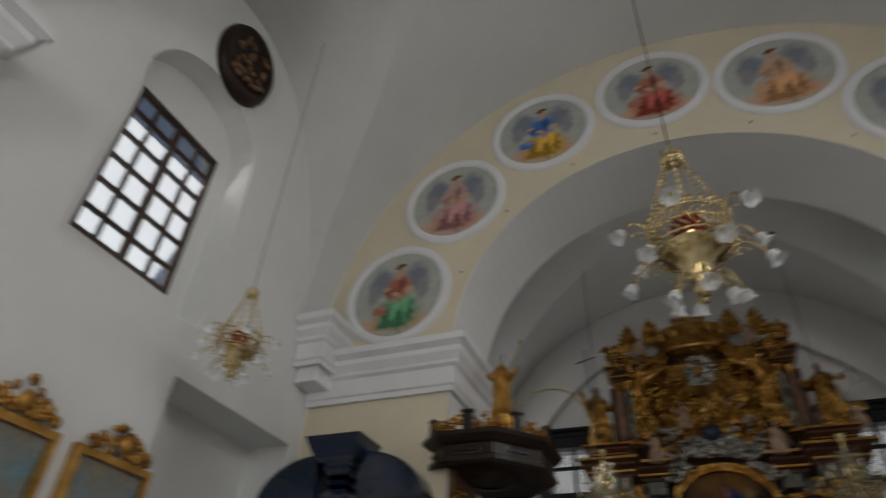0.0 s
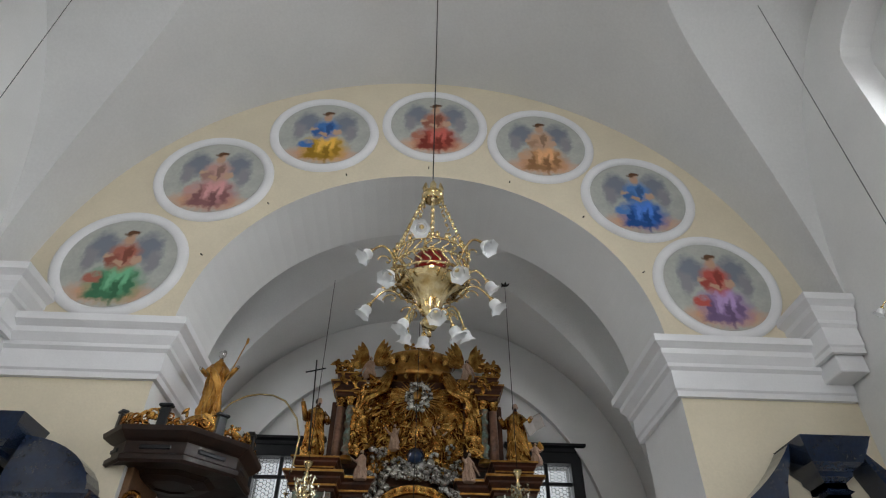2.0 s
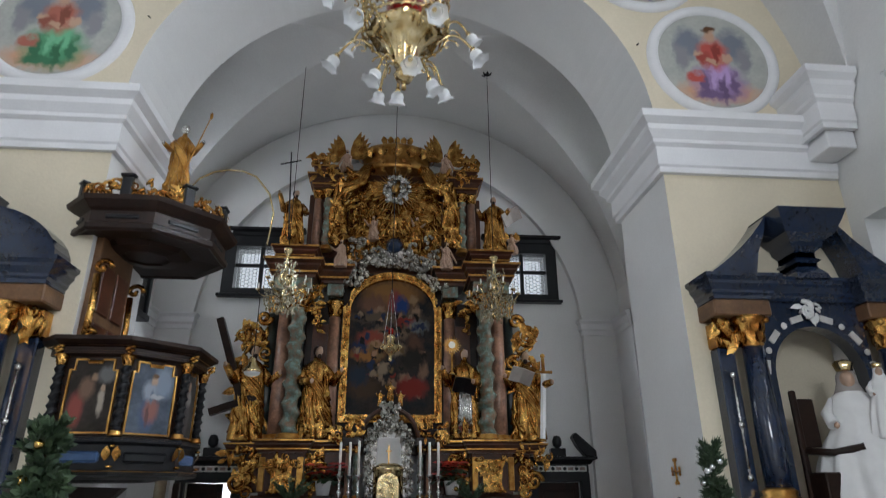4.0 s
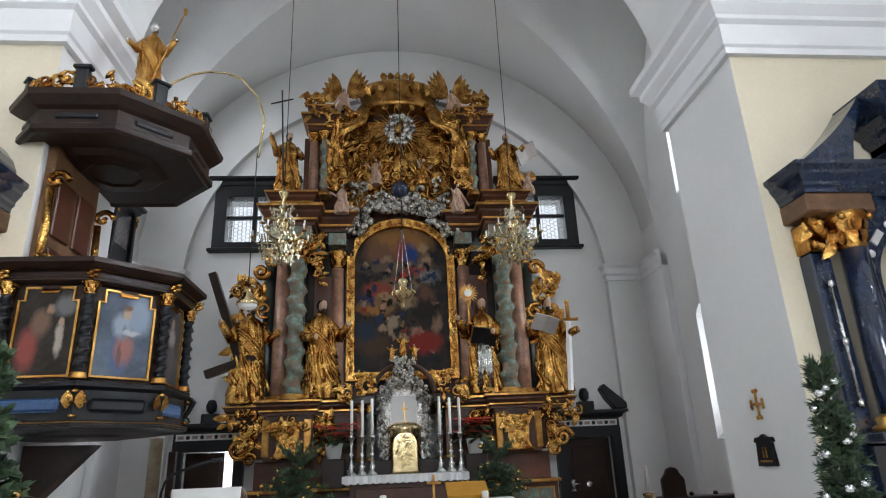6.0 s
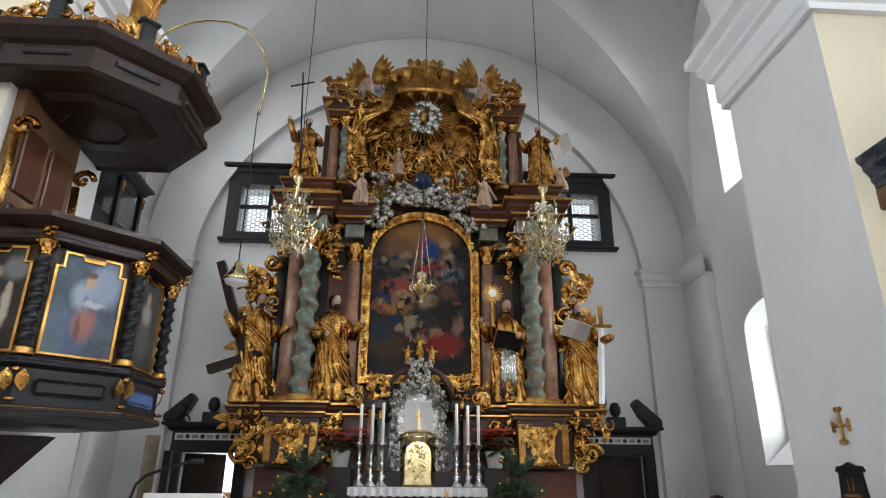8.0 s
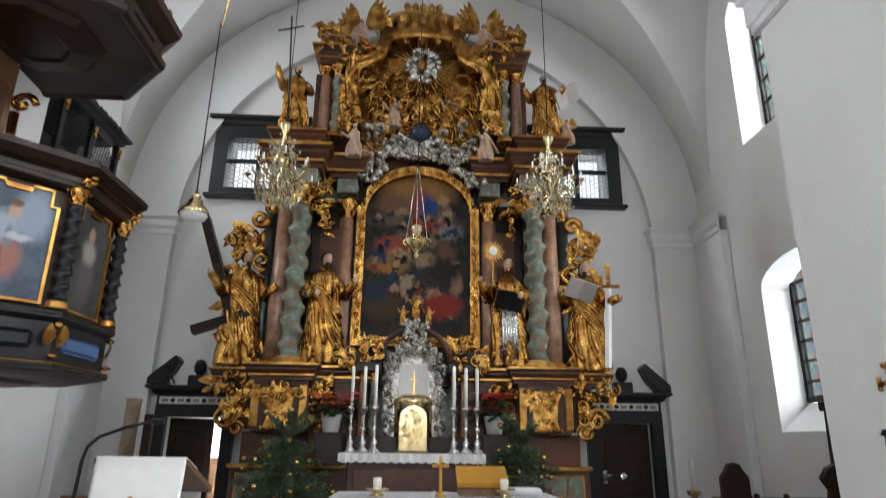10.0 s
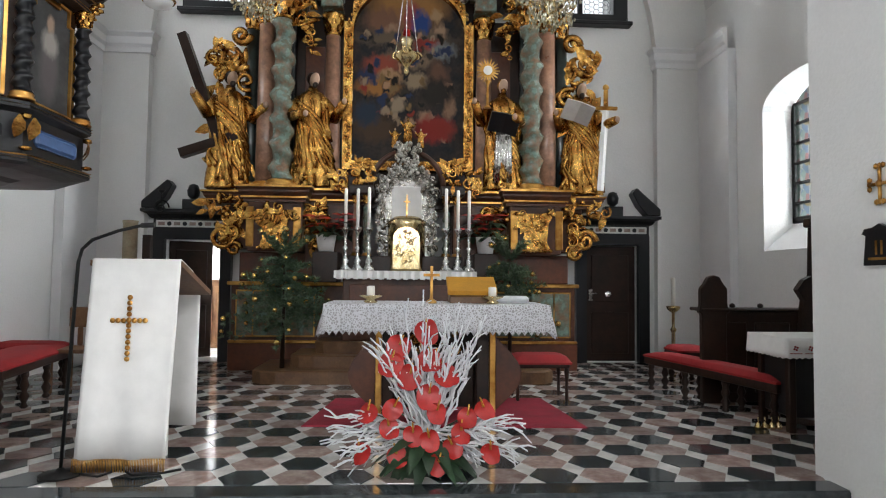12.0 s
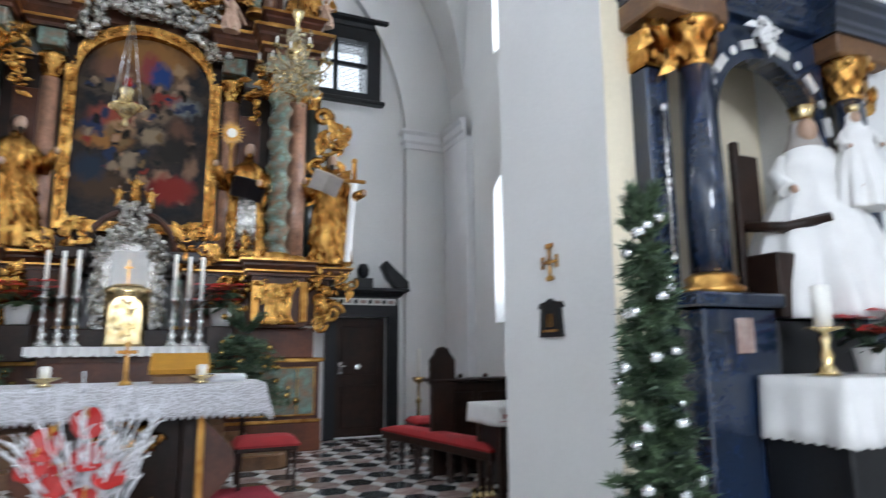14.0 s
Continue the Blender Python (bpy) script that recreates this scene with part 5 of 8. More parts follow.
def side_window(name, side, y0, y1, z0, zs, rise, depth, cols, rows, glass, frame_mat, label):
    """A window set back in the opening of a side wall: frame, glazing bars and single panes."""
    x = (XL if side < 0 else XR) + side * depth
    w = thing(name, (x, (y0 + y1) / 2, z0), label, "window")
    w["kind"] = "structure"
    hw, h = (y1 - y0) / 2 + 0.02, zs - z0 + rise + 0.02
    fr = bmesh.new()
    for a, c, d, e in ((-hw, -hw + 0.07, 0, h), (hw - 0.07, hw, 0, h), (-hw, hw, 0, 0.08), (-hw, hw, h - 0.08, h)):
        box(fr, -0.04, 0.04, a, c, d, e, 0.008)
    part("window_frame", fr, frame_mat, w)
    for i in range(1, cols):
        u = -hw + 2 * hw * i / cols
        t = 0.035 if cols % 2 == 0 and i == cols // 2 else 0.016
        b = bmesh.new()
        box(b, -0.03, 0.03, u - t, u + t, 0.06, h - 0.06)
        part("mullion", b, frame_mat, w)
    for j in range(1, rows):
        v = h * j / rows
        b = bmesh.new()
        box(b, -0.028, 0.028, -hw + 0.05, hw - 0.05, v - 0.016, v + 0.016)
        part("glazing_bar", b, frame_mat, w)
    mesh = None
    for i in range(cols):
        for j in range(rows):
            if mesh is None:
                b = bmesh.new()
                box(b, -0.003, 0.003, -hw / cols + 0.008, hw / cols - 0.008, -h / rows / 2 + 0.008, h / rows / 2 - 0.008)
                p = part("pane", b, glass, w)
                mesh = p.data
            else:
                p = new("pane", mesh)
                p.parent = w
            p.location = (0, -hw + 2 * hw * (i + 0.5) / cols, h * (j + 0.5) / rows)
            p.visible_shadow = False
    return w


side_window("window_1", -1, 2.26, 3.46, 4.95, 6.76, 0.1, 0.41, 4, 6, "pane", "winframe", "tall brown wooden window with small panes in a deep niche")
side_window("window_2", -1, -3.0, -1.8, 4.53, 6.4, 0.1, 0.41, 4, 6, "pane", "winframe", "tall brown wooden window with small panes in a deep niche")
side_window("window_3", 1, 2.3, 3.5, 4.68, 7.3, 0.1, 0.41, 4, 6, "pane", "winframe", "tall brown wooden window with small panes in a deep niche")
side_window("window_4", 1, -3.0, -1.8, 4.68, 6.9, 0.1, 0.41, 4, 6, "pane", "winframe", "tall brown wooden window with small panes in a deep niche")
side_window("window_5", 1, 8.9, 10.42, 5.5, 7.5, 0.42, 0.42, 4, 7, "stained", "iron", "leaded stained-glass window high in the chancel wall")
side_window("window_6", 1, 8.9, 10.5, 1.98, 3.42, 0.32, 0.42, 4, 7, "stained", "iron", "leaded stained-glass window with a sloping white sill")
side_window("window_7", -1, 9.0, 10.5, 5.6, 7.1, 0.5, 0.42, 4, 7, "pane", "iron", "leaded window high in the chancel wall")

for nm, y0_, y1_, zlo, zhi in (("sill_1", 8.9, 10.5, 1.62, 1.97), ("sill_2", 8.9, 10.42, 5.5, 5.8)):
    b = bmesh.new()
    prism(b, [(XR + 0.002, zlo + 0.004), (XR + 0.46, zlo + 0.004), (XR + 0.46, zhi), (XR + 0.40, zhi)], -y1_ + 0.004, -y0_ - 0.004, Matrix.Rotation(radians(90), 4, 'X'))
    structure(nm, b, "white", "white sloping plaster sill of the chancel window")

hexlead = bmesh.new()
R_ = 0.048
for i in range(-6, 7):
    for j in range(-6, 7):
        cx, cz = i * R_ * 1.5, (j + 0.5 * (i % 2)) * R_ * 1.732
        for k in range(3):
            a0, a1 = math.radians(60 * k), math.radians(60 * (k + 1))
            p, q = (cx + R_ * math.cos(a0), cz + R_ * math.sin(a0)), (cx + R_ * math.cos(a1), cz + R_ * math.sin(a1))
            if max(abs(p[0]), abs(q[0])) < 0.215 and max(abs(p[1]), abs(q[1])) < 0.25:
                tube(hexlead, [(p[0], 0, p[1]), (q[0], 0, q[1])], 0.0055, 4)
lead_mesh = bpy.data.meshes.new("leading")
hexlead.to_mesh(lead_mesh)
hexlead.free()
lead_mesh.materials.append(M["iron"])
for s, nm in ((-1, "window_8"), (1, "window_9")):
    c = AX + s * 2.62
    w = thing(nm, (c, YC, 5.12), "black wooden window frame with leaded honeycomb panes beside the altar", "window")
    w["kind"] = "structure"
    b = bmesh.new()
    wall_sheet(b, [(-0.72, 0.06), (0.72, 0.06), (0.72, 1.28), (-0.72, 1.28)], [[(-0.50, 0.18), (0.50, 0.18), (0.50, 1.06), (-0.50, 1.06)]], lambda u, v, q: (u, -0.09 + q, v), 0.22)
    part("window_frame", b, "black", w, "black painted frame")
    b = bmesh.new()
    moulding(b, [(-0.74, 0.0, 1.27), (-0.74, -0.09, 1.27), (0.74, -0.09, 1.27), (0.74, 0.0, 1.27)], [(0, 0), (0.02, 0.02), (0.04, 0.08), (0.09, 0.12), (0.09, 0.17), (0, 0.18)])
    part("cornice", b, "black", w, "black moulded cornice")
    b = bmesh.new()
    box(b, -0.78, 0.78, -0.16, 0.0, 0.0, 0.06, 0.01)
    part("window_sill", b, "black", w)
    b = bmesh.new()
    box(b, -0.035, 0.035, -0.04, 0.04, 0.18, 1.06, 0.006)
    part("mullion", b, "black", w)
    b = bmesh.new()
    box(b, -0.50, 0.50, -0.038, 0.038, 0.64, 0.70, 0.006)
    part("transom", b, "black", w)
    for px in (-0.265, 0.265):
        for pz, sc in ((0.41, 0.92), (0.88, 0.72)):
            b = bmesh.new()
            box(b, -0.23, 0.23, 0.0, 0.006, -0.25 * sc, 0.25 * sc)
            p = part("pane", b, "pane", w)
            p.location = (px, 0.02, pz)
            p.visible_shadow = False
            l_ = new("leading", lead_mesh)
            l_.parent = p
            l_.location = (0, -0.006, 0)
            l_.scale = (1, 1, sc)
    daylight_lamp(c, YC + 0.5, 5.75, c, 5, 5.6, 1.05, 0.95, 3.2, (0.95, 0.98, 1.0))


def door_set(name, s, open_door, label):
    c = AX + s * DX
    d = thing(name, (c, YC, 0), label, "door")
    d["kind"] = "structure"
    b = bmesh.new()
    wall_sheet(b, [(-0.56, 0), (-0.40, 0), (-0.40, 1.76), (0.40, 1.76), (0.40, 0), (0.56, 0), (0.56, 1.90), (-0.56, 1.90)], [], lambda u, v, q: (u, -0.10 + q, v), 0.12)
    part("door_frame", b, "black", d, "black moulded door surround")
    b = bmesh.new()
    box(b, -0.56, 0.56, -0.085, 0.0, 1.90, 2.06)
    fr = part("frieze", b, "black", d, "black frieze with pale inlay")
    b = bmesh.new()
    box(b, -0.52, 0.52, -0.095, -0.084, 1.935, 2.035, 0.003)
    part("inlay", b, "mwhite", fr, "pale stone inlay")
    for k in range(9):
        b = bmesh.new()
        if k % 2:
            lathe(b, [(0.032, 0), (0.032, 0.006)], 0, 0, 0, 12)
            bmesh.ops.rotate(b, cent=(0, 0, 0), matrix=Matrix.Rotation(radians(90), 3, 'X'), verts=b.verts[:])
            bmesh.ops.translate(b, vec=(-0.44 + 0.11 * k, -0.095, 1.985), verts=b.verts[:])
        else:
            box(b, -0.44 + 0.11 * k - 0.045, -0.44 + 0.11 * k + 0.045, -0.101, -0.095, 1.96, 2.01)
        part("inlay_piece", b, "black" if k % 2 else "mpink", fr)
    b = bmesh.new()
    moulding(b, [(-0.58, 0.0, 2.06), (-0.58, -0.1, 2.06), (0.58, -0.1, 2.06), (0.58, 0.0, 2.06)], [(0, 0), (0.03, 0.02), (0.05, 0.06), (0.12, 0.09), (0.12, 0.13), (0, 0.14)])
    box(b, -0.58, 0.58, -0.1, 0.0, 2.06, 2.19)
    part("cornice", b, "black", d, "black moulded cornice")
    for q in (-1, 1):
        b = bmesh.new()
        poly = [(q * 0.70, 2.20), (q * 0.70, 2.30), (q * 0.34, 2.62), (q * 0.27, 2.54), (q * 0.36, 2.36), (q * 0.50, 2.20)]
        prism(b, [(u, v) for u, v in poly], -0.0, 0.2, Matrix.Rotation(radians(90), 4, 'X'))
        bmesh.ops.bevel(b, geom=b.edges[:], offset=0.012, segments=1, affect='EDGES')
        part("pediment_piece", b, "black", d, "black half of a broken pediment")
    b = bmesh.new()
    box(b, -0.14, 0.14, -0.16, -0.02, 2.19, 2.34, 0.01)
    lathe(b, [(0.03, 0.0), (0.08, 0.05), (0.09, 0.13), (0.06, 0.21), (0.0, 0.23)], 0, -0.09, 2.34, 14)
    part("finial", b, "black", d, "black egg-shaped finial")
    lf = bmesh.new()
    mat = "oak" if open_door else "darkwood"
    box(lf, 0.0, 0.78, -0.025, 0.025, 0.01, 1.75, 0.006)
    leaf_ = part("door_leaf", lf, mat, d, "open oak door leaf" if open_door else "dark brown panelled door leaf")
    for z0, z1 in ((0.12, 0.75), (0.9, 1.62)):
        b = bmesh.new()
        box(b, 0.10, 0.68, -0.038, -0.02, z0, z1, 0.012)
        part("door_panel", b, mat, leaf_)
    b = bmesh.new()
    box(b, 0.06, 0.12, -0.05, -0.02, 0.92, 1.10, 0.006)
    tube(b, [(0.09, -0.05, 1.03), (0.09, -0.085, 1.03), (0.19, -0.085, 1.03)], 0.01, 6)
    part("door_handle", b, "silverplain", leaf_, "metal handle on a plate")
    b = bmesh.new()
    for k in range(5):
        leaf(b, (0.36, -0.045, 1.02), (math.cos(k * 1.26 + 0.3), 0, math.sin(k * 1.26 + 0.3)), (0, -1, 0), 0.06, 0.04)
    part("lock_ornament", b, "silverplain", leaf_, "pierced metal lock ornament")
    if open_door:
        leaf_.matrix_basis = pose(0.30, 0.75, 0, 0, 0, 62)
        b = bmesh.new()
        box(b, 0.0, 0.62, -0.025, 0.025, 0.01, 1.75, 0.006)
        box(b, 0.08, 0.54, -0.04, -0.02, 0.15, 0.8, 0.01)
        box(b, 0.08, 0.54, -0.04, -0.02, 0.95, 1.62, 0.01)
        inner = part("door_leaf", b, "darkwood", d, "half-open dark inner door leaf")
        inner.matrix_basis = pose(-0.39, 0.10, 0, 0, 0, 34)
    else:
        leaf_.matrix_basis = pose(-0.39, 0.08, 0)
    return d


door_set("door_1", 1, False, "closed dark brown door in a black pedimented surround")
door_set("door_2", -1, True, "open door in a black pedimented surround with daylight behind")
# added lamp inside the passage, with no window, brightens the cupboard and wall
daylight_lamp(-4.85, 13.1, 1.75, -3.6, 13.75, 0.7, 0.7, 1.3, 190)
cup = thing("cupboard", (-3.65, 13.83, 0), "honey-coloured oak cupboard in the passage behind the open door", "cupboard")
slab(cup, "body", -0.32, 0.32, -0.14, 0.16, 0.0, 1.14, "oak")
for q in (-1, 1):
    b = bmesh.new()
    box(b, q * 0.16 - 0.14, q * 0.16 + 0.14, -0.165, -0.14, 0.08, 1.06, 0.006)
    d_ = part("door", b, "oak", cup, "oak door with a raised field")
    b = bmesh.new()
    box(b, q * 0.16 - 0.09, q * 0.16 + 0.09, -0.18, -0.16, 0.16, 0.98, 0.012)
    part("door_panel", b, "oak", d_)
slab(cup, "top", -0.34, 0.34, -0.18, 0.16, 1.14, 1.17, "oak")


# ---- hanging lamps ----
def cable(parent, x, y, z0, z1, mat="iron", r=0.006, name="cable"):
    b = bmesh.new()
    tube(b, [(x, y, z0), (x, y, (z0 + z1) / 2), (x, y, z1)], r, 5)
    return part(name, b, mat, parent)


def tulip(bm, p, d, size, mat=0):
    """A frilled glass shade that opens along d."""
    m = Vector(d).normalized().to_track_quat('Z', 'Y').to_matrix().to_4x4()
    m.translation = Vector(p)
    prof = [(0.12, 0.0), (0.36, 0.12), (0.46, 0.35), (0.42, 0.55), (0.5, 0.75), (0.72, 0.95)]
    rings = []
    for r, z in prof:
        ring = []
        for k in range(18):
            a = 2 * math.pi * k / 18
            f = 1 + (0.16 * math.cos(6 * a) * max(0, z - 0.4))
            ring.append(bm.verts.new((size * r * f * math.cos(a), size * r * f * math.sin(a), size * (z + 0.1 * max(0, z - 0.6) * math.cos(6 * a)))))
        rings.append(ring)
    for a, c in zip(rings, rings[1:]):
        for k in range(18):
            f = bm.faces.new((a[k], a[(k + 1) % 18], c[(k + 1) % 18], c[k]))
            f.smooth, f.material_index = True, mat
    bmesh.ops.transform(bm, matrix=m, verts=[v for r in rings for v in r])


def brass_chandelier(x, y, z, top, k, label, group=""):
    """Pierced brass bowl on chains with two rings of curled arms and frilled glass shades."""
    t = thing("chandelier", (x, y, z), label, "chandelier", group)
    b = bmesh.new()
    lathe(b, [(0.0, 0.16), (0.05, 0.17), (0.07, 0.22), (0.03, 0.27), (0.08, 0.31), (0.08, 0.33), (0.10, 0.39), (0.13, 0.46), (0.18, 0.52), (0.26, 0.555), (0.25, 0.57)], 0, 0, 0, 24, fn=lambda a, z: 1 + 0.06 * math.cos(8 * a))
    tube(b, [(0.0, 0, 0.17), (0.0, 0, 0.10)], 0.018, 6)
    part("bowl", b, "brass", t, "polished brass bowl")
    b = bmesh.new()
    for j in range(26):
        a = 2 * math.pi * j / 26
        for q, rr, zz in ((1, 0.30, 0.62), (-1, 0.30, 0.74)):
            pts = []
            for i in range(9):
                u = i / 8
                aa = a + q * 0.10 * math.sin(2 * math.pi * u)
                pts.append((rr * math.cos(aa), rr * math.sin(aa), zz - 0.07 + 0.15 * u))
            tube(b, pts, 0.009, 5)
        blob(b, 0.305 * math.cos(a), 0.305 * math.sin(a), 0.83, 0.02, 0.02, 0.035)
        blob(b, 0.305 * math.cos(a + 0.12), 0.305 * math.sin(a + 0.12), 0.68, 0.018, 0.018, 0.018)
    for zz in (0.57, 0.69, 0.80):
        tube(b, [(0.30 * math.cos(2 * math.pi * i / 32), 0.30 * math.sin(2 * math.pi * i / 32), zz) for i in range(33)], 0.010, 5)
    part("pierced_rim", b, "brass", t, "pierced brass rim")
    b = bmesh.new()
    lathe(b, [(0.05, 0.50), (0.12, 0.56), (0.14, 0.80), (0.12, 0.84)], 0, 0, 0, 16)
    part("oil_glass", b, "redglass", t, "red glass vessel")
    for j in range(6):
        a = 2 * math.pi * (j + 0.5) / 6
        b = bmesh.new()
        for i in range(15):
            u = i / 14
            r = 0.29 * (1 - u) + 0.07 * u
            e = Euler((0, 0.3, a + (1.57 if i % 2 else 0))).to_quaternion()
            blob(b, r * math.cos(a), r * math.sin(a), 0.84 + (1.48 - 0.84) * u, 0.009, 0.020, 0.032, e)
        part("chain", b, "brass", t)
    b = bmesh.new()
    lathe(b, [(0.05, 1.46), (0.10, 1.49), (0.09, 1.54), (0.04, 1.57), (0.02, 1.66)], 0, 0, 0, 16)
    for j in range(8):
        a = 2 * math.pi * j / 8
        leaf(b, (0.07 * math.cos(a), 0.07 * math.sin(a), 1.50), (math.cos(a), math.sin(a), 1.2), (math.cos(a), math.sin(a), 0), 0.11, 0.06, 0, 0.6)
    part("canopy_crown", b, "brass", t, "brass leaf crown")
    cable(t, 0, 0, 1.6, (top - z) / k)
    for ring, (n, z0, reach, zt, off) in enumerate(((6, 0.70, 0.50, 0.74, 0.35), (6, 0.46, 0.47, 0.40, 0.9), (4, 0.30, 0.18, 0.22, 0.2))):
        for j in range(n):
            a = 2 * math.pi * j / n + off
            ca, sa = math.cos(a), math.sin(a)
            b = bmesh.new()
            pts = []
            r0 = 0.29 if ring == 0 else (0.22 if ring == 1 else 0.07)
            for i in range(10):
                u = i / 9
                r = r0 + (reach - r0) * u
                pts.append((r * ca, r * sa, z0 + (zt - z0) * u + 0.10 * math.sin(math.pi * u)))
            tube(b, pts, 0.010, 6)
            cur = []
            for i in range(10):
                u = i / 9
                r = r0 + 0.08 + 0.07 * (1 - u) * math.cos(5 * u)
                cur.append((r * ca, r * sa, z0 - 0.02 + 0.07 * (1 - u) * math.sin(5 * u)))
            tube(b, cur, 0.007, 5)
            blob(b, reach * ca, reach * sa, zt, 0.022, 0.022, 0.03)
            arm = part("arm", b, "brass", t)
            b = bmesh.new()
            tulip(b, (reach * ca, reach * sa, zt - 0.01), (ca * 0.7, sa * 0.7, -0.75 - 0.3 * ring), 0.098)
            part("shade", b, "frosted", arm, "frilled white glass shade")
    t.scale = (k, k, k)
    return t


M["redglass"] = material("red_glass", (0.55, 0.03, 0.02), 0.1, scale=5, vary=0.2, trans=0.5)
brass_chandelier(AX + 0.02, 3.8, 4.05, 9.66, 1.0, "large pierced brass chandelier with frilled white glass shades")
brass_chandelier(-4.2, 3.5, 3.85, 8.9, 0.62, "small brass chandelier with glass shades by the nave wall", "small wall chandeliers")
brass_chandelier(3.5, 3.6, 4.1, 8.9, 0.62, "small brass chandelier with glass shades by the nave wall", "small wall chandeliers")


def crystal_chandelier(x, y, z, top):
    t = thing("crystal_chandelier", (x, y, z), "gilded chandelier hung with sparkling crystals before the altar", "chandelier", "crystal chandeliers")
    b = bmesh.new()
    lathe(b, [(0.02, 0.04), (0.07, 0.10), (0.03, 0.16), (0.09, 0.24), (0.05, 0.34), (0.03, 0.42), (0.09, 0.52), (0.11, 0.60), (0.04, 0.72), (0.02, 0.95), (0.07, 1.04), (0.075, 1.08), (0.02, 1.10)], 0, 0, 0, 16)
    part("stem", b, "brass", t, "turned brass stem")
    for j in range(10):
        a = 2 * math.pi * j / 10
        reach, zt = (0.40, 0.38) if j % 2 else (0.30, 0.52)
        b = bmesh.new()
        tube(b, [(r * math.cos(a), r * math.sin(a), 0.22 + (zt - 0.22) * q + 0.04 * math.sin(6 * q)) for r, q in [(0.04 + (reach - 0.04) * i / 8, i / 8) for i in range(9)]], 0.010, 5)
        lathe(b, [(0.02, 0), (0.04, 0.02), (0.045, 0.03)], reach * math.cos(a), reach * math.sin(a), zt, 10)
        arm = part("arm", b, "brass", t)
        b = bmesh.new()
        lathe(b, [(0.011, 0.03), (0.011, 0.12), (0.005, 0.13)], reach * math.cos(a), reach * math.sin(a), zt, 8)
        part("candle", b, "wax", arm, "white candle")
    rnd = random.Random(int(x * 10))
    b = bmesh.new()
    for i in range(460):
        q = rnd.random()
        a = rnd.uniform(0, 2 * math.pi)
        if q < 0.65:
            r, zz = rnd.uniform(0.06, 0.40), rnd.uniform(0.04, 0.40)
            r *= 0.55 + 1.1 * zz
        else:
            r, zz = rnd.uniform(0.03, 0.20), rnd.uniform(0.4, 0.85)
        blob(b, r * math.cos(a), r * math.sin(a), zz, 0.014, 0.014, rnd.uniform(0.016, 0.038), None, 0, 1)
    for f in b.faces:
        f.smooth = False
    c = part("crystal_fringe", b, ["sparkle"], t, "cut glass drops")
    c["kind"] = "stuff"
    t.scale = (1.06, 1.06, 1.06)
    cable(t, 0, 0, 1.1, (top - z) / 1.06)
    b = bmesh.new()
    for k in range(8):
        leaf(b, (0, 0, (top - z) / 1.06 - 0.04), (math.cos(k * 0.785), math.sin(k * 0.785), 0.1), (0, 0, -1), 0.12, 0.05)
    part("ceiling_star", b, "iron", t, "black iron ceiling star")


M["sparkle"] = material("cut_glass", (0.95, 0.90, 0.72), 0.06, metal=0.7, scale=30, vary=0.3, color2=(0.55, 0.44, 0.22))
crystal_chandelier(-2.12, 10.08, 4.25, 9.16)
crystal_chandelier(1.33, 10.08, 4.20, 9.12)
lamp = thing("sanctuary_lamp", (AX - 0.02, 9.4, 3.40), "brass sanctuary lamp with a red glass on chains", "hanging lamp")
b = bmesh.new()
lathe(b, [(0.015, 0.0), (0.03, 0.03), (0.02, 0.08), (0.07, 0.13), (0.12, 0.18), (0.13, 0.22), (0.07, 0.25), (0.05, 0.30), (0.07, 0.36), (0.055, 0.40)], 0, 0, 0, 16)
for j in range(3):
    a = 2 * math.pi * j / 3 + 0.5
    scroll(b, 0.13 * math.cos(a), 0.13 * math.sin(a), 0.22, 0.05, 1.3, 0.012, 1)
part("vessel", b, "brass", lamp, "embossed brass vessel")
b = bmesh.new()
lathe(b, [(0.035, 0.40), (0.045, 0.44), (0.04, 0.50)], 0, 0, 0, 12)
part("red_glass", b, "redglass", lamp, "red glass cup")
for j in range(3):
    a = 2 * math.pi * j / 3 + 0.5
    b = bmesh.new()
    tube(b, [(0.14 * math.cos(a), 0.14 * math.sin(a), 0.25), (0.01 * math.cos(a), 0.01 * math.sin(a), 1.1)], 0.006, 5)
    part("chain", b, "silverplain", lamp)
cable(lamp, 0, 0, 1.08, 6.15)
bell = thing("pendant_lamp", (-1.64, 6.13, 2.62), "small brass bell-shaped pendant lamp on a thin wire", "hanging lamp")
b = bmesh.new()
lathe(b, [(0.115, 0.05), (0.12, 0.06), (0.10, 0.10), (0.06, 0.14), (0.055, 0.17), (0.03, 0.19), (0.04, 0.21), (0.015, 0.24)], 0, 0, 0, 18)
part("shade", b, "brass", bell, "polished brass bell")
bell.scale = (0.72, 0.72, 0.72)
b = bmesh.new()
lathe(b, [(0.04, 0.0), (0.09, 0.02), (0.105, 0.05), (0.1, 0.06)], 0, 0, 0, 16)
part("glass", b, "frosted", bell, "clear glass bowl")
cable(bell, 0, 0, 0.23, 1.83)
b = bmesh.new()
pts = [(-2.52, 6.14, 4.20), (-2.47, 6.14, 4.50), (-2.38, 6.14, 4.63), (-2.24, 6.14, 4.71), (-2.10, 6.14, 4.74), (-1.95, 6.14, 4.73), (-1.81, 6.14, 4.67), (-1.66, 6.14, 4.48), (-1.60, 6.14, 4.27), (-1.63, 6.13, 3.91)]
tube(b, pts, 0.010, 6)
rod = part("lamp_rod", b, "brass")
tagged(rod, "curved brass rod that carries the pendant lamp over the pulpit", "rod")

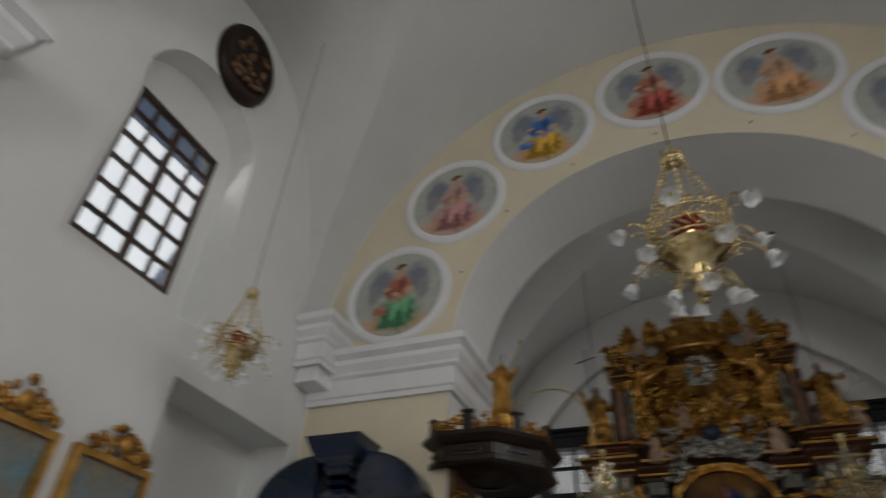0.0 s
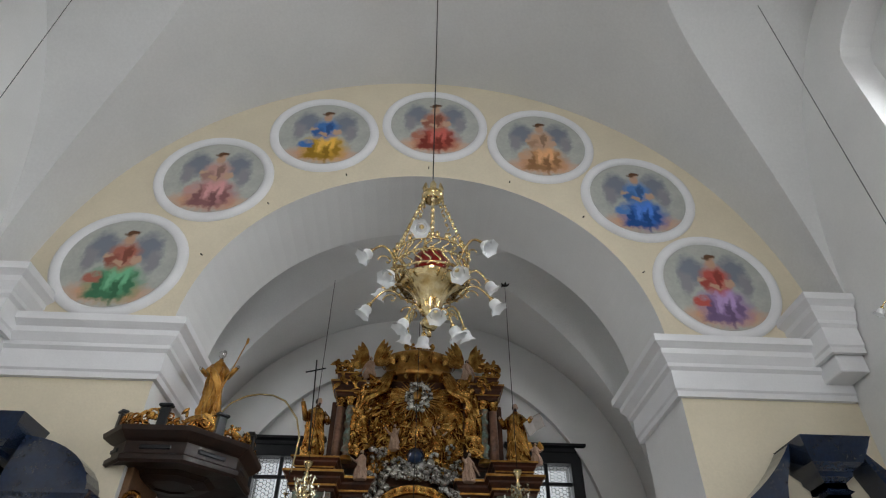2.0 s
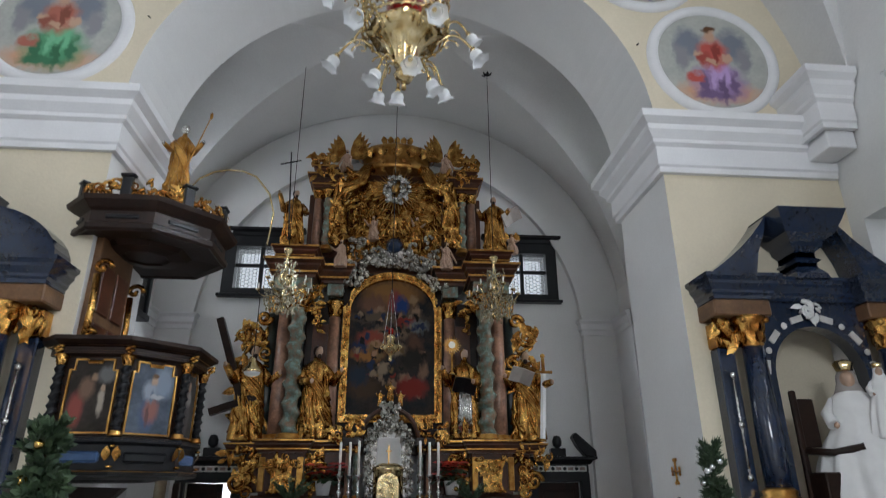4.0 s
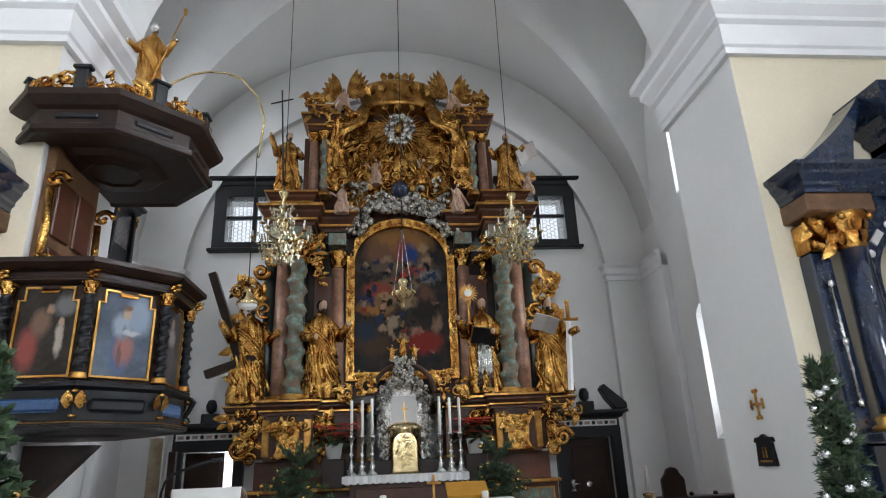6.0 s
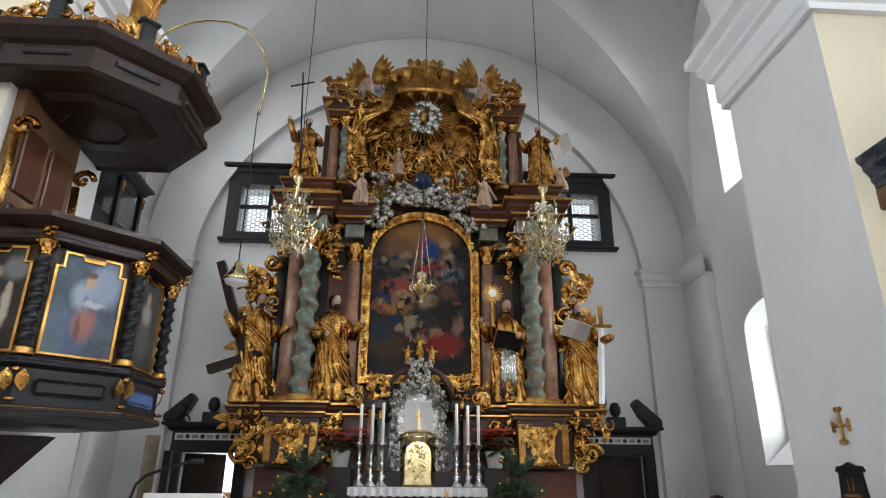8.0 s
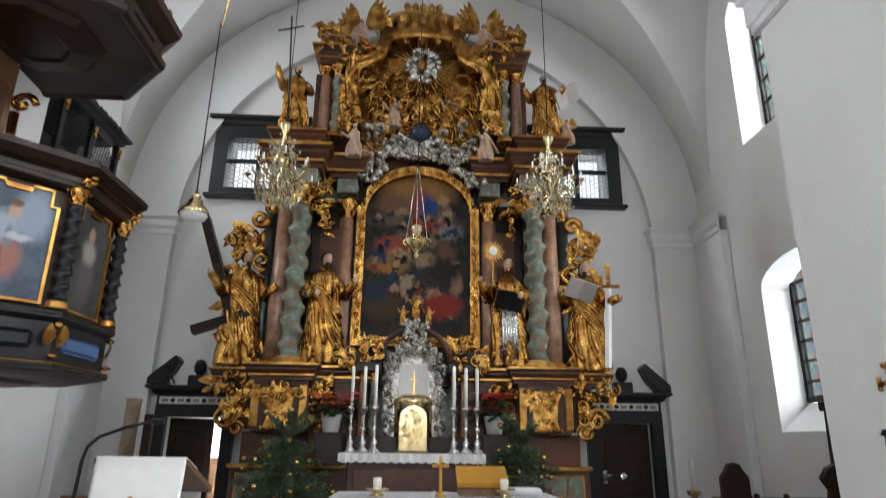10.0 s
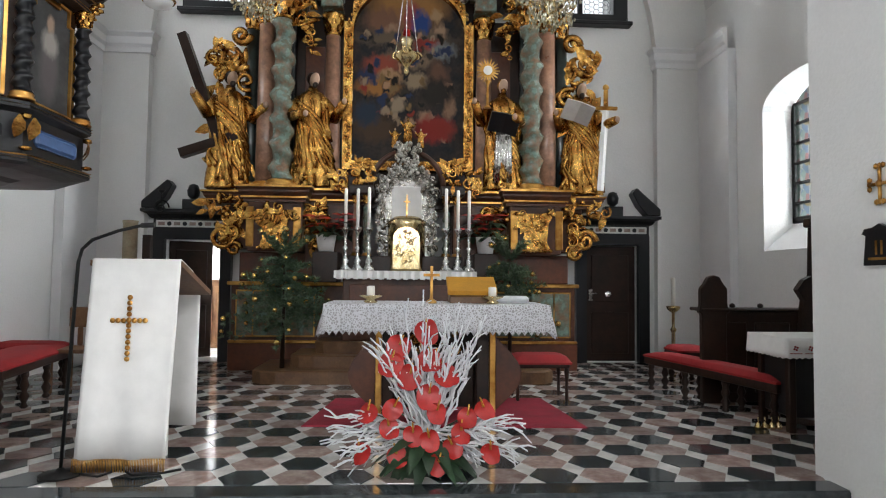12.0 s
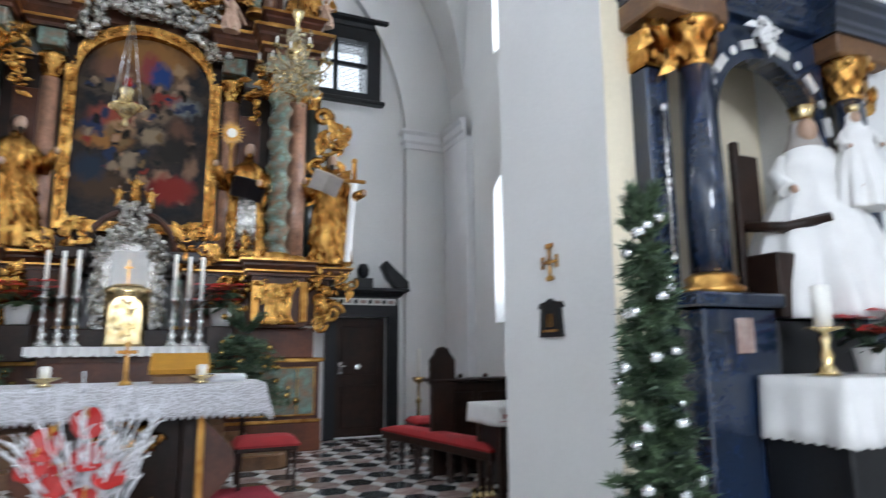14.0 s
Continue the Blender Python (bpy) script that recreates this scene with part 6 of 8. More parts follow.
# ---- pulpit ----
PX, PY = -2.75, 6.12
pulpit = thing("pulpit", (PX, PY, -0.105), "dark carved pulpit with painted panels and twisted columns", "pulpit")
pulpit.scale = (1.2, 1.2, 1.07)
M["bluepaint"] = material("blue_paint", (0.07, 0.14, 0.30), 0.4, scale=6, vary=0.2)
A8 = [radians(22.5 + 45 * k) for k in range(8)]


def oct_ring(bm, prof, mat=0):
    rings = [[bm.verts.new((r * math.cos(a), r * math.sin(a), z)) for a in A8] for r, z in prof]
    for p, q in zip(rings, rings[1:]):
        for k in range(8):
            bm.faces.new((p[k], p[(k + 1) % 8], q[(k + 1) % 8], q[k])).material_index = mat
    bm.faces.new(list(reversed(rings[0])))
    bm.faces.new(rings[-1])


b = bmesh.new()
oct_ring(b, [(0.52, 1.98), (0.52, 2.61)])
part("body", b, "darkwood", pulpit, "dark brown wooden body")
b = bmesh.new()
oct_ring(b, [(0.20, 1.695), (0.30, 1.70), (0.34, 1.715), (0.50, 1.72), (0.57, 1.73), (0.60, 1.74), (0.60, 1.765), (0.57, 1.78), (0.57, 1.95), (0.60, 1.97), (0.60, 2.0), (0.52, 2.01)])
part("base", b, "black", pulpit, "blue-black moulded base")
b = bmesh.new()
oct_ring(b, [(0.54, 2.59), (0.575, 2.605), (0.575, 2.655), (0.60, 2.67), (0.65, 2.70), (0.65, 2.73), (0.50, 2.74)])
part("parapet", b, "darkwood", pulpit, "moulded dark brown parapet")
b = bmesh.new()
for r, z in ((0.58, 2.61), (0.606, 1.985), (0.61, 1.755), (0.605, 2.665)):
    moulding(b, [(r * math.cos(a), r * math.sin(a), z) for a in A8], [(0.0, 0.0), (-0.012, 0.0), (-0.012, 0.016), (0.0, 0.016)], 0, True)
bmesh.ops.recalc_face_normals(b, faces=b.faces[:])
part("gilded_fillet", b, "goldplain", pulpit)
PANELS = [((0.06, 0.05, 0.042), [(-0.55, -0.4, 0.36, 0.5, (0.22, 0.06, 0.05)), (-0.2, 0.2, 0.34, 0.34, (0.16, 0.10, 0.07)), (0.1, 0.52, 0.15, 0.12, (0.26, 0.17, 0.11)), (0.5, -0.15, 0.15, 0.42, (0.34, 0.29, 0.24)), (0.52, 0.22, 0.10, 0.09, (0.34, 0.24, 0.17)), (0.6, 0.6, 0.4, 0.25, (0.14, 0.14, 0.14))]),
          ((0.13, 0.16, 0.21), [(0.5, 0.5, 0.5, 0.5, (0.20, 0.24, 0.30)), (-0.1, -0.45, 0.38, 0.5, (0.06, 0.09, 0.16)), (0.05, -0.34, 0.36, 0.36, (0.24, 0.11, 0.09)), (-0.1, -0.5, 0.08, 0.3, (0.12, 0.06, 0.06)), (-0.12, 0.22, 0.34, 0.30, (0.24, 0.27, 0.32)), (0.0, 0.05, 0.10, 0.2, (0.12, 0.15, 0.2)), (0.25, 0.06, 0.34, 0.08, (0.34, 0.34, 0.36)), (0.05, 0.52, 0.17, 0.14, (0.36, 0.25, 0.18)), (0.05, 0.66, 0.16, 0.07, (0.12, 0.07, 0.04))]),
          ((0.07, 0.07, 0.07), [(0.0, -0.3, 0.45, 0.6, (0.08, 0.07, 0.07)), (0.0, 0.2, 0.4, 0.25, (0.24, 0.22, 0.20)), (0.0, 0.55, 0.2, 0.16, (0.26, 0.18, 0.13))])]
for k in range(4, 9):
    a0, a1 = A8[(k) % 8], A8[(k + 1) % 8]
    am = radians(45 * (k + 1))
    f = Matrix.Rotation(am + radians(90), 4, 'Z')
    ap, hw = 0.52 * math.cos(radians(22.5)), 0.52 * math.sin(radians(22.5)) - 0.040
    base, spots = PANELS[(k + 1) % 3]
    key = painting("panel_paint", base, tuple(c * 0.5 for c in base), spots, 5.0, 0.35, 0.3, 0.10)
    b = bmesh.new()
    h2 = 0.272
    lp = [(-hw, -h2), (hw, -h2), (hw, h2 - 0.08), (hw - 0.03, h2 - 0.08), (hw - 0.03, h2), (0.05, h2), (0.05, h2 - 0.025), (-0.05, h2 - 0.025), (-0.05, h2), (-hw + 0.03, h2), (-hw + 0.03, h2 - 0.08), (-hw, h2 - 0.08)]
    li = [(u * 0.92, v * 0.955) for u, v in lp]
    wall_sheet(b, lp, [li], lambda u, v, q: (u, -0.02 + q, v), 0.02)
    fr = part("panel_frame", b, "goldplain", pulpit, "gilded eared frame")
    fr.matrix_basis = Matrix.Rotation(am + radians(90), 4, 'Z') @ Matrix.Translation((0, -ap, 2.300))
    b = bmesh.new()
    wall_sheet(b, li, [], lambda u, v, q: (u, -0.008 + q, v), 0.006)
    part("painted_panel", b, key, fr, "old painted panel with a robed figure")
    b = bmesh.new()
    box(b, -0.15, 0.15, -0.012, 0.01, -0.04, 0.04, 0.018)
    lo = part("lower_panel", b, "bluepaint" if k % 2 else "black", pulpit, "small painted lower panel")
    lo.matrix_basis = Matrix.Rotation(am + radians(90), 4, 'Z') @ Matrix.Translation((0, -0.57 * math.cos(radians(22.5)), 1.865))
for k in range(4, 10):
    a = A8[k % 8]
    cx, cy = 0.555 * math.cos(a), 0.555 * math.sin(a)
    column(pulpit, cx, cy, 2.01, 2.60, 0.031, "black", True, "black twisted column", 7, 0.085, 12)
    b = bmesh.new()
    for s in (-1, 1):
        u = Vector((-math.sin(a), math.cos(a), 0))
        leaf(b, Vector((0.59 * math.cos(a), 0.59 * math.sin(a), 1.94)) + u * 0.03 * s, (0, 0, -1), (math.cos(a), math.sin(a), 0), 0.10, 0.055, 0, 0.25)
    blob(b, 0.585 * math.cos(a), 0.585 * math.sin(a), 1.80, 0.026, 0.026, 0.012)
    blob(b, 0.585 * math.cos(a), 0.585 * math.sin(a), 1.94, 0.022, 0.022, 0.016)
    part("bracket_ornament", b, "gold", pulpit, "gilded leaf bracket")
    b = bmesh.new()
    for q in range(5):
        blob(b, 0.60 * math.cos(a) + 0.02 * math.sin(q * 2), 0.60 * math.sin(a), 2.615 + 0.010 * q, 0.02, 0.02, 0.014)
    part("rosette", b, "gold", pulpit, "small gilded ornament")
# support under the pulpit
b = bmesh.new()
prism(b, [(-0.22, 0.22), (0.16, 0.66), (-0.22, 0.67)], -0.05, 0.05, Matrix.Translation((0, -0.05, 1.0)) @ Matrix.Rotation(radians(90), 4, 'X'))
part("support_bracket", b, "darkwood", pulpit, "dark wooden support bracket")
# back board and gilded side scrolls
b = bmesh.new()
box(b, -0.25, -0.19, -0.34, 0.24, 2.60, 3.66, 0.008)
back = part("back_board", b, "oak", pulpit, "brown panelled back board")
for y0, y1 in ((-0.28, -0.07), (-0.03, 0.18)):
    for z0, z1 in ((2.72, 2.92), (3.0, 3.42)):
        b = bmesh.new()
        box(b, -0.192, -0.175, y0, y1, z0, z1, 0.012)
        part("board_panel", b, "redbrown", back)
for y in (-0.36, 0.26):
    b = bmesh.new()
    tube(b, [(-0.19, y, 2.66), (-0.17, y, 3.0), (-0.18, y, 3.3)], 0.026, 6)
    for zz, r in ((3.36, 0.07), (2.8, 0.04)):
        tube(b, [(-0.15 + r * (1 - 0.08 * i) * math.cos(0.6 * i), y, zz + r * (1 - 0.08 * i) * math.sin(0.6 * i)) for i in range(12)], 0.022, 6)
    part("side_scroll", b, "gold", pulpit, "gilded side scroll")
# canopy
b = bmesh.new()
oct_ring(b, [(0.30, 3.64), (0.57, 3.62), (0.60, 3.60), (0.62, 3.62), (0.62, 3.66), (0.59, 3.68), (0.59, 3.78), (0.62, 3.80), (0.67, 3.85), (0.68, 3.89), (0.60, 3.91), (0.30, 3.97)])
canopy = part("canopy", b, "darkwood", pulpit, "dark octagonal sounding board")
b = bmesh.new()
oct_ring(b, [(0.16, 3.60), (0.18, 3.585), (0.30, 3.60), (0.34, 3.64)])
part("canopy_boss", b, "darkwood", canopy, "dark moulded boss")
for k in range(4, 9):
    am = radians(45 * (k + 1))
    b = bmesh.new()
    box(b, -0.12, 0.12, -0.012, 0.01, 3.71, 3.75, 0.008)
    p = part("canopy_inlay", b, "black", canopy)
    p.matrix_basis = Matrix.Rotation(am + radians(90), 4, 'Z') @ Matrix.Translation((0, -0.59 * math.cos(radians(22.5)), 0))
    b = bmesh.new()
    carving(b, -0.12, 0.02, 3.98, 0.17, 0.16, 0.04, 300 + k, 16, 0, 0.03)
    carving(b, 0.12, 0.02, 3.98, 0.17, 0.16, 0.04, 320 + k, 16, 0, 0.03)
    scroll(b, -0.2, 0.0, 3.94, 0.045, 1.3, 0.014, 1)
    scroll(b, 0.2, 0.0, 3.94, 0.045, 1.3, 0.014, -1)
    p = part("cresting", b, "gold", canopy, "gilded openwork cresting")
    p.matrix_basis = Matrix.Rotation(am + radians(90), 4, 'Z') @ Matrix.Translation((0, -0.55, 0))
    b = bmesh.new()
    box(b, -0.04, 0.04, -0.02, 0.02, 3.90, 4.08, 0.008)
    box(b, -0.055, 0.055, -0.03, 0.03, 4.08, 4.11, 0.008)
    p = part("crest_post", b, "black", canopy, "black cresting post")
    p.matrix_basis = Matrix.Rotation(am + radians(90), 4, 'Z') @ Matrix.Translation((0, -0.56, 0))
b = bmesh.new()
lathe(b, [(0.22, 3.95), (0.24, 4.02), (0.15, 4.08), (0.12, 4.2), (0.16, 4.24)], 0.11, 0.07, 0, 16)
part("statue_base", b, "gold", canopy, "gilded base of the statue")
statue("pulpit_statue", PX + 0.13, PY + 0.08, 4.44, 0.86, ["goldplain", "silverplain", "silverplain"], 44, "small gilded statue with a staff on the pulpit canopy", None, 0.3, 0.74, ((0.4, -0.5, 0.1), (-0.3, -0.5, 0.0)))
b = bmesh.new()
tube(b, [(PX + 0.18, PY - 0.06, 4.46), (PX + 0.37, PY + 0.08, 5.40)], 0.007, 6)
blob(b, PX + 0.374, PY + 0.08, 5.42, 0.02, 0.012, 0.05)
tagged(part("lance", b, "goldplain"), "thin gilded lance held by the pulpit statue", "lance")

# ---- side altars ----
def plain_cornice(parent, x0, x1, y0, y1, z, k, label):
    b = bmesh.new()
    box(b, x0, x1, y0, y1, z, z + 0.35 * k)
    moulding(b, [(x0, y1, z), (x0, y0, z), (x1, y0, z), (x1, y1, z)], [(u * k, v * k) for u, v in ENT])
    bmesh.ops.recalc_face_normals(b, faces=b.faces[:])
    return part("cornice", b, "blue", parent, label)


def side_altar(cx, label, curved):
    t = thing("side_altar", (cx, 5.49, -0.15), label, "altar", "side altars")
    t.scale = (1.0, 1.0, 1.045)
    for s in (-1, 1):
        slab(t, "pedestal", s * 0.36, s * 0.86, -0.20, 0.30, 0.0, 1.55, "blue", "blue-black pedestal")
        b = bmesh.new()
        box(b, s * 0.60 - 0.06, s * 0.60 + 0.06, -0.215, -0.20, 1.33, 1.50, 0.006)
        part("pedestal_inlay", b, "mpink", t, "veined stone inlay")
        slab(t, "pedestal_cap", s * 0.32, s * 0.92, -0.24, 0.30, 1.55, 1.62, "blue", "moulded cap")
        b = bmesh.new()
        lathe(b, [(0.17, 0.0), (0.17, 0.03), (0.13, 0.05), (0.14, 0.08), (0.10, 0.11)], s * 0.64, -0.06, 1.62, 20)
        part("column_base", b, "goldplain", t, "gilded column base")
        b = bmesh.new()
        lathe(b, [(0.105, 0), (0.108, 0.35), (0.09, 1.10)], s * 0.64, -0.06, 1.73, 22)
        part("column_shaft", b, "blue", t, "polished blue-black column")
        b = bmesh.new()
        capital(b, s * 0.64, -0.06, 2.82, 0.095, 0.26, 5)
        box(b, s * 0.78, s * 0.93, 0.0, 0.2, 2.84, 3.06, 0.01)
        carving(b, s * 0.84, 0.0, 2.95, 0.24, 0.22, 0.06, 400, 14, 0, 0.045)
        part("capital", b, "gold", t, "gilded leaf capital")
        slab(t, "pilaster", s * 0.76, s * 0.92, 0.02, 0.30, 0.0, 2.84, "blue", "blue-black pilaster")
        slab(t, "frieze", s * 0.46, s * 0.98, -0.16, 0.30, 3.08, 3.22, "oak", "brown frieze block")
        plain_cornice(t, min(s * 0.46, s * 0.96), max(s * 0.46, s * 0.96), -0.15, 0.30, 3.22, 0.62, "blue-black moulded cornice")
        b = bmesh.new()
        pts = [(s * (0.98 - 0.66 * q), 3.44 + 0.34 * math.sin(1.3 * q) + 0.26 * q ** 3) for q in [i / 8 for i in range(9)]]
        inner_edge = [(s * 0.36, 3.88), (s * 0.46, 3.66), (s * 0.52, 3.44)]
        if curved:
            pts = [(s * (0.20 + 0.78 * math.cos(0.18 * i)), 3.44 + 0.46 * math.sin(0.18 * i)) for i in range(9)]
            inner_edge = [(s * 0.24, 3.60), (s * 0.24, 3.44)]
        prism(b, pts + inner_edge, 0.0, 0.28, Matrix.Translation((0, 0.14, 0)) @ Matrix.Rotation(radians(90), 4, 'X'))
        part("pediment_wing", b, "blue", t, "blue-black curved pediment half")
        b = bmesh.new()
        tube(b, [(s * 0.84, -0.01, 1.8), (s * 0.84, -0.01, 2.6)], 0.012, 6)
        for zz in (1.8, 2.2, 2.6):
            blob(b, s * 0.84, -0.015, zz, 0.03, 0.02, 0.035)
        part("pilaster_inlay", b, "silverplain", t, "thin silver pilaster ornament")
    plain_cornice(t, -0.44, 0.44, -0.03, 0.30, 3.24, 0.6, "blue-black middle cornice")
    b = bmesh.new()
    wall_sheet(b, [(-0.50, 1.55), (-0.50, 3.24), (0.50, 3.24), (0.50, 1.55), (0.43, 1.55)] + [(0.43 * math.cos(math.pi * i / 20), 2.60 + 0.43 * math.sin(math.pi * i / 20)) for i in range(21)] + [(-0.43, 1.55)], [], lambda u, v, q: (u, 0.0 + q, v), 0.145)
    part("niche_frame", b, "blue", t, "blue-black arched niche")
    b = bmesh.new()
    box(b, -0.6, 0.6, 0.50, 0.56, 1.2, 3.3)
    part("niche_back", b, "cream", t, "cream back of the niche")
    for i in range(11):
        a = math.pi * (i + 0.5) / 11
        b = bmesh.new()
        if i % 2:
            m = Matrix.Translation((0.51 * math.cos(a), -0.012, 2.60 + 0.51 * math.sin(a)))
            bmesh.ops.create_icosphere(b, subdivisions=2, radius=0.03, matrix=m @ Matrix.Diagonal((1, 0.4, 1, 1)))
        else:
            m = Matrix.Translation((0.51 * math.cos(a), -0.005, 2.60 + 0.51 * math.sin(a))) @ Matrix.Rotation(-a + radians(90), 4, 'Y')
            bmesh.ops.create_cube(b, size=1.0, matrix=m @ Matrix.Diagonal((0.12, 0.02, 0.055, 1)))
        part("inlay_piece", b, "mwhite", t, "pale inlaid arch piece")
    b = bmesh.new()
    carving(b, 0, -0.02, 3.20, 0.2, 0.16, 0.05, 410, 14, 0, 0.035)
    part("keystone", b, "linen", t, "pale carved keystone")
    b = bmesh.new()
    moulding(b, [(-0.10, 0.14, 3.42), (-0.10, -0.12, 3.42), (0.10, -0.12, 3.42), (0.10, 0.14, 3.42)], [(0, 0), (0.06, 0.0), (0.05, 0.05), (0.0, 0.12), (0.0, 0.16), (0.03, 0.18), (0.0, 0.21), (0.0, 0.26), (0.05, 0.30), (0.06, 0.34), (0.14, 0.40), (0.16, 0.44), (0.20, 0.52), (0.22, 0.57), (0.235, 0.60), (0.0, 0.62)])
    box(b, -0.10, 0.10, -0.12, 0.14, 3.421, 4.03)
    bmesh.ops.recalc_face_normals(b, faces=b.faces[:])
    part("top_block", b, "blue", t, "blue-black moulded top block")
    slab(t, "altar_body", -0.53, 0.53, -0.64, -0.205, 0.0, 1.215, "black", "dark altar body")
    slab(t, "gradine", -0.36, 0.36, -0.20, 0.48, 1.12, 1.50, "black", "dark shelf under the niche")
    return t


side_altar(AX + SX, "blue-black baroque side altar with gilded capitals and an arched niche", False)
side_altar(AX - SX, "blue-black baroque side altar with curved pediment halves", True)
def dressed_statue(name, x, y, z, h, mats, label, turn, flare):
    """A statue in a stiff cloth robe: bell-shaped dress with soft folds, short sleeves, a veil, a bare oval head and a crown, as one plain mesh."""
    bm = bmesh.new()

    def folds(a, q):
        w = max(0.0, 0.62 - q / h)
        return 1 + 0.24 * w * math.sin(11 * a + 2.0 * q) + 0.10 * w * math.sin(5 * a + 1.3) + 0.03 * noise.noise(Vector((3 * math.cos(a), 3 * math.sin(a), 6 * q)))
    prof = [(0.30 * flare, 0.0), (0.30 * flare, 0.03), (0.285 * flare, 0.15), (0.255 * flare, 0.30), (0.215 * flare, 0.44), (0.165, 0.56), (0.135, 0.64), (0.14, 0.72), (0.115, 0.78), (0.05, 0.815), (0.035, 0.84)]
    fine = []
    for (r0, q0), (r1, q1) in zip(prof, prof[1:]):
        n = max(1, int((q1 - q0) / 0.02))
        fine += [(r0 + (r1 - r0) * i / n, q0 + (q1 - q0) * i / n) for i in range(n)]
    fine.append(prof[-1])
    lathe(bm, [(r * h, q * h) for r, q in fine], seg=72, sy=0.72, fn=folds)
    for s in (-1, 1):
        tube(bm, [(s * 0.11 * h, 0, 0.75 * h), (s * 0.17 * h, -0.03 * h, 0.66 * h), (s * 0.15 * h, -0.10 * h, 0.58 * h)], 0.032 * h, 10, 0, 1.3)
        blob(bm, s * 0.14 * h, -0.14 * h, 0.575 * h, 0.02 * h, 0.022 * h, 0.024 * h, None, 1)
    blob(bm, 0, -0.012 * h, 0.885 * h, 0.046 * h, 0.050 * h, 0.062 * h, None, 1, 3)
    lathe(bm, [(0.150 * h, 0.60 * h), (0.135 * h, 0.70 * h), (0.10 * h, 0.78 * h), (0.068 * h, 0.86 * h), (0.062 * h, 0.92 * h), (0.035 * h, 0.955 * h)], 0, 0.022 * h, 0, 28, 1, 0.8, 2)
    lathe(bm, [(0.045 * h, 0.945 * h), (0.05 * h, 0.96 * h), (0.062 * h, 1.0 * h), (0.04 * h, 1.02 * h), (0.0, 1.03 * h)], 0, 0.01 * h, 0, 18, 1, 1, 3, fn=lambda a, q: 1 + 0.12 * math.cos(6 * a))
    bmesh.ops.rotate(bm, cent=(0, 0, 0), matrix=Matrix.Rotation(turn, 3, 'Z'), verts=bm.verts[:])
    bmesh.ops.translate(bm, vec=(x, y, z), verts=bm.verts[:])
    return tagged(part(name, bm, mats), label, "statue")


dressed_statue("madonna_statue", 3.54, 5.36, 1.42, 1.24, ["linen", "flesh", "veil", "brass"], "crowned statue in a wide white robe in the altar niche", -0.5, 1.12)
dressed_statue("child_statue", 3.68, 5.16, 2.02, 0.60, ["linen", "flesh", "linen", "brass"], "small crowned statue in a white robe before the larger one", -0.5, 0.9)
slab_ = bmesh.new()
box(slab_, 3.64, 3.73, 5.16, 5.34, 1.90, 2.018, 0.015)
tagged(part("statue_arm_rest", slab_, "linen"), "white cloth-covered rest that carries the small statue", "support")
throne = thing("throne", (3.30, 5.52, 1.42), "small dark wooden throne behind the white statue", "chair")
b = bmesh.new()
box(b, -0.22, -0.17, -0.05, 0.0, 0.0, 1.02, 0.01)
part("back_post", b, "darkwood", throne)
b = bmesh.new()
box(b, -0.20, -0.02, -0.04, -0.01, 0.55, 0.95, 0.01)
part("backrest", b, "darkwood", throne)
b = bmesh.new()
tube(b, [(-0.18, -0.05, 0.52), (-0.05, -0.2, 0.50), (0.12, -0.34, 0.54)], 0.03, 6)
part("armrest", b, "darkwood", throne)
b = bmesh.new()
box(b, -0.20, 0.3, -0.25, 0.0, 0.0, 0.35, 0.01)
part("seat", b, "darkwood", throne)


def draped_cloth(name, x0, x1, y0, y1, z, drop, mat, label, wave=0.012, n=44, side=0.0, scallop=0.012):
    """A cloth over a table: flat top, hanging front and sides with soft folds and a scalloped hem."""
    b = bmesh.new()
    pts = []
    per = []
    m = max(4, int(n * (y1 - y0) / (x1 - x0)))
    for i in range(m):
        per.append((x0, y1 + (y0 - y1) * i / m, -1, 0))
    for i in range(n):
        per.append((x0 + (x1 - x0) * i / n, y0, 0, -1))
    for i in range(m + 1):
        per.append((x1, y0 + (y1 - y0) * i / m, 1, 0))
    rows = []
    for r in range(6):
        q = r / 5
        row = []
        for k, (px, py, ox, oy) in enumerate(per):
            o = q * (wave * math.sin(k * 0.9) + wave * 0.8 * math.sin(k * 0.37 + 1)) + q * 0.012
            hem = (scallop * (k % 2) if r == 5 else 0)
            sd = side * q * (1 if ox else 0)
            row.append(b.verts.new((px + ox * (o + sd), py + oy * o, z - drop * q - hem - (side * 0.6 * q if ox else 0))))
        rows.append(row)
    for p, q in zip(rows, rows[1:]):
        for k in range(len(per) - 1):
            b.faces.new((p[k], q[k], q[k + 1], p[k + 1])).smooth = True
    b.faces.new(rows[0])
    ob = part(name, b, mat)
    sol = ob.modifiers.new("thickness", 'SOLIDIFY')
    sol.thickness = 0.004
    return tagged(ob, label, "cloth")


M["lace"] = bpy.data.materials.new("white_lace")
M["lace"].use_nodes = True
nt = M["lace"].node_tree
tc = nt.nodes.new("ShaderNodeTexCoord")
vr = nt.nodes.new("ShaderNodeTexVoronoi")
vr.feature = 'DISTANCE_TO_EDGE'
vr.inputs["Scale"].default_value = 46
nt.links.new(tc.outputs["Object"], vr.inputs["Vector"])
cr = nt.nodes.new("ShaderNodeMath")
cr.operation = 'LESS_THAN'
cr.inputs[1].default_value = 0.15
nt.links.new(vr.outputs["Distance"], cr.inputs[0])
nt.nodes["Principled BSDF"].inputs["Base Color"].default_value = (0.82, 0.81, 0.79, 1)
nt.nodes["Principled BSDF"].inputs["Roughness"].default_value = 0.9
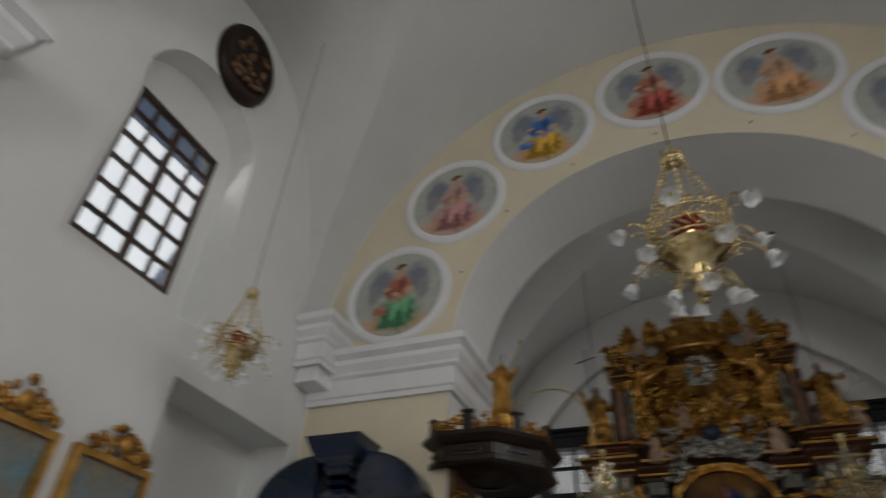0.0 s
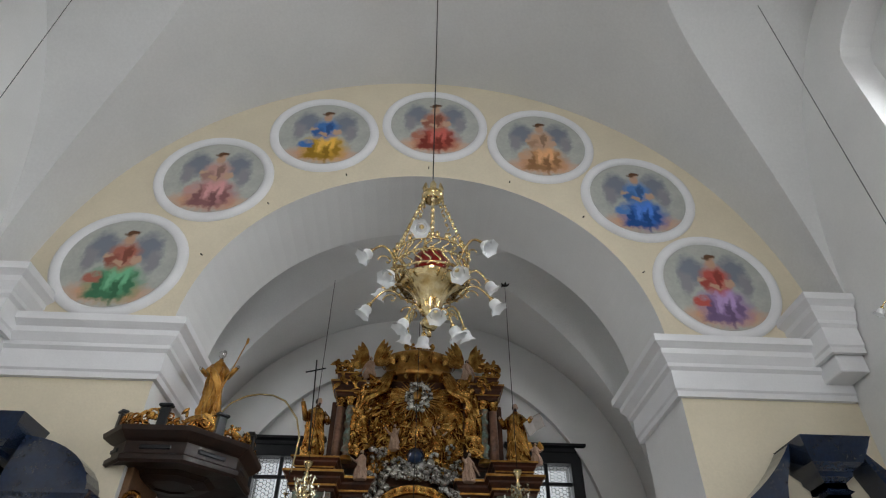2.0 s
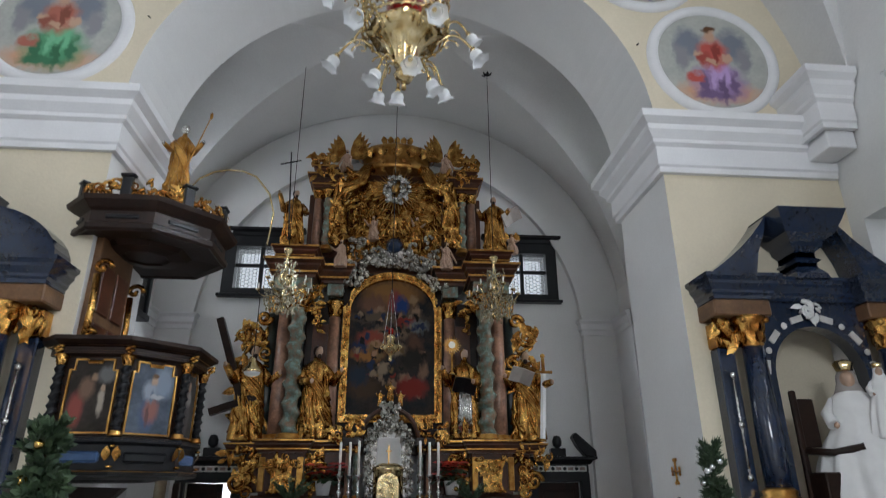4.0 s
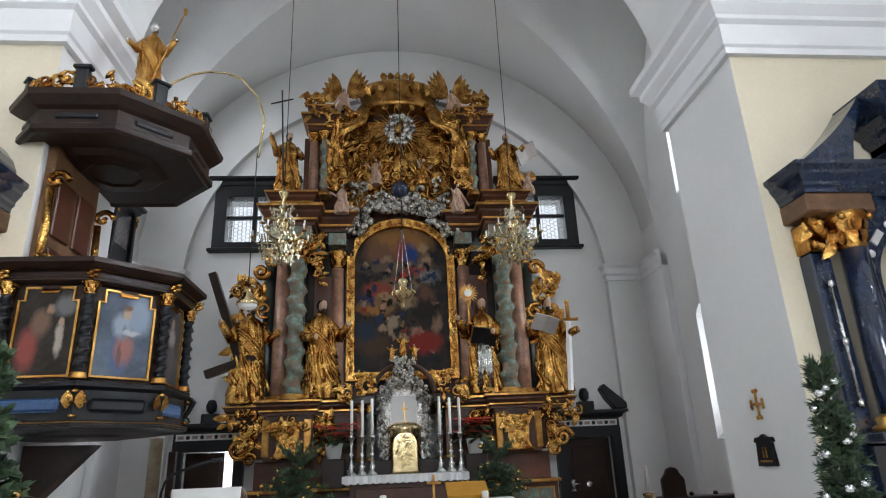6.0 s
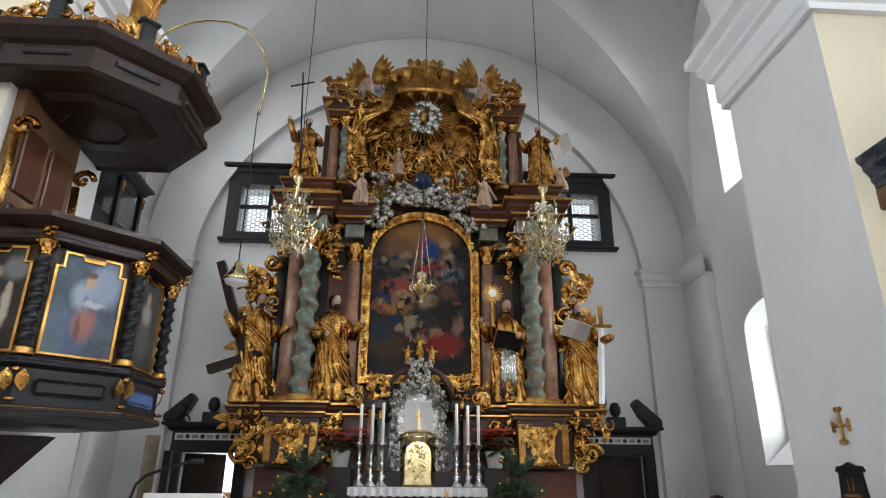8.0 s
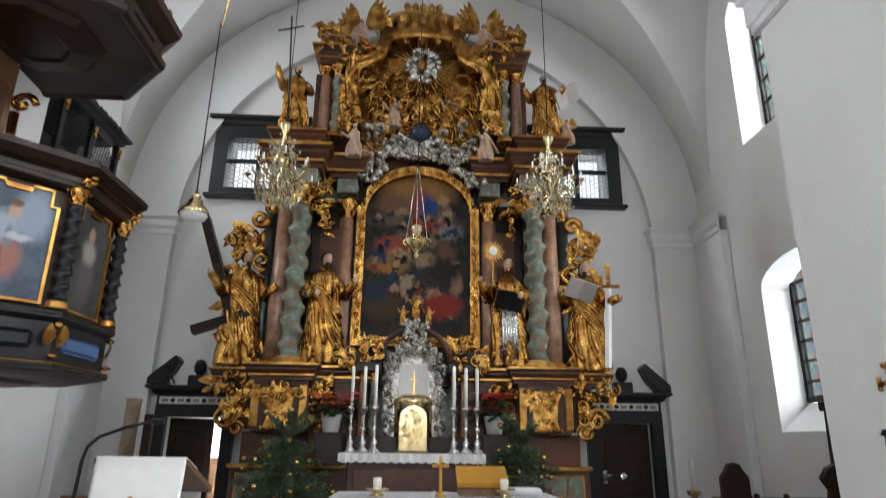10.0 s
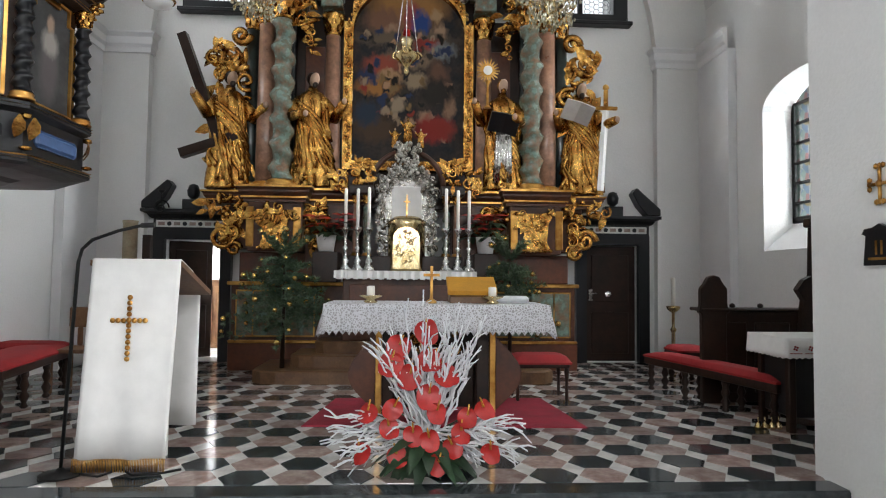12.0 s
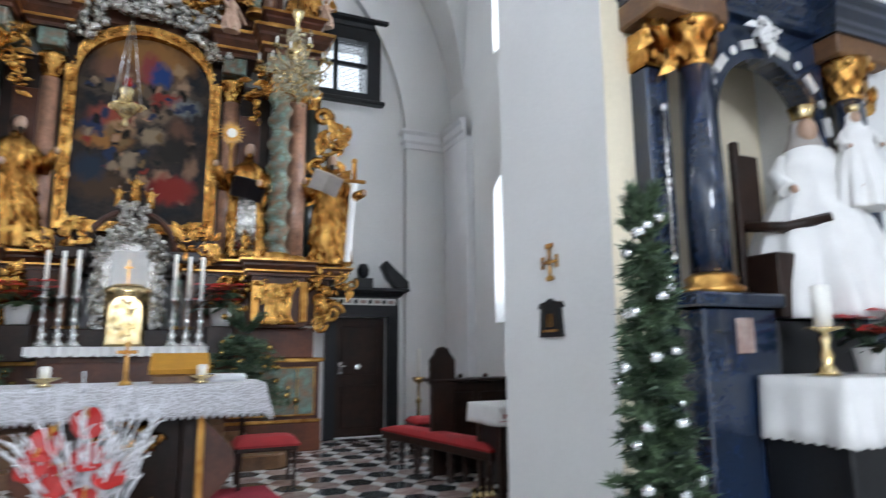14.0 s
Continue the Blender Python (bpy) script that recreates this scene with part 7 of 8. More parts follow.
mxs = nt.nodes.new("ShaderNodeMix")
mxs.data_type = 'RGBA'
mxs.inputs[6].default_value = (0.36, 0.35, 0.35, 1)
mxs.inputs[7].default_value = (0.66, 0.65, 0.68, 1)
nt.links.new(cr.outputs[0], mxs.inputs[0])
nt.links.new(mxs.outputs[2], nt.nodes["Principled BSDF"].inputs["Base Color"])
bp = nt.nodes.new("ShaderNodeBump")
bp.inputs["Distance"].default_value = 0.01
nt.links.new(cr.outputs[0], bp.inputs["Height"])
nt.links.new(bp.outputs[0], nt.nodes["Principled BSDF"].inputs["Normal"])

draped_cloth("side_altar_cloth", 2.88, 3.98, 4.83, 5.27, 1.135, 0.29, "linen", "white cloth hanging over the side altar's table")
cs = thing("table_candle", (3.04, 5.02, 1.139), "thick cream candle on a brass candlestick", "candlestick")
b = bmesh.new()
lathe(b, [(0.06, 0), (0.05, 0.02), (0.025, 0.05), (0.035, 0.09), (0.02, 0.13), (0.03, 0.17), (0.02, 0.2), (0.085, 0.215), (0.085, 0.225)], seg=16)
part("stem", b, "brass", cs)
b = bmesh.new()
lathe(b, [(0.042, 0.225), (0.042, 0.42), (0.03, 0.425)], seg=14)
part("candle", b, "wax", cs, "cream pillar candle")
M["petal"] = material("red_petals", (0.52, 0.014, 0.010), 0.42, scale=8, vary=0.2)
M["green"] = material("dark_leaves", (0.03, 0.075, 0.03), 0.4, scale=8, vary=0.3, color2=(0.02, 0.045, 0.02))
M["needle"] = material("fir_needles", (0.10, 0.16, 0.075), 0.55, scale=10, vary=0.3, color2=(0.03, 0.06, 0.03))
M["pot"] = material("white_pot", (0.75, 0.74, 0.72), 0.4, scale=5, vary=0.08)
M["goldball"] = material("gold_bauble", (0.80, 0.52, 0.16), 0.15, metal=1.0, scale=5, vary=0.1)
M["silverball"] = material("silver_bauble", (0.86, 0.87, 0.9), 0.12, metal=1.0, scale=5, vary=0.08)


def poinsettia(x, y, z, k, seed, label="red poinsettia in a pot"):
    t = thing("poinsettia", (x, y, z), label, "flower", "poinsettias")
    b = bmesh.new()
    lathe(b, [(0.07 * k, 0), (0.09 * k, 0.14 * k), (0.095 * k, 0.15 * k)], seg=14)
    part("pot", b, "pot", t)
    rnd = random.Random(seed)
    b, g = bmesh.new(), bmesh.new()
    for i in range(9):
        c = Vector((rnd.uniform(-0.16, 0.16) * k, rnd.uniform(-0.14, 0.1) * k, rnd.uniform(0.2, 0.36) * k))
        for j in range(8):
            a = rnd.uniform(0, 6.28)
            leaf(b, c, (math.cos(a), math.sin(a) - 0.3, 0.35), (0, -0.4, 1), 0.12 * k, 0.06 * k, 0, 0.3)
        for j in range(4):
            a = rnd.uniform(0, 6.28)
            leaf(g, c - Vector((0, 0, 0.06 * k)), (math.cos(a), math.sin(a), 0.0), (0, 0, 1), 0.14 * k, 0.07 * k, 0, 0.4)
        tube(g, [(0, 0, 0.12 * k), c], 0.006 * k, 5)
    part("bloom", b, "petal", t, "red bloom")
    part("foliage", g, "green", t)


poinsettia(3.42, 5.06, 1.139, 0.85, 1)
poinsettia(AX - 1.02, 10.82, 1.56, 1.4, 2, "red poinsettia on the altar shelf")
poinsettia(AX + 1.02, 10.82, 1.56, 1.4, 3, "red poinsettia on the altar shelf")
for s in (-1, 1):
    b = bmesh.new()
    box(b, AX + s * 1.02 - 0.16, AX + s * 1.02 + 0.16, 10.72, 11.19, 1.17, 1.555, 0.01)
    tagged(part("flower_stand", b, "darkwood"), "dark wooden stand for flowers beside the mensa", "stand")


def fir(name, x, y, z, h, r, seed, ball, n_branch, label, lopsided=0.0, ball_n=26, broad=False, foot=0.06):
    """A decorated fir: trunk, drooping boughs with many needles, baubles."""
    t = thing(name, (x, y, z), label, "christmas tree", "christmas trees")
    rnd = random.Random(seed)
    b = bmesh.new()
    tube(b, [(0, 0, 0), (0.01, 0, h * 0.5), (0, 0, h * 0.97)], 0.03, 7, 0, 0.3)
    part("trunk", b, "darkwood", t)
    vs, fs = [], []

    def spike(p, d, l, w):
        d = d.normalized()
        s = d.cross(Vector((rnd.uniform(-1, 1), rnd.uniform(-1, 1), rnd.uniform(-1, 1)))).normalized()
        i = len(vs)
        vs.extend([tuple(p - s * w), tuple(p + d * l), tuple(p + s * w)] if not broad else [tuple(p), tuple(p + d * l * 0.5 + s * w), tuple(p + d * l), tuple(p + d * l * 0.5 - s * w)])
        fs.append((i, i + 1, i + 2) if not broad else (i, i + 1, i + 2, i + 3))
    tips = []
    for i in range(n_branch):
        q = (i + 0.5) / n_branch
        zz = h * (foot + (0.98 - foot) * q)
        a = i * 2.4 + rnd.uniform(-0.4, 0.4)
        ln = r * ((1.05 - q) if foot < 0.1 else (0.85 - 0.55 * q)) * rnd.uniform(0.72, 1.15) + 0.04
        out = Vector((math.cos(a), math.sin(a), rnd.uniform(-0.15, 0.35) + (0.9 if q > 0.9 else 0)))
        p0 = Vector((0, 0, zz))
        m = 7 if ln > 0.12 else 4
        for k in range(m):
            p = p0 + out * ln * (k + 1) / m - Vector((0, 0, 0.12 * ln * ((k + 1) / m) ** 2))
            for e in range(18 if not broad else 11):
                d = out * 0.7 + Vector((rnd.uniform(-1, 1), rnd.uniform(-1, 1), rnd.uniform(-0.7, 0.9)))
                spike(p + Vector((rnd.uniform(-1, 1), rnd.uniform(-1, 1), rnd.uniform(-1, 1))) * 0.018, d, 0.06 if not broad else 0.085, 0.008 if not broad else 0.024)
        tips.append(p0 + out * ln * 1.02)
    me = bpy.data.meshes.new("needles")
    me.from_pydata(vs, [], fs)
    me.materials.append(M["needle"])
    nd = new("crown", me)
    nd.parent = t
    step = max(1, len(tips) // ball_n)
    for i, p in enumerate(tips[::step]):
        b = bmesh.new()
        rr = rnd.uniform(0.024, 0.036)
        blob(b, p.x * 1.0, p.y * 1.0, p.z - 0.03, rr, rr, rr, None, 0, 2)
        part("bauble", b, ball, t)
    return t


fir("christmas_tree", 2.12, 5.16, -0.15, 2.12, 0.20, 11, "silverball", 150, "slim green christmas tree with silver baubles", ball_n=48)
fir("christmas_tree", -2.62, 4.80, -0.15, 2.2, 0.52, 12, "goldball", 120, "broad-leaved green festive tree with gold baubles by the pulpit", broad=True, ball_n=30)
fir("christmas_tree", AX - 1.46, 10.40, 0.15, 1.42, 0.74, 13, "goldball", 84, "dark fir with gold baubles beside the altar steps", ball_n=34, foot=0.32)
fir("christmas_tree", AX + 1.28, 10.46, 0.15, 1.40, 0.62, 14, "goldball", 76, "dark fir with gold baubles beside the altar steps", ball_n=32, foot=0.34)

# ---- altar table for the people ----
TX, TY = -0.10, 8.45
carpet = bmesh.new()
prism(carpet, [(-1.20, 8.14), (1.18, 8.06), (1.05, 9.3), (-1.05, 9.3)], 0.0, 0.012)
bmesh.ops.bevel(carpet, geom=[e for e in carpet.edges if e.verts[0].co.z > 0.01 and e.verts[1].co.z > 0.01], offset=0.004, segments=1, affect='EDGES')
tagged(part("carpet", carpet, "carpet"), "dark red carpet under the altar table", "carpet")
table = thing("altar_table", (TX + 0.02, TY, 0.012), "dark wooden altar table with curved side boards and gilded edges", "altar table")
slab(table, "tabletop", -0.93, 0.93, -0.34, 0.36, 0.90, 1.0, "darkwood", "dark wooden top")
for s in (-1, 1):
    b = bmesh.new()
    prof = []
    for i in range(17):
        q = i / 16
        prof.append((s * (0.50 + 0.30 * math.sin(math.pi * min(1, q * 1.15)) ** 1.3 * (1 - 0.25 * q)), 0.02 + 0.86 * q))
    prism(b, [(s * 0.50, 0.0)] + prof + [(s * 0.50, 0.90)], -0.02, 0.05, Matrix.Rotation(radians(90), 4, 'X'))
    part("side_board", b, "redbrown", table, "curved red-brown side board")
    b = bmesh.new()
    box(b, s * 0.50 - 0.028, s * 0.50 + 0.028, -0.10, -0.04, 0.0, 0.90, 0.006)
    part("gilded_edge", b, "goldplain", table, "gilded upright edge")
    slab(table, "leg_board", s * 0.36, s * 0.50, -0.04, 0.26, 0.0, 0.90, "darkwood", "dark leg board")
slab(table, "middle_panel", -0.36, 0.36, 0.16, 0.22, 0.05, 0.88, "darkwood", "dark middle panel")
b = bmesh.new()
carving(b, 0, 0.14, 0.62, 0.5, 0.3, 0.08, 501, 26, 0, 0.05)
part("gilded_carving", b, "gold", table, "gilded carving under the top")
draped_cloth("lace_cloth", TX - 0.93, TX + 0.97, TY - 0.37, TY + 0.38, 1.02, 0.22, "lace", "white lace cloth hanging over the altar table", 0.014, 70, 0.05, 0.035)
for px in (-0.55, 0.50):
    t = thing("low_candle", (TX + px, TY - 0.2, 1.024), "short white candle on a low brass dish", "candlestick", "low candles")
    b = bmesh.new()
    lathe(b, [(0.05, 0), (0.06, 0.012), (0.03, 0.03), (0.095, 0.055), (0.10, 0.065), (0.04, 0.06)], seg=16)
    part("dish", b, "brass", t)
    b = bmesh.new()
    lathe(b, [(0.035, 0.06), (0.035, 0.14), (0.02, 0.145)], seg=14)
    part("candle", b, "wax", t, "white candle")
t = thing("table_crucifix", (TX - 0.03, TY - 0.22, 1.024), "small gilded crucifix standing on the altar table", "crucifix")
b = bmesh.new()
lathe(b, [(0.05, 0), (0.045, 0.02), (0.015, 0.04), (0.012, 0.1)], seg=12)
part("foot", b, "goldplain", t)
b = bmesh.new()
box(b, -0.012, 0.012, -0.01, 0.01, 0.08, 0.32, 0.003)
box(b, -0.07, 0.07, -0.01, 0.01, 0.23, 0.255, 0.003)
part("cross", b, "goldplain", t)
M["amber"] = material("amber_cloth", (0.62, 0.30, 0.03), 0.6, scale=8, vary=0.15)
t = thing("missal_stand", (TX + 0.34, TY + 0.04, 1.024), "open missal on a wooden stand with a yellow cover", "book stand")
b = bmesh.new()
prism(b, [(-0.16, 0.0), (0.16, 0.0), (0.16, 0.20), (-0.16, 0.05)], -0.2, 0.2, Matrix.Rotation(radians(90), 4, 'Z') @ Matrix.Rotation(radians(90), 4, 'X'))
part("stand", b, "oak", t)
b = bmesh.new()
m = Matrix.Translation((0, 0, 0.15)) @ Matrix.Rotation(radians(25), 4, 'X')
bmesh.ops.create_cube(b, size=1.0, matrix=m @ Matrix.Diagonal((0.44, 0.3, 0.04, 1)))
part("book", b, "amber", t, "yellow covered book")
b = bmesh.new()
box(b, TX + 0.5, TX + 0.85, TY - 0.08, TY + 0.14, 1.024, 1.085, 0.02)
tagged(part("acrylic_tray", b, "frosted"), "clear tray on the altar table", "tray")

# ---- lectern, microphone ----
lec = thing("lectern", (-2.06, 7.16, 0), "grey-white lectern with a sloping wooden top", "lectern")
b = bmesh.new()
prism(b, [(-0.04, 0.0), (0.20, 0.0), (0.20, 1.12), (-0.04, 1.22)], -0.08, 0.08, Matrix.Rotation(radians(90), 4, 'Z') @ Matrix.Rotation(radians(90), 4, 'X'))
part("body", b, "pot", lec, "pale painted body")
b = bmesh.new()
prism(b, [(-0.205, 1.335), (-0.205, 1.30), (0.38, 1.10), (0.38, 1.135)], -0.285, 0.285, Matrix.Rotation(radians(90), 4, 'Z') @ Matrix.Rotation(radians(90), 4, 'X'))
part("reading_board", b, "oak", lec, "brown reading board")
b = bmesh.new()
n = 22
rows = []
for r in range(7):
    q = r / 6
    rows.append([b.verts.new((-2.055 + (u / n - 0.5) * (0.55 - 0.0 * q) - 0.055 * q, 6.955 - 0.035 * q - 0.012 * math.sin(u * 0.55) * q, 1.345 - 1.25 * q)) for u in range(n + 1)])
top = [b.verts.new((-2.055 + (u / n - 0.5) * 0.56, 7.16, 1.272)) for u in range(n + 1)]
rows = [top] + rows
for p, q in zip(rows, rows[1:]):
    for u in range(n):
        b.faces.new((p[u], q[u], q[u + 1], p[u + 1])).smooth = True
back = [[b.verts.new((-2.10 + (u / n - 0.5) * 0.50 * (1 - 0.04 * r / 5), 7.545 + 0.01 * math.sin(u * 0.6) * r / 5, 1.14 - 0.98 * r / 5)) for u in range(n + 1)] for r in range(6)]
for p, q in zip([top] + back, back):
    for u in range(n):
        b.faces.new((p[u], p[u + 1], q[u + 1], q[u])).smooth = True
hang = part("lectern_cloth", b, "linen")
sol = hang.modifiers.new("thickness", 'SOLIDIFY')
sol.thickness = 0.006
tagged(hang, "white cloth with an embroidered gold cross hanging over the lectern", "cloth")
for s_, z0, z1, x0, x1 in ((0, 0.715, 1.10, 0, 0), (1, 0.955, 0.955, -0.10, 0.10)):
    nb = 12 if s_ == 0 else 7
    for i in range(nb):
        u = i / (nb - 1)
        b = bmesh.new()
        zz = z0 + (z1 - z0) * u
        xx = -2.085 + (x0 + (x1 - x0) * u) + 0.012 * (zz - 0.9)
        blob(b, xx, 6.942 - 0.027 * (1.345 - zz), zz, 0.017, 0.008, 0.017, None, 0, 2)
        part("embroidered_bead", b, "goldplain", hang)
b = bmesh.new()
rnd = random.Random(3)
for u in range(60):
    x = -2.39 + 0.555 * u / 59
    tube(b, [(x, 6.915, 0.102), (x + rnd.uniform(-0.004, 0.004), 6.91, 0.02)], 0.003, 4)
part("fringe", b, "goldplain", hang, "gold fringe")
mic = thing("microphone_stand", (-2.46, 6.92, 0), "black microphone stand with a bent arm beside the lectern", "microphone stand")
b = bmesh.new()
lathe(b, [(0.12, 0.0), (0.12, 0.015), (0.03, 0.03), (0.015, 0.05)], seg=20)
part("foot", b, "iron", mic)
b = bmesh.new()
tube(b, [(0, 0, 0.03), (0.06, 0, 1.32), (0.08, 0, 1.40), (0.14, 0, 1.46), (0.30, 0, 1.52), (0.46, 0, 1.56)], 0.011, 8)
part("arm", b, "iron", mic)
b = bmesh.new()
tube(b, [(0.44, 0, 1.555), (0.52, 0, 1.56)], 0.017, 8)
part("microphone", b, "black", mic)
b = bmesh.new()
tube(b, [(0.1, 0.0, 0.012), (0.25, -0.05, 0.01), (0.35, 0.03, 0.03), (0.45, -0.04, 0.012), (0.6, 0.0, 0.01), (0.7, 0.08, 0.01)], 0.008, 6)
part("cable", b, "iron", mic)

# ---- flower arrangement ----
FX, FY = -0.19, 6.98
fl = thing("flower_arrangement", (FX, FY, 0), "arrangement of red anthuriums, white twigs and dark leaves on the floor", "flowers")
b = bmesh.new()
lathe(b, [(0.14, 0.0), (0.17, 0.06), (0.18, 0.14), (0.10, 0.16)], seg=16)
part("bowl", b, "black", fl, "dark bowl")
rnd = random.Random(21)
M["twig"] = material("white_twigs", (0.80, 0.80, 0.82), 0.7, scale=20, vary=0.1)
for i in range(110):
    b = bmesh.new()
    if i < 56:
        a = rnd.uniform(-0.62, 0.62)
        d = Vector((math.sin(a), rnd.uniform(-0.34, 0.0), math.cos(a)))
        ln = rnd.uniform(0.45, 1.0) * (1 - 0.35 * abs(a))
    else:
        s = rnd.choice((-1, 1))
        d = Vector((s * rnd.uniform(0.6, 1.0), rnd.uniform(-0.5, -0.05), rnd.uniform(-0.02, 0.5)))
        ln = rnd.uniform(0.4, 0.72)
    p = Vector((rnd.uniform(-0.06, 0.06), rnd.uniform(-0.05, 0.05), 0.2))
    pts = [p.copy()]
    side = Vector((rnd.uniform(-1, 1), rnd.uniform(-1, 1), rnd.uniform(-1, 1))) * 0.035
    for k in range(1, 9):
        q = k / 8
        w = Vector((math.sin(3.2 * k + i) * 0.012, math.cos(2.6 * k + i) * 0.012, 0.01 * math.sin(4 * k + i)))
        g = Vector((0, 0, -0.20 * q * q * ln)) if i >= 56 else Vector((0, 0, 0))
        r = p + d * ln * q + side * math.sin(math.pi * q) + w + g
        r.z = max(r.z, 0.02)
        pts.append(r)
    tube(b, pts, 0.0085, 5, 0, 0.55)
    for f in (4, 5, 6, 7):
        dd = (pts[f + 1] - pts[f]).normalized()
        e = pts[f] + dd * 0.09 + Vector((rnd.uniform(-1, 1), rnd.uniform(-1, 1), rnd.uniform(-1, 1))) * 0.05
        tube(b, [pts[f], (pts[f] + e) / 2 + Vector((0, 0, 0.01)), e], 0.0065, 4, 0, 0.6)
    part("twig", b, "twig", fl)
ANTH = [(-0.02, 0.90), (-0.19, 0.80), (-0.24, 0.70), (0.0, 0.72), (-0.12, 0.62), (0.10, 0.63), (0.0, 0.50), (-0.22, 0.42), (0.05, 0.40), (0.24, 0.37), (-0.25, 0.31), (0.20, 0.28), (-0.42, 0.17), (0.38, 0.17), (-0.20, 0.15), (0.06, 0.10), (-0.38, 0.40), (0.34, 0.42), (0.0, 0.24), (0.14, 0.20), (-0.10, 0.27)]
for i, (x, z) in enumerate(ANTH):
    h = bmesh.new()
    t = rnd.uniform(-0.5, 0.5)
    k = 0.070 if z < 0.5 else 0.088
    c = Vector((x, -0.25 + 0.20 * z, z + 0.02))
    n = Vector((0.9 * x + rnd.uniform(-0.35, 0.35), -1, 0.35 + rnd.uniform(-0.3, 0.4))).normalized()
    up = (Vector((math.sin(t), 0, math.cos(t))) - n * Vector((math.sin(t), 0, math.cos(t))).dot(n)).normalized()
    sd = n.cross(up)
    ctr = h.verts.new(c - n * 0.02)
    ring = []
    for j in range(20):
        a = 2 * math.pi * j / 20
        r = k * (0.72 + 0.28 * math.cos(a) * 0.6 + 0.22 * abs(math.sin(a)) - (0.30 if j == 10 else 0.0))
        u, v = r * math.sin(a) * 0.95, -r * math.cos(a) * (1.4 if math.cos(a) > 0 else 1.0)
        ring.append(h.verts.new(c + sd * u + up * v + n * 0.022 * math.cos(2 * a)))
    for j in range(20):
        h.faces.new((ctr, ring[j], ring[(j + 1) % 20])).smooth = True
    bloom = part("anthurium", h, "petal", fl, "glossy red anthurium")
    b = bmesh.new()
    tube(b, [c + n * 0.0, c + n * 0.03 + up * 0.06], 0.008, 6, 0, 0.6)
    part("spadix", b, "amber", bloom)
    b = bmesh.new()
    tube(b, [(0, 0, 0.15), c * 0.5 + Vector((0, 0.04, 0.1)), c - n * 0.02], 0.005, 5)
    part("stem", b, "green", bloom)
for i in range(44):
    a = rnd.uniform(math.pi, 2 * math.pi) if i < 20 else rnd.uniform(0, 6.28)
    b = bmesh.new()
    leaf(b, (0.08 * math.cos(a), 0.08 * math.sin(a), 0.20 + rnd.uniform(-0.08, 0.06)), (math.cos(a) * 0.95, math.sin(a) * 0.55, rnd.uniform(-0.6, 0.05)), (math.cos(a), math.sin(a), 1), rnd.uniform(0.22, 0.36), rnd.uniform(0.06, 0.10), 0, 0.25)
    part("leaf", b, "green", fl)


# ---- seats ----
def turned_leg(name, x, y, h, r, parent, mat="darkwood", seg=12):
    b = bmesh.new()
    lathe(b, [(r * 0.7, 0), (r * 1.1, h * 0.06), (r * 0.6, h * 0.14), (r * 1.3, h * 0.32), (r * 0.6, h * 0.46), (r * 1.2, h * 0.62), (r * 0.7, h * 0.8), (r * 1.0, h * 0.86), (r * 1.0, h)], x, y, 0, seg)
    return part(name, b, mat, parent)


def cushion(bm, x0, x1, y0, y1, z0, z1):
    vs = bmesh.ops.create_grid(bm, x_segments=14, y_segments=8, size=0.5)["verts"]
    for v in vs:
        u, w = v.co.x * 2, v.co.y * 2
        d = (1 - abs(u) ** 5) * (1 - abs(w) ** 5)
        v.co = ((x0 + x1) / 2 + u * (x1 - x0) / 2, (y0 + y1) / 2 + w * (y1 - y0) / 2, z0 + (z1 - z0) * d ** 0.4)
    for f in bm.faces:
        f.smooth = True
    box(bm, x0 + 0.005, x1 - 0.005, y0 + 0.005, y1 - 0.005, z0 - 0.02, z0 + 0.002)


def bench(name, x, y, lx, ly, h, legs, rz, label, category="bench", group=""):
    t = thing(name, (x, y, 0), label, category, group, rz)
    b = bmesh.new()
    cushion(b, -lx / 2, lx / 2, -ly / 2, ly / 2, h - 0.05, h)
    part("cushion", b, "red", t, "red velvet cushion")
    b = bmesh.new()
    box(b, -lx / 2 + 0.01, lx / 2 - 0.01, -ly / 2 + 0.01, ly / 2 - 0.01, h - 0.15, h - 0.068, 0.008)
    part("seat_frame", b, "darkwood", t)
    for i in range(legs):
        for s in (-1, 1):
            turned_leg("leg", -lx / 2 + 0.08 + (lx - 0.16) * i / (legs - 1), s * (ly / 2 - 0.06), h - 0.15, 0.035, t)
    return t


bench("bench", -4.12, 9.1, 1.7, 0.55, 0.49, 4, 100, "long low bench with a red velvet cushion on turned legs", "bench", "red benches")
bench("bench", -4.72, 10.25, 0.9, 0.42, 0.47, 2, 0, "low bench with a red velvet cushion on turned legs", "bench", "red benches")
bench("bench", 2.72, 8.98, 1.95, 0.30, 0.44, 4, 102, "long low bench with a red velvet cushion on turned legs", "bench", "red benches")
bench("stool", 3.1, 10.35, 0.42, 0.42, 0.45, 2, 0, "low stool with a red velvet cushion", "stool", "red stools")
st = thing("stool", (1.04, 9.32, 0), "low dark stool with a red velvet seat", "stool", "red stools")
b = bmesh.new()
cushion(b, -0.30, 0.30, -0.22, 0.22, 0.40, 0.47)
part("cushion", b, "red", st, "red velvet seat")
b = bmesh.new()
box(b, -0.28, 0.28, -0.20, 0.20, 0.34, 0.39, 0.01)
part("seat_frame", b, "darkwood", st)
for sx in (-1, 1):
    for sy in (-1, 1):
        b = bmesh.new()
        lathe(b, [(0.012, 0), (0.018, 0.02), (0.016, 0.2), (0.026, 0.3), (0.024, 0.345)], sx * 0.25, sy * 0.17, 0, 10)
        part("leg", b, "darkwood", st)

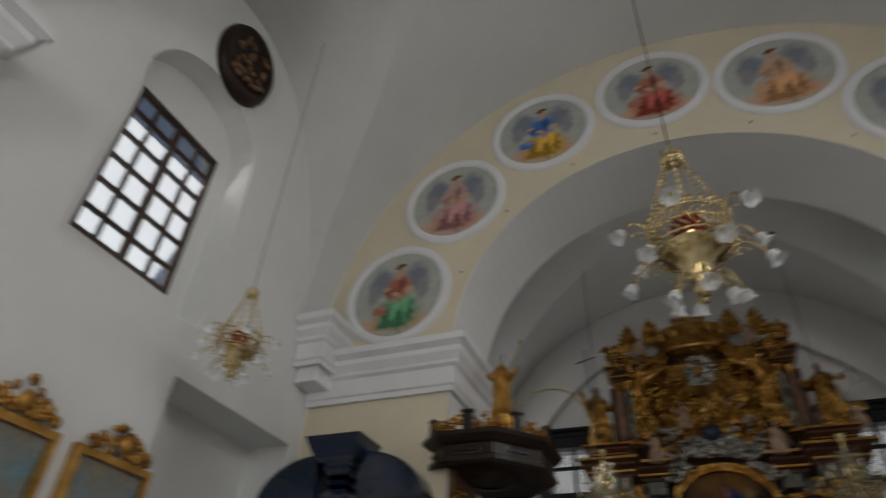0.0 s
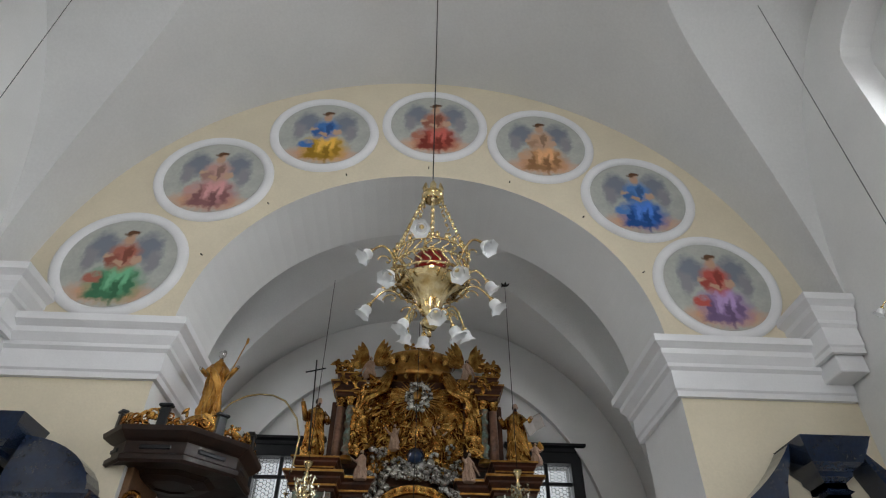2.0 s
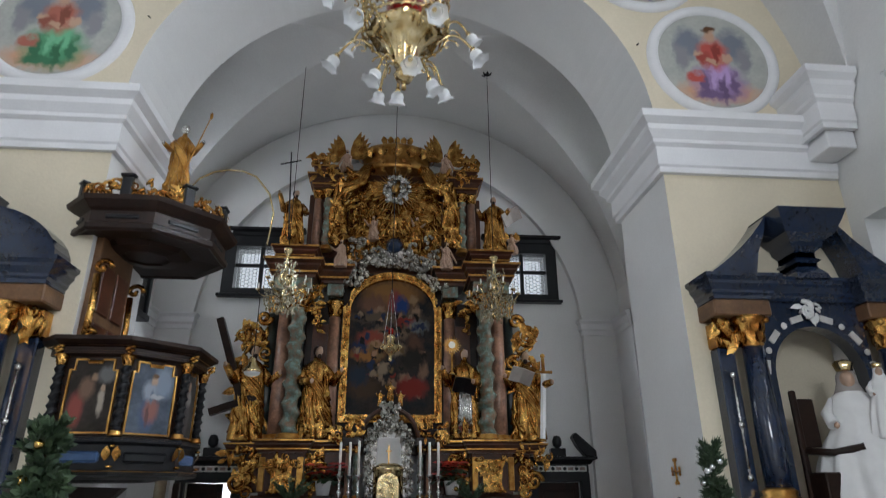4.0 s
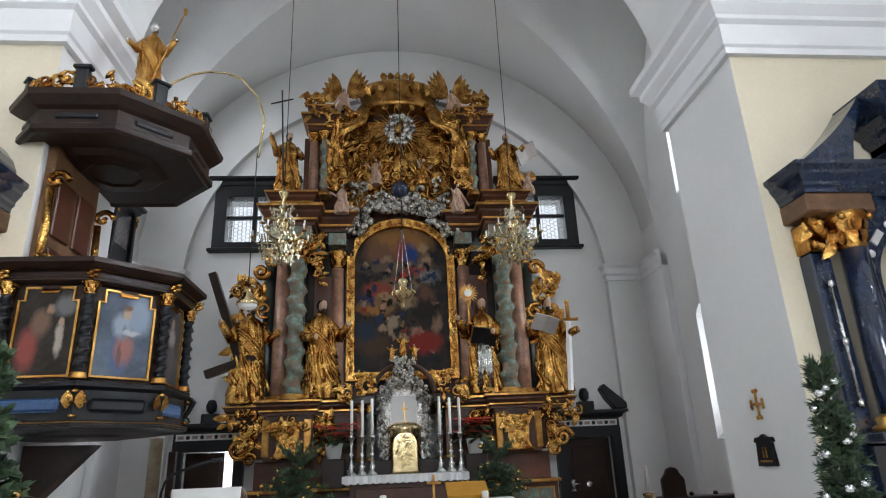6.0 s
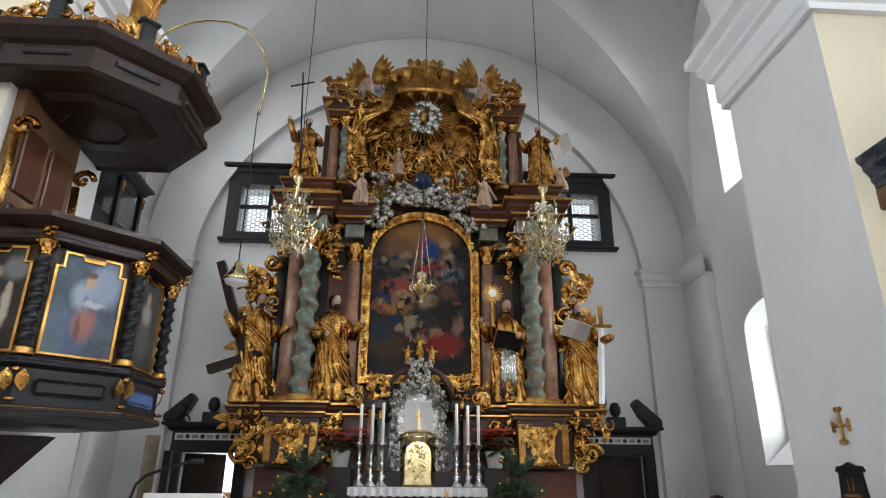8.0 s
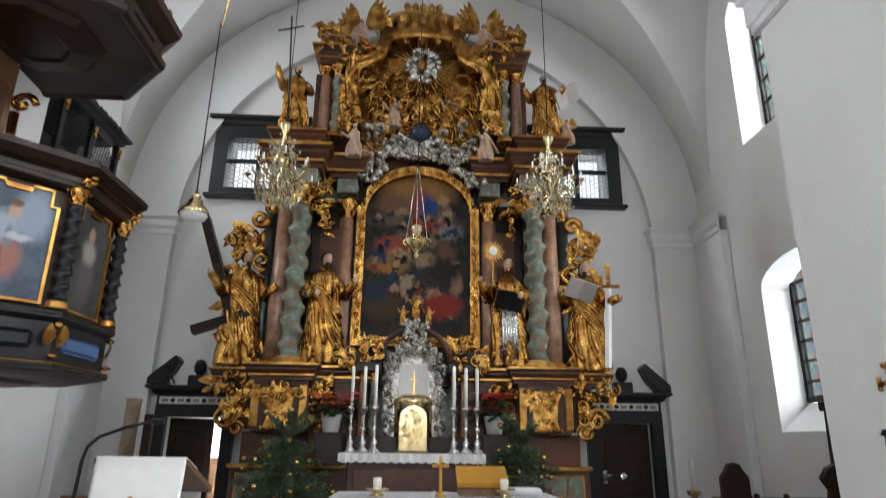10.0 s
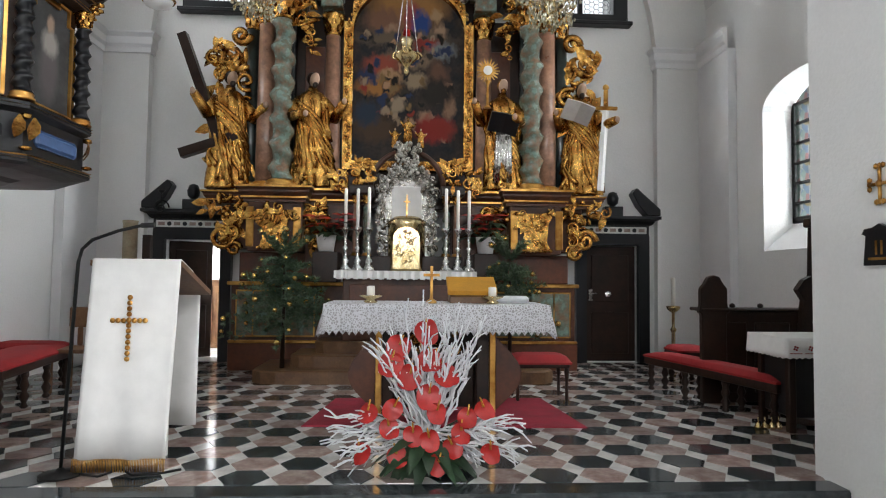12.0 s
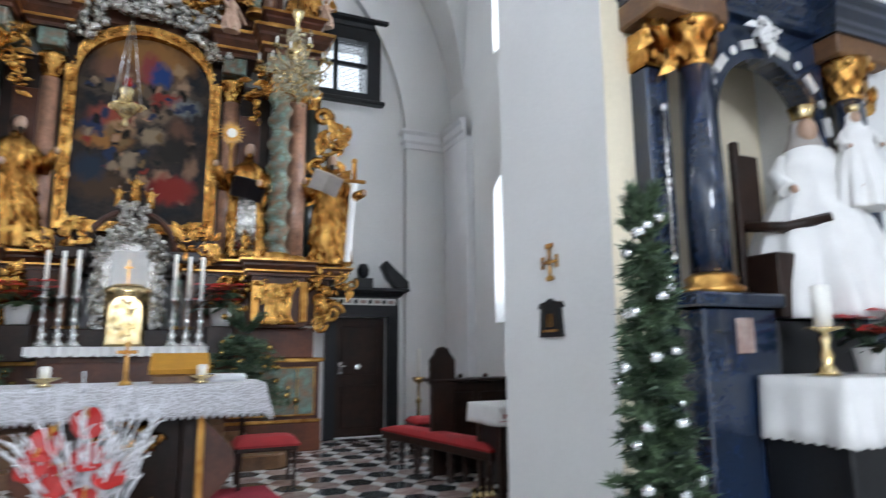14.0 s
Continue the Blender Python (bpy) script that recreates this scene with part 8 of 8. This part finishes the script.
# choir stall by the south wall
stall = thing("choir_stall", (3.45, 9.1, 0), "dark carved wooden choir stall with a high back", "choir stall")
slab(stall, "desk_front", -0.75, 0.70, 0.0, 0.06, 0.0, 0.93, "darkwood", "dark panelled front")
for i in range(3):
    slab(stall, "front_panel", -0.68 + 0.46 * i, -0.30 + 0.46 * i, -0.015, 0.0, 0.1, 0.82, "darkwood")
slab(stall, "desk_top", -0.80, 0.72, -0.06, 0.22, 0.93, 0.965, "darkwood", "dark sloping top")
b = bmesh.new()
prism(b, [(-0.13, 0), (0.13, 0), (0.13, 0.9), (0.16, 0.92), (0.14, 1.0), (0.14, 1.16), (0.09, 1.22), (0.06, 1.28), (0.0, 1.30), (-0.06, 1.28), (-0.09, 1.22), (-0.14, 1.16), (-0.14, 1.0), (-0.16, 0.92), (-0.13, 0.9)], 0, 0.07, Matrix.Translation((-0.66, 0.02, 0)) @ Matrix.Rotation(radians(90), 4, 'X'))
bmesh.ops.bevel(b, geom=b.edges[:], offset=0.008, segments=1, affect='EDGES')
part("end_board", b, "darkwood", stall, "dark carved end board")
b = bmesh.new()
prism(b, [(0, 0), (0.3, 0), (0.3, 1.75), (0.24, 1.85), (0.12, 1.86), (0.10, 1.30), (0.02, 1.26), (-0.05, 1.16), (0.02, 1.05), (0.0, 0.95)], 0, 0.08, Matrix.Translation((0.22, -0.05, 0)) @ Matrix.Rotation(radians(90), 4, 'X'))
part("high_back_end", b, "darkwood", stall, "dark tall scrolled end of the back")
b = bmesh.new()
box(b, 0.30, 0.70, -0.16, -0.02, 1.80, 1.90, 0.015)
part("back_cornice", b, "darkwood", stall, "dark cornice")
for x in (-0.42, -0.12):
    b = bmesh.new()
    blob(b, x, 0.05, 0.985, 0.035, 0.03, 0.03)
    part("knob", b, "darkwood", stall)
crt = thing("credence_table", (3.33, 8.05, 0), "dark side table by the chancel wall", "table")
slab(crt, "tabletop", -0.55, 0.6, -0.22, 0.28, 0.72, 0.77, "darkwood")
for sx in (-0.5, 0.55):
    for sy in (-0.17, 0.23):
        b = bmesh.new()
        box(b, sx - 0.03, sx + 0.03, sy - 0.03, sy + 0.03, 0, 0.72, 0.006)
        part("leg", b, "darkwood", crt)
slab(crt, "apron", -0.5, 0.55, -0.19, 0.25, 0.12, 0.72, "black", "dark closed apron")
draped_cloth("table_cloth", 2.74, 3.96, 7.80, 8.36, 0.785, 0.16, "linen", "white cloth with a red embroidered border on the side table", 0.006)
for i in range(9):
    b = bmesh.new()
    x = 2.82 + 0.125 * i
    for k in range(4):
        a = k * math.pi / 2 + 0.4
        blob(b, x + 0.014 * math.cos(a), 7.786, 0.70 + 0.014 * math.sin(a), 0.010, 0.004, 0.010)
    box(b, x - 0.05, x + 0.05, 7.783, 7.787, 0.655, 0.661)
    tagged(part("red_embroidery", b, "red"), "small red embroidered motif on the table cloth", "embroidery", "red embroidery")
t = thing("glass_cruet", (3.22, 7.95, 0.79), "small glass dish on the side table", "dish")
b = bmesh.new()
lathe(b, [(0.04, 0), (0.05, 0.02), (0.06, 0.08), (0.065, 0.10)], seg=14)
part("dish", b, "crystal", t)
b = bmesh.new()
box(b, -0.10, 0.10, -0.08, 0.08, 0.10, 0.108, 0.003)
part("cover", b, "linen", t, "white linen cover")
t = thing("altar_bells", (2.72, 8.02, 0), "set of small brass altar bells on the floor", "bells")
for i in range(4):
    b = bmesh.new()
    lathe(b, [(0.03, 0.0), (0.028, 0.02), (0.018, 0.05), (0.006, 0.06)], -0.09 + 0.06 * i, 0, 0.0, 12)
    tube(b, [(-0.09 + 0.06 * i, 0, 0.055), (-0.09 + 0.06 * i, 0, 0.10)], 0.006, 5)
    part("bell", b, "brass", t)
t = thing("paschal_candlestick", (3.44, 11.5, 0), "tall brass candlestick with a paschal candle", "candlestick")
b = bmesh.new()
lathe(b, [(0.12, 0), (0.11, 0.04), (0.03, 0.1), (0.025, 0.5), (0.045, 0.54), (0.02, 0.58), (0.02, 0.78), (0.08, 0.82), (0.10, 0.87), (0.03, 0.88)], seg=16)
part("stem", b, "brass", t)
b = bmesh.new()
lathe(b, [(0.03, 0.88), (0.03, 1.27), (0.02, 1.28)], seg=12)
part("candle", b, "wax", t, "decorated cream candle")

# chair, banner pole and wall candle on the north side
ch = thing("chair", (-3.82, 9.75, 0), "brown wooden chair by the chancel wall", "chair")
slab(ch, "seat", -0.22, 0.22, -0.22, 0.22, 0.42, 0.46, "oak")
for sx in (-0.19, 0.19):
    for sy in (-0.19, 0.19):
        slab(ch, "leg", sx - 0.02, sx + 0.02, sy - 0.02, sy + 0.02, 0.0, 0.42, "oak")
    slab(ch, "back_post", sx - 0.02, sx + 0.02, 0.17, 0.21, 0.46, 0.86, "oak")
slab(ch, "backrest", -0.22, 0.22, 0.175, 0.205, 0.66, 0.88, "oak")
for i in range(3):
    slab(ch, "splat", -0.13 + 0.1 * i, -0.07 + 0.1 * i, 0.18, 0.20, 0.46, 0.66, "oak")
M["marbleshaft"] = material("yellow_marble", (0.42, 0.36, 0.24), 0.4, scale=7, vary=0.2, color2=(0.28, 0.2, 0.12))
b = bmesh.new()
lathe(b, [(0.09, 0.0), (0.09, 1.9), (0.10, 1.95)], -3.98, 11.2, 0, 16)
tagged(part("marbled_post", b, "marbleshaft"), "yellow marbled post beside the chancel door", "post")
b = bmesh.new()
box(b, -3.70, -3.60, 10.9, 11.0, 0.0, 1.75, 0.01)
tagged(part("banner_pole", b, "darkwood"), "dark wooden pole standing by the door", "pole")
sc = thing("wall_sconce", (-3.86, 11.9, 2.2), "black iron wall sconce beside the door", "wall lamp")
b = bmesh.new()
scroll(b, 0, -0.05, 0, 0.12, 1.4, 0.014, 1)
tube(b, [(0, -0.05, 0.06), (0.02, -0.08, 0.22)], 0.012, 6)
tube(b, [(0, 0.1, 0), (0, -0.05, 0)], 0.012, 6)
part("bracket", b, "iron", sc)
b = bmesh.new()
lathe(b, [(0.02, 0.0), (0.05, 0.03), (0.05, 0.05)], 0.02, -0.08, 0.2, 12)
part("cup", b, "iron", sc)

# dark latticed gallery box on the chancel's north wall
gal = thing("gallery_box", (XL, 9.42, 4.28), "dark carved gallery box with latticed panels on the chancel wall", "gallery")
slab(gal, "floor", 0.0, 0.62, -0.98, 0.98, -0.10, 0.0, "black", "dark moulded underside")
for u in (-0.95, -0.32, 0.32, 0.95):
    slab(gal, "post", 0.50, 0.58, u - 0.035, u + 0.035, 0.0, 0.86, "black", "dark post")
    b = bmesh.new()
    blob(b, 0.585, u, 0.78, 0.03, 0.045, 0.06)
    blob(b, 0.585, u, 0.70, 0.025, 0.03, 0.05)
    part("gilded_capital", b, "gold", gal, "small gilded capital")
for k in range(3):
    u0 = -0.915 + 0.635 * k
    slab(gal, "panel", 0.50, 0.53, u0, u0 + 0.56, 0.0, 0.30, "black", "dark closed panel")
    b = bmesh.new()
    for i in range(-6, 12):
        for q in (1, -1):
            p0, p1 = Vector((0.53 + 0.004 * q, u0 + 0.05 * i, 0.30)), Vector((0.53 + 0.004 * q, u0 + 0.05 * i + 0.48, 0.80))
            if q < 0:
                p0.y, p1.y = u0 + 0.56 - 0.05 * i, u0 + 0.08 - 0.05 * i
            d = p1 - p0
            ta, tb = sorted(((u0 - p0.y) / d.y, (u0 + 0.56 - p0.y) / d.y))
            ta, tb = max(0.0, ta), min(1.0, tb)
            if tb - ta > 0.03:
                tube(b, [p0 + d * ta, p0 + d * tb], 0.006, 4)
    part("lattice", b, "black", gal, "diagonal wooden lattice")
b = bmesh.new()
moulding(b, [(0.0, 0.99, 0.86), (0.58, 0.99, 0.86), (0.58, -0.99, 0.86), (0.0, -0.99, 0.86)], [(0, 0), (-0.02, 0.02), (-0.04, 0.06), (-0.09, 0.09), (-0.09, 0.13), (0.0, 0.14)])
box(b, 0.0, 0.58, -0.99, 0.99, 0.86, 0.99)
bmesh.ops.recalc_face_normals(b, faces=b.faces[:])
part("cornice", b, "black", gal, "dark moulded cornice")
for k in range(15):
    b = bmesh.new()
    leaf(b, (0.56, -0.91 + 0.13 * k, 0.99), (0, 0.1 * (-1) ** k, 1), (1, 0, 0), 0.16, 0.14, 0, 0.1)
    part("cresting_leaf", b, "black", gal)
slab(gal, "back_panel", 0.0, 0.04, -0.96, 0.96, 0.0, 0.86, "black", "dark back")

# consecration cross and station plaque on the reveal of the arch
cc = thing("consecration_cross", (AX + HALF, 6.23, 1.80), "gilded ornamental cross on the white pier", "cross")
b = bmesh.new()
for k in range(4):
    a = k * math.pi / 2
    d = Vector((0, math.cos(a), math.sin(a)))
    L = 0.12 if k % 2 else 0.09
    tube(b, [Vector((-0.015, 0, 0)), Vector((-0.015, 0, 0)) + d * L], 0.012, 6)
    for s in (-1, 0, 1):
        e = d * L + Vector((0, -d.z, d.y)) * 0.03 * s
        blob(b, -0.015, e.y, e.z, 0.012, 0.022, 0.022)
blob(b, -0.02, 0, 0, 0.015, 0.03, 0.03)
part("ornament", b, "goldplain", cc)
cc.scale = (0.85, 0.85, 0.85)
pq = thing("station_plaque", (AX + HALF, 6.23, 1.44), "small black carved plaque with plain bars on the white pier", "plaque")
b = bmesh.new()
prism(b, [(-0.12, -0.10), (0.12, -0.10), (0.10, 0.07), (0.13, 0.08), (0.11, 0.11), (0.05, 0.115), (0.0, 0.135), (-0.05, 0.115), (-0.11, 0.11), (-0.13, 0.08), (-0.10, 0.07)], 0, 0.025, Matrix.Rotation(radians(-90), 4, 'Z') @ Matrix.Rotation(radians(90), 4, 'X'))
part("board", b, "black", pq)
for s in (-0.02, 0.02):
    b = bmesh.new()
    box(b, -0.029, -0.024, s - 0.006, s + 0.006, -0.04, 0.04)
    part("numeral_bar", b, "goldplain", pq)
b = bmesh.new()
box(b, -0.029, -0.024, -0.08, 0.08, -0.07, -0.055)
part("text_bar", b, "goldplain", pq)

# oval relief and framed pictures on the nave wall
ov = thing("oval_relief", (XL + 0.0, 3.02, 8.0), "dark oval carved relief on the nave wall over the window", "relief")
b = bmesh.new()
lathe(b, [(0.0, 0.09), (0.34, 0.09), (0.38, 0.12), (0.44, 0.12), (0.48, 0.05), (0.48, 0.0)], 0, 0, 0, 40, 1.25, 0.95)
bmesh.ops.rotate(b, cent=(0, 0, 0), matrix=Matrix.Rotation(radians(90), 3, 'Y'), verts=b.verts[:])
part("disc", b, "darkwood", ov, "dark oval board")
b = bmesh.new()
rnd = random.Random(8)
for i in range(34):
    u, v = rnd.uniform(-0.26, 0.26), rnd.uniform(-0.34, 0.34)
    blob(b, 0.11, u, v, 0.03, 0.06, 0.04, Euler((rnd.uniform(-2, 2), 0, 0)).to_quaternion())
part("carved_relief", b, "oak", ov, "worn carved relief")
M["skyblue"] = painting("station_paint", (0.20, 0.30, 0.34), (0.30, 0.25, 0.18), [(0.0, -0.4, 0.6, 0.4, (0.25, 0.15, 0.10)), (0.2, 0.1, 0.3, 0.4, (0.08, 0.16, 0.26))], 2.5, 0.4)
for y in (2.33, 3.24):
    t = thing("framed_picture", (XL + 0.02, y, 2.80), "painting in a carved gilded frame on the nave wall", "painting", "framed pictures")
    b = bmesh.new()
    wall_sheet(b, [(-0.38, -0.46), (0.38, -0.46), (0.38, 0.42), (-0.38, 0.42)], [[(-0.31, -0.40), (0.31, -0.40), (0.31, 0.36), (-0.31, 0.36)]], lambda u, v, q: (0.06 - q, u, v), 0.06)
    part("frame", b, "goldplain", t, "gilded frame")
    b = bmesh.new()
    box(b, 0.012, 0.02, -0.315, 0.315, -0.405, 0.365)
    part("canvas", b, "station_paint", t, "painted scene in blue and brown")
    b = bmesh.new()
    rnd = random.Random(int(y * 100))
    for i in range(46):
        u = rnd.uniform(-0.30, 0.30)
        zz = 0.44 + (0.26 - abs(u) * 0.7) * rnd.random()
        blob(b, 0.06, u, zz, 0.03, 0.045, 0.03, Euler((rnd.uniform(-2, 2), 0, 0)).to_quaternion())
    crest = part("carved_crest", b, "gold", t, "gilded carved crest")
    b = bmesh.new()
    blob(b, 0.10, 0, 0.52, 0.04, 0.07, 0.07, None, 0, 2)
    part("boss", b, "goldplain", crest, "round gilded boss")

# ---- patterned marble floor: hexagons and triangles ----
SIDE = 0.1615
PITCH, ROW = 2 * SIDE, SIDE * math.sqrt(3)
floor_ob = bpy.data.objects["floor_chancel"]


def hexagon_mesh(name, mat):
    bm = bmesh.new()
    g = 0.004
    lo = [bm.verts.new(((SIDE - g) * math.cos(math.pi / 3 * k), (SIDE - g) * math.sin(math.pi / 3 * k), -0.006)) for k in range(6)]
    hi = [bm.verts.new(((SIDE - g - 0.002) * math.cos(math.pi / 3 * k), (SIDE - g - 0.002) * math.sin(math.pi / 3 * k), 0.0)) for k in range(6)]
    bm.faces.new(hi)
    for k in range(6):
        bm.faces.new((lo[k], lo[(k + 1) % 6], hi[(k + 1) % 6], hi[k]))
    me = bpy.data.meshes.new(name)
    bm.to_mesh(me)
    bm.free()
    me.materials.append(M[mat])
    return me


def vary_by_object(m, amount):
    nt = m.node_tree
    p = nt.nodes["Principled BSDF"]
    src = p.inputs["Base Color"].links[0].from_socket
    oi = nt.nodes.new("ShaderNodeObjectInfo")
    mr = nt.nodes.new("ShaderNodeMapRange")
    mr.inputs[3].default_value, mr.inputs[4].default_value = 1 - amount, 1 + amount
    nt.links.new(oi.outputs["Random"], mr.inputs[0])
    hs = nt.nodes.new("ShaderNodeHueSaturation")
    nt.links.new(mr.outputs[0], hs.inputs["Value"])
    nt.links.new(src, hs.inputs["Color"])
    nt.links.new(hs.outputs[0], p.inputs["Base Color"])
    off = nt.nodes.new("ShaderNodeVectorMath")
    off.operation = 'ADD'
    tcs = [n for n in nt.nodes if n.type == 'TEX_COORD'][0]
    nt.links.new(tcs.outputs["Object"], off.inputs[0])
    sc = nt.nodes.new("ShaderNodeMath")
    sc.operation = 'MULTIPLY'
    sc.inputs[1].default_value = 37.0
    nt.links.new(oi.outputs["Random"], sc.inputs[0])
    nt.links.new(sc.outputs[0], off.inputs[1])
    for n in nt.nodes:
        if n.type == 'TEX_NOISE':
            nt.links.new(off.outputs[0], n.inputs["Vector"])


vary_by_object(M["mdark"], 0.25)
vary_by_object(M["mpink"], 0.22)
hexes = {"mdark": hexagon_mesh("hexagon_dark", "mdark"), "mpink": hexagon_mesh("hexagon_pink", "mpink")}
rest = {"mdark": bmesh.new(), "mpink": bmesh.new()}
count = 0
j = 0
y = 6.862
while y < YC - 0.1:
    n = 0
    x = -1.33 - 12 * PITCH
    while x < XR - 0.05:
        key = "mpink" if (n + j) % 2 else "mdark"
        if abs(x - AX) < 3.3 and y < 9.6 and count < 300:
            o = new("tile", hexes[key])
            o.parent = floor_ob
            o.location = (x, y, 0.0)
            count += 1
        else:
            bm = rest[key]
            hi = [bm.verts.new((x + (SIDE - 0.004) * math.cos(math.pi / 3 * k), y + (SIDE - 0.004) * math.sin(math.pi / 3 * k), 0.0)) for k in range(6)]
            bm.faces.new(hi)
        x += PITCH
        n += 1
    y += ROW
    j += 1
for key, bm in rest.items():
    ob = part("far_tiles", bm, key, floor_ob, "dark and pink marble hexagons")
    ob["kind"] = "stuff"
# hooks round the arch
for i in range(7):
    a = math.pi * (i + 1) / 8
    b = bmesh.new()
    tube(b, [(AX + (HALF + 0.13) * math.cos(a), YA, 5.22 + 2.6 * math.sin(a)), (AX + (HALF + 0.13) * math.cos(a), YA - 0.05, 5.20 + 2.6 * math.sin(a))], 0.008, 6)
    tagged(part("wall_hook", b, "iron"), "small iron hook in the plaster over the arch", "hook", "hooks over the arch")
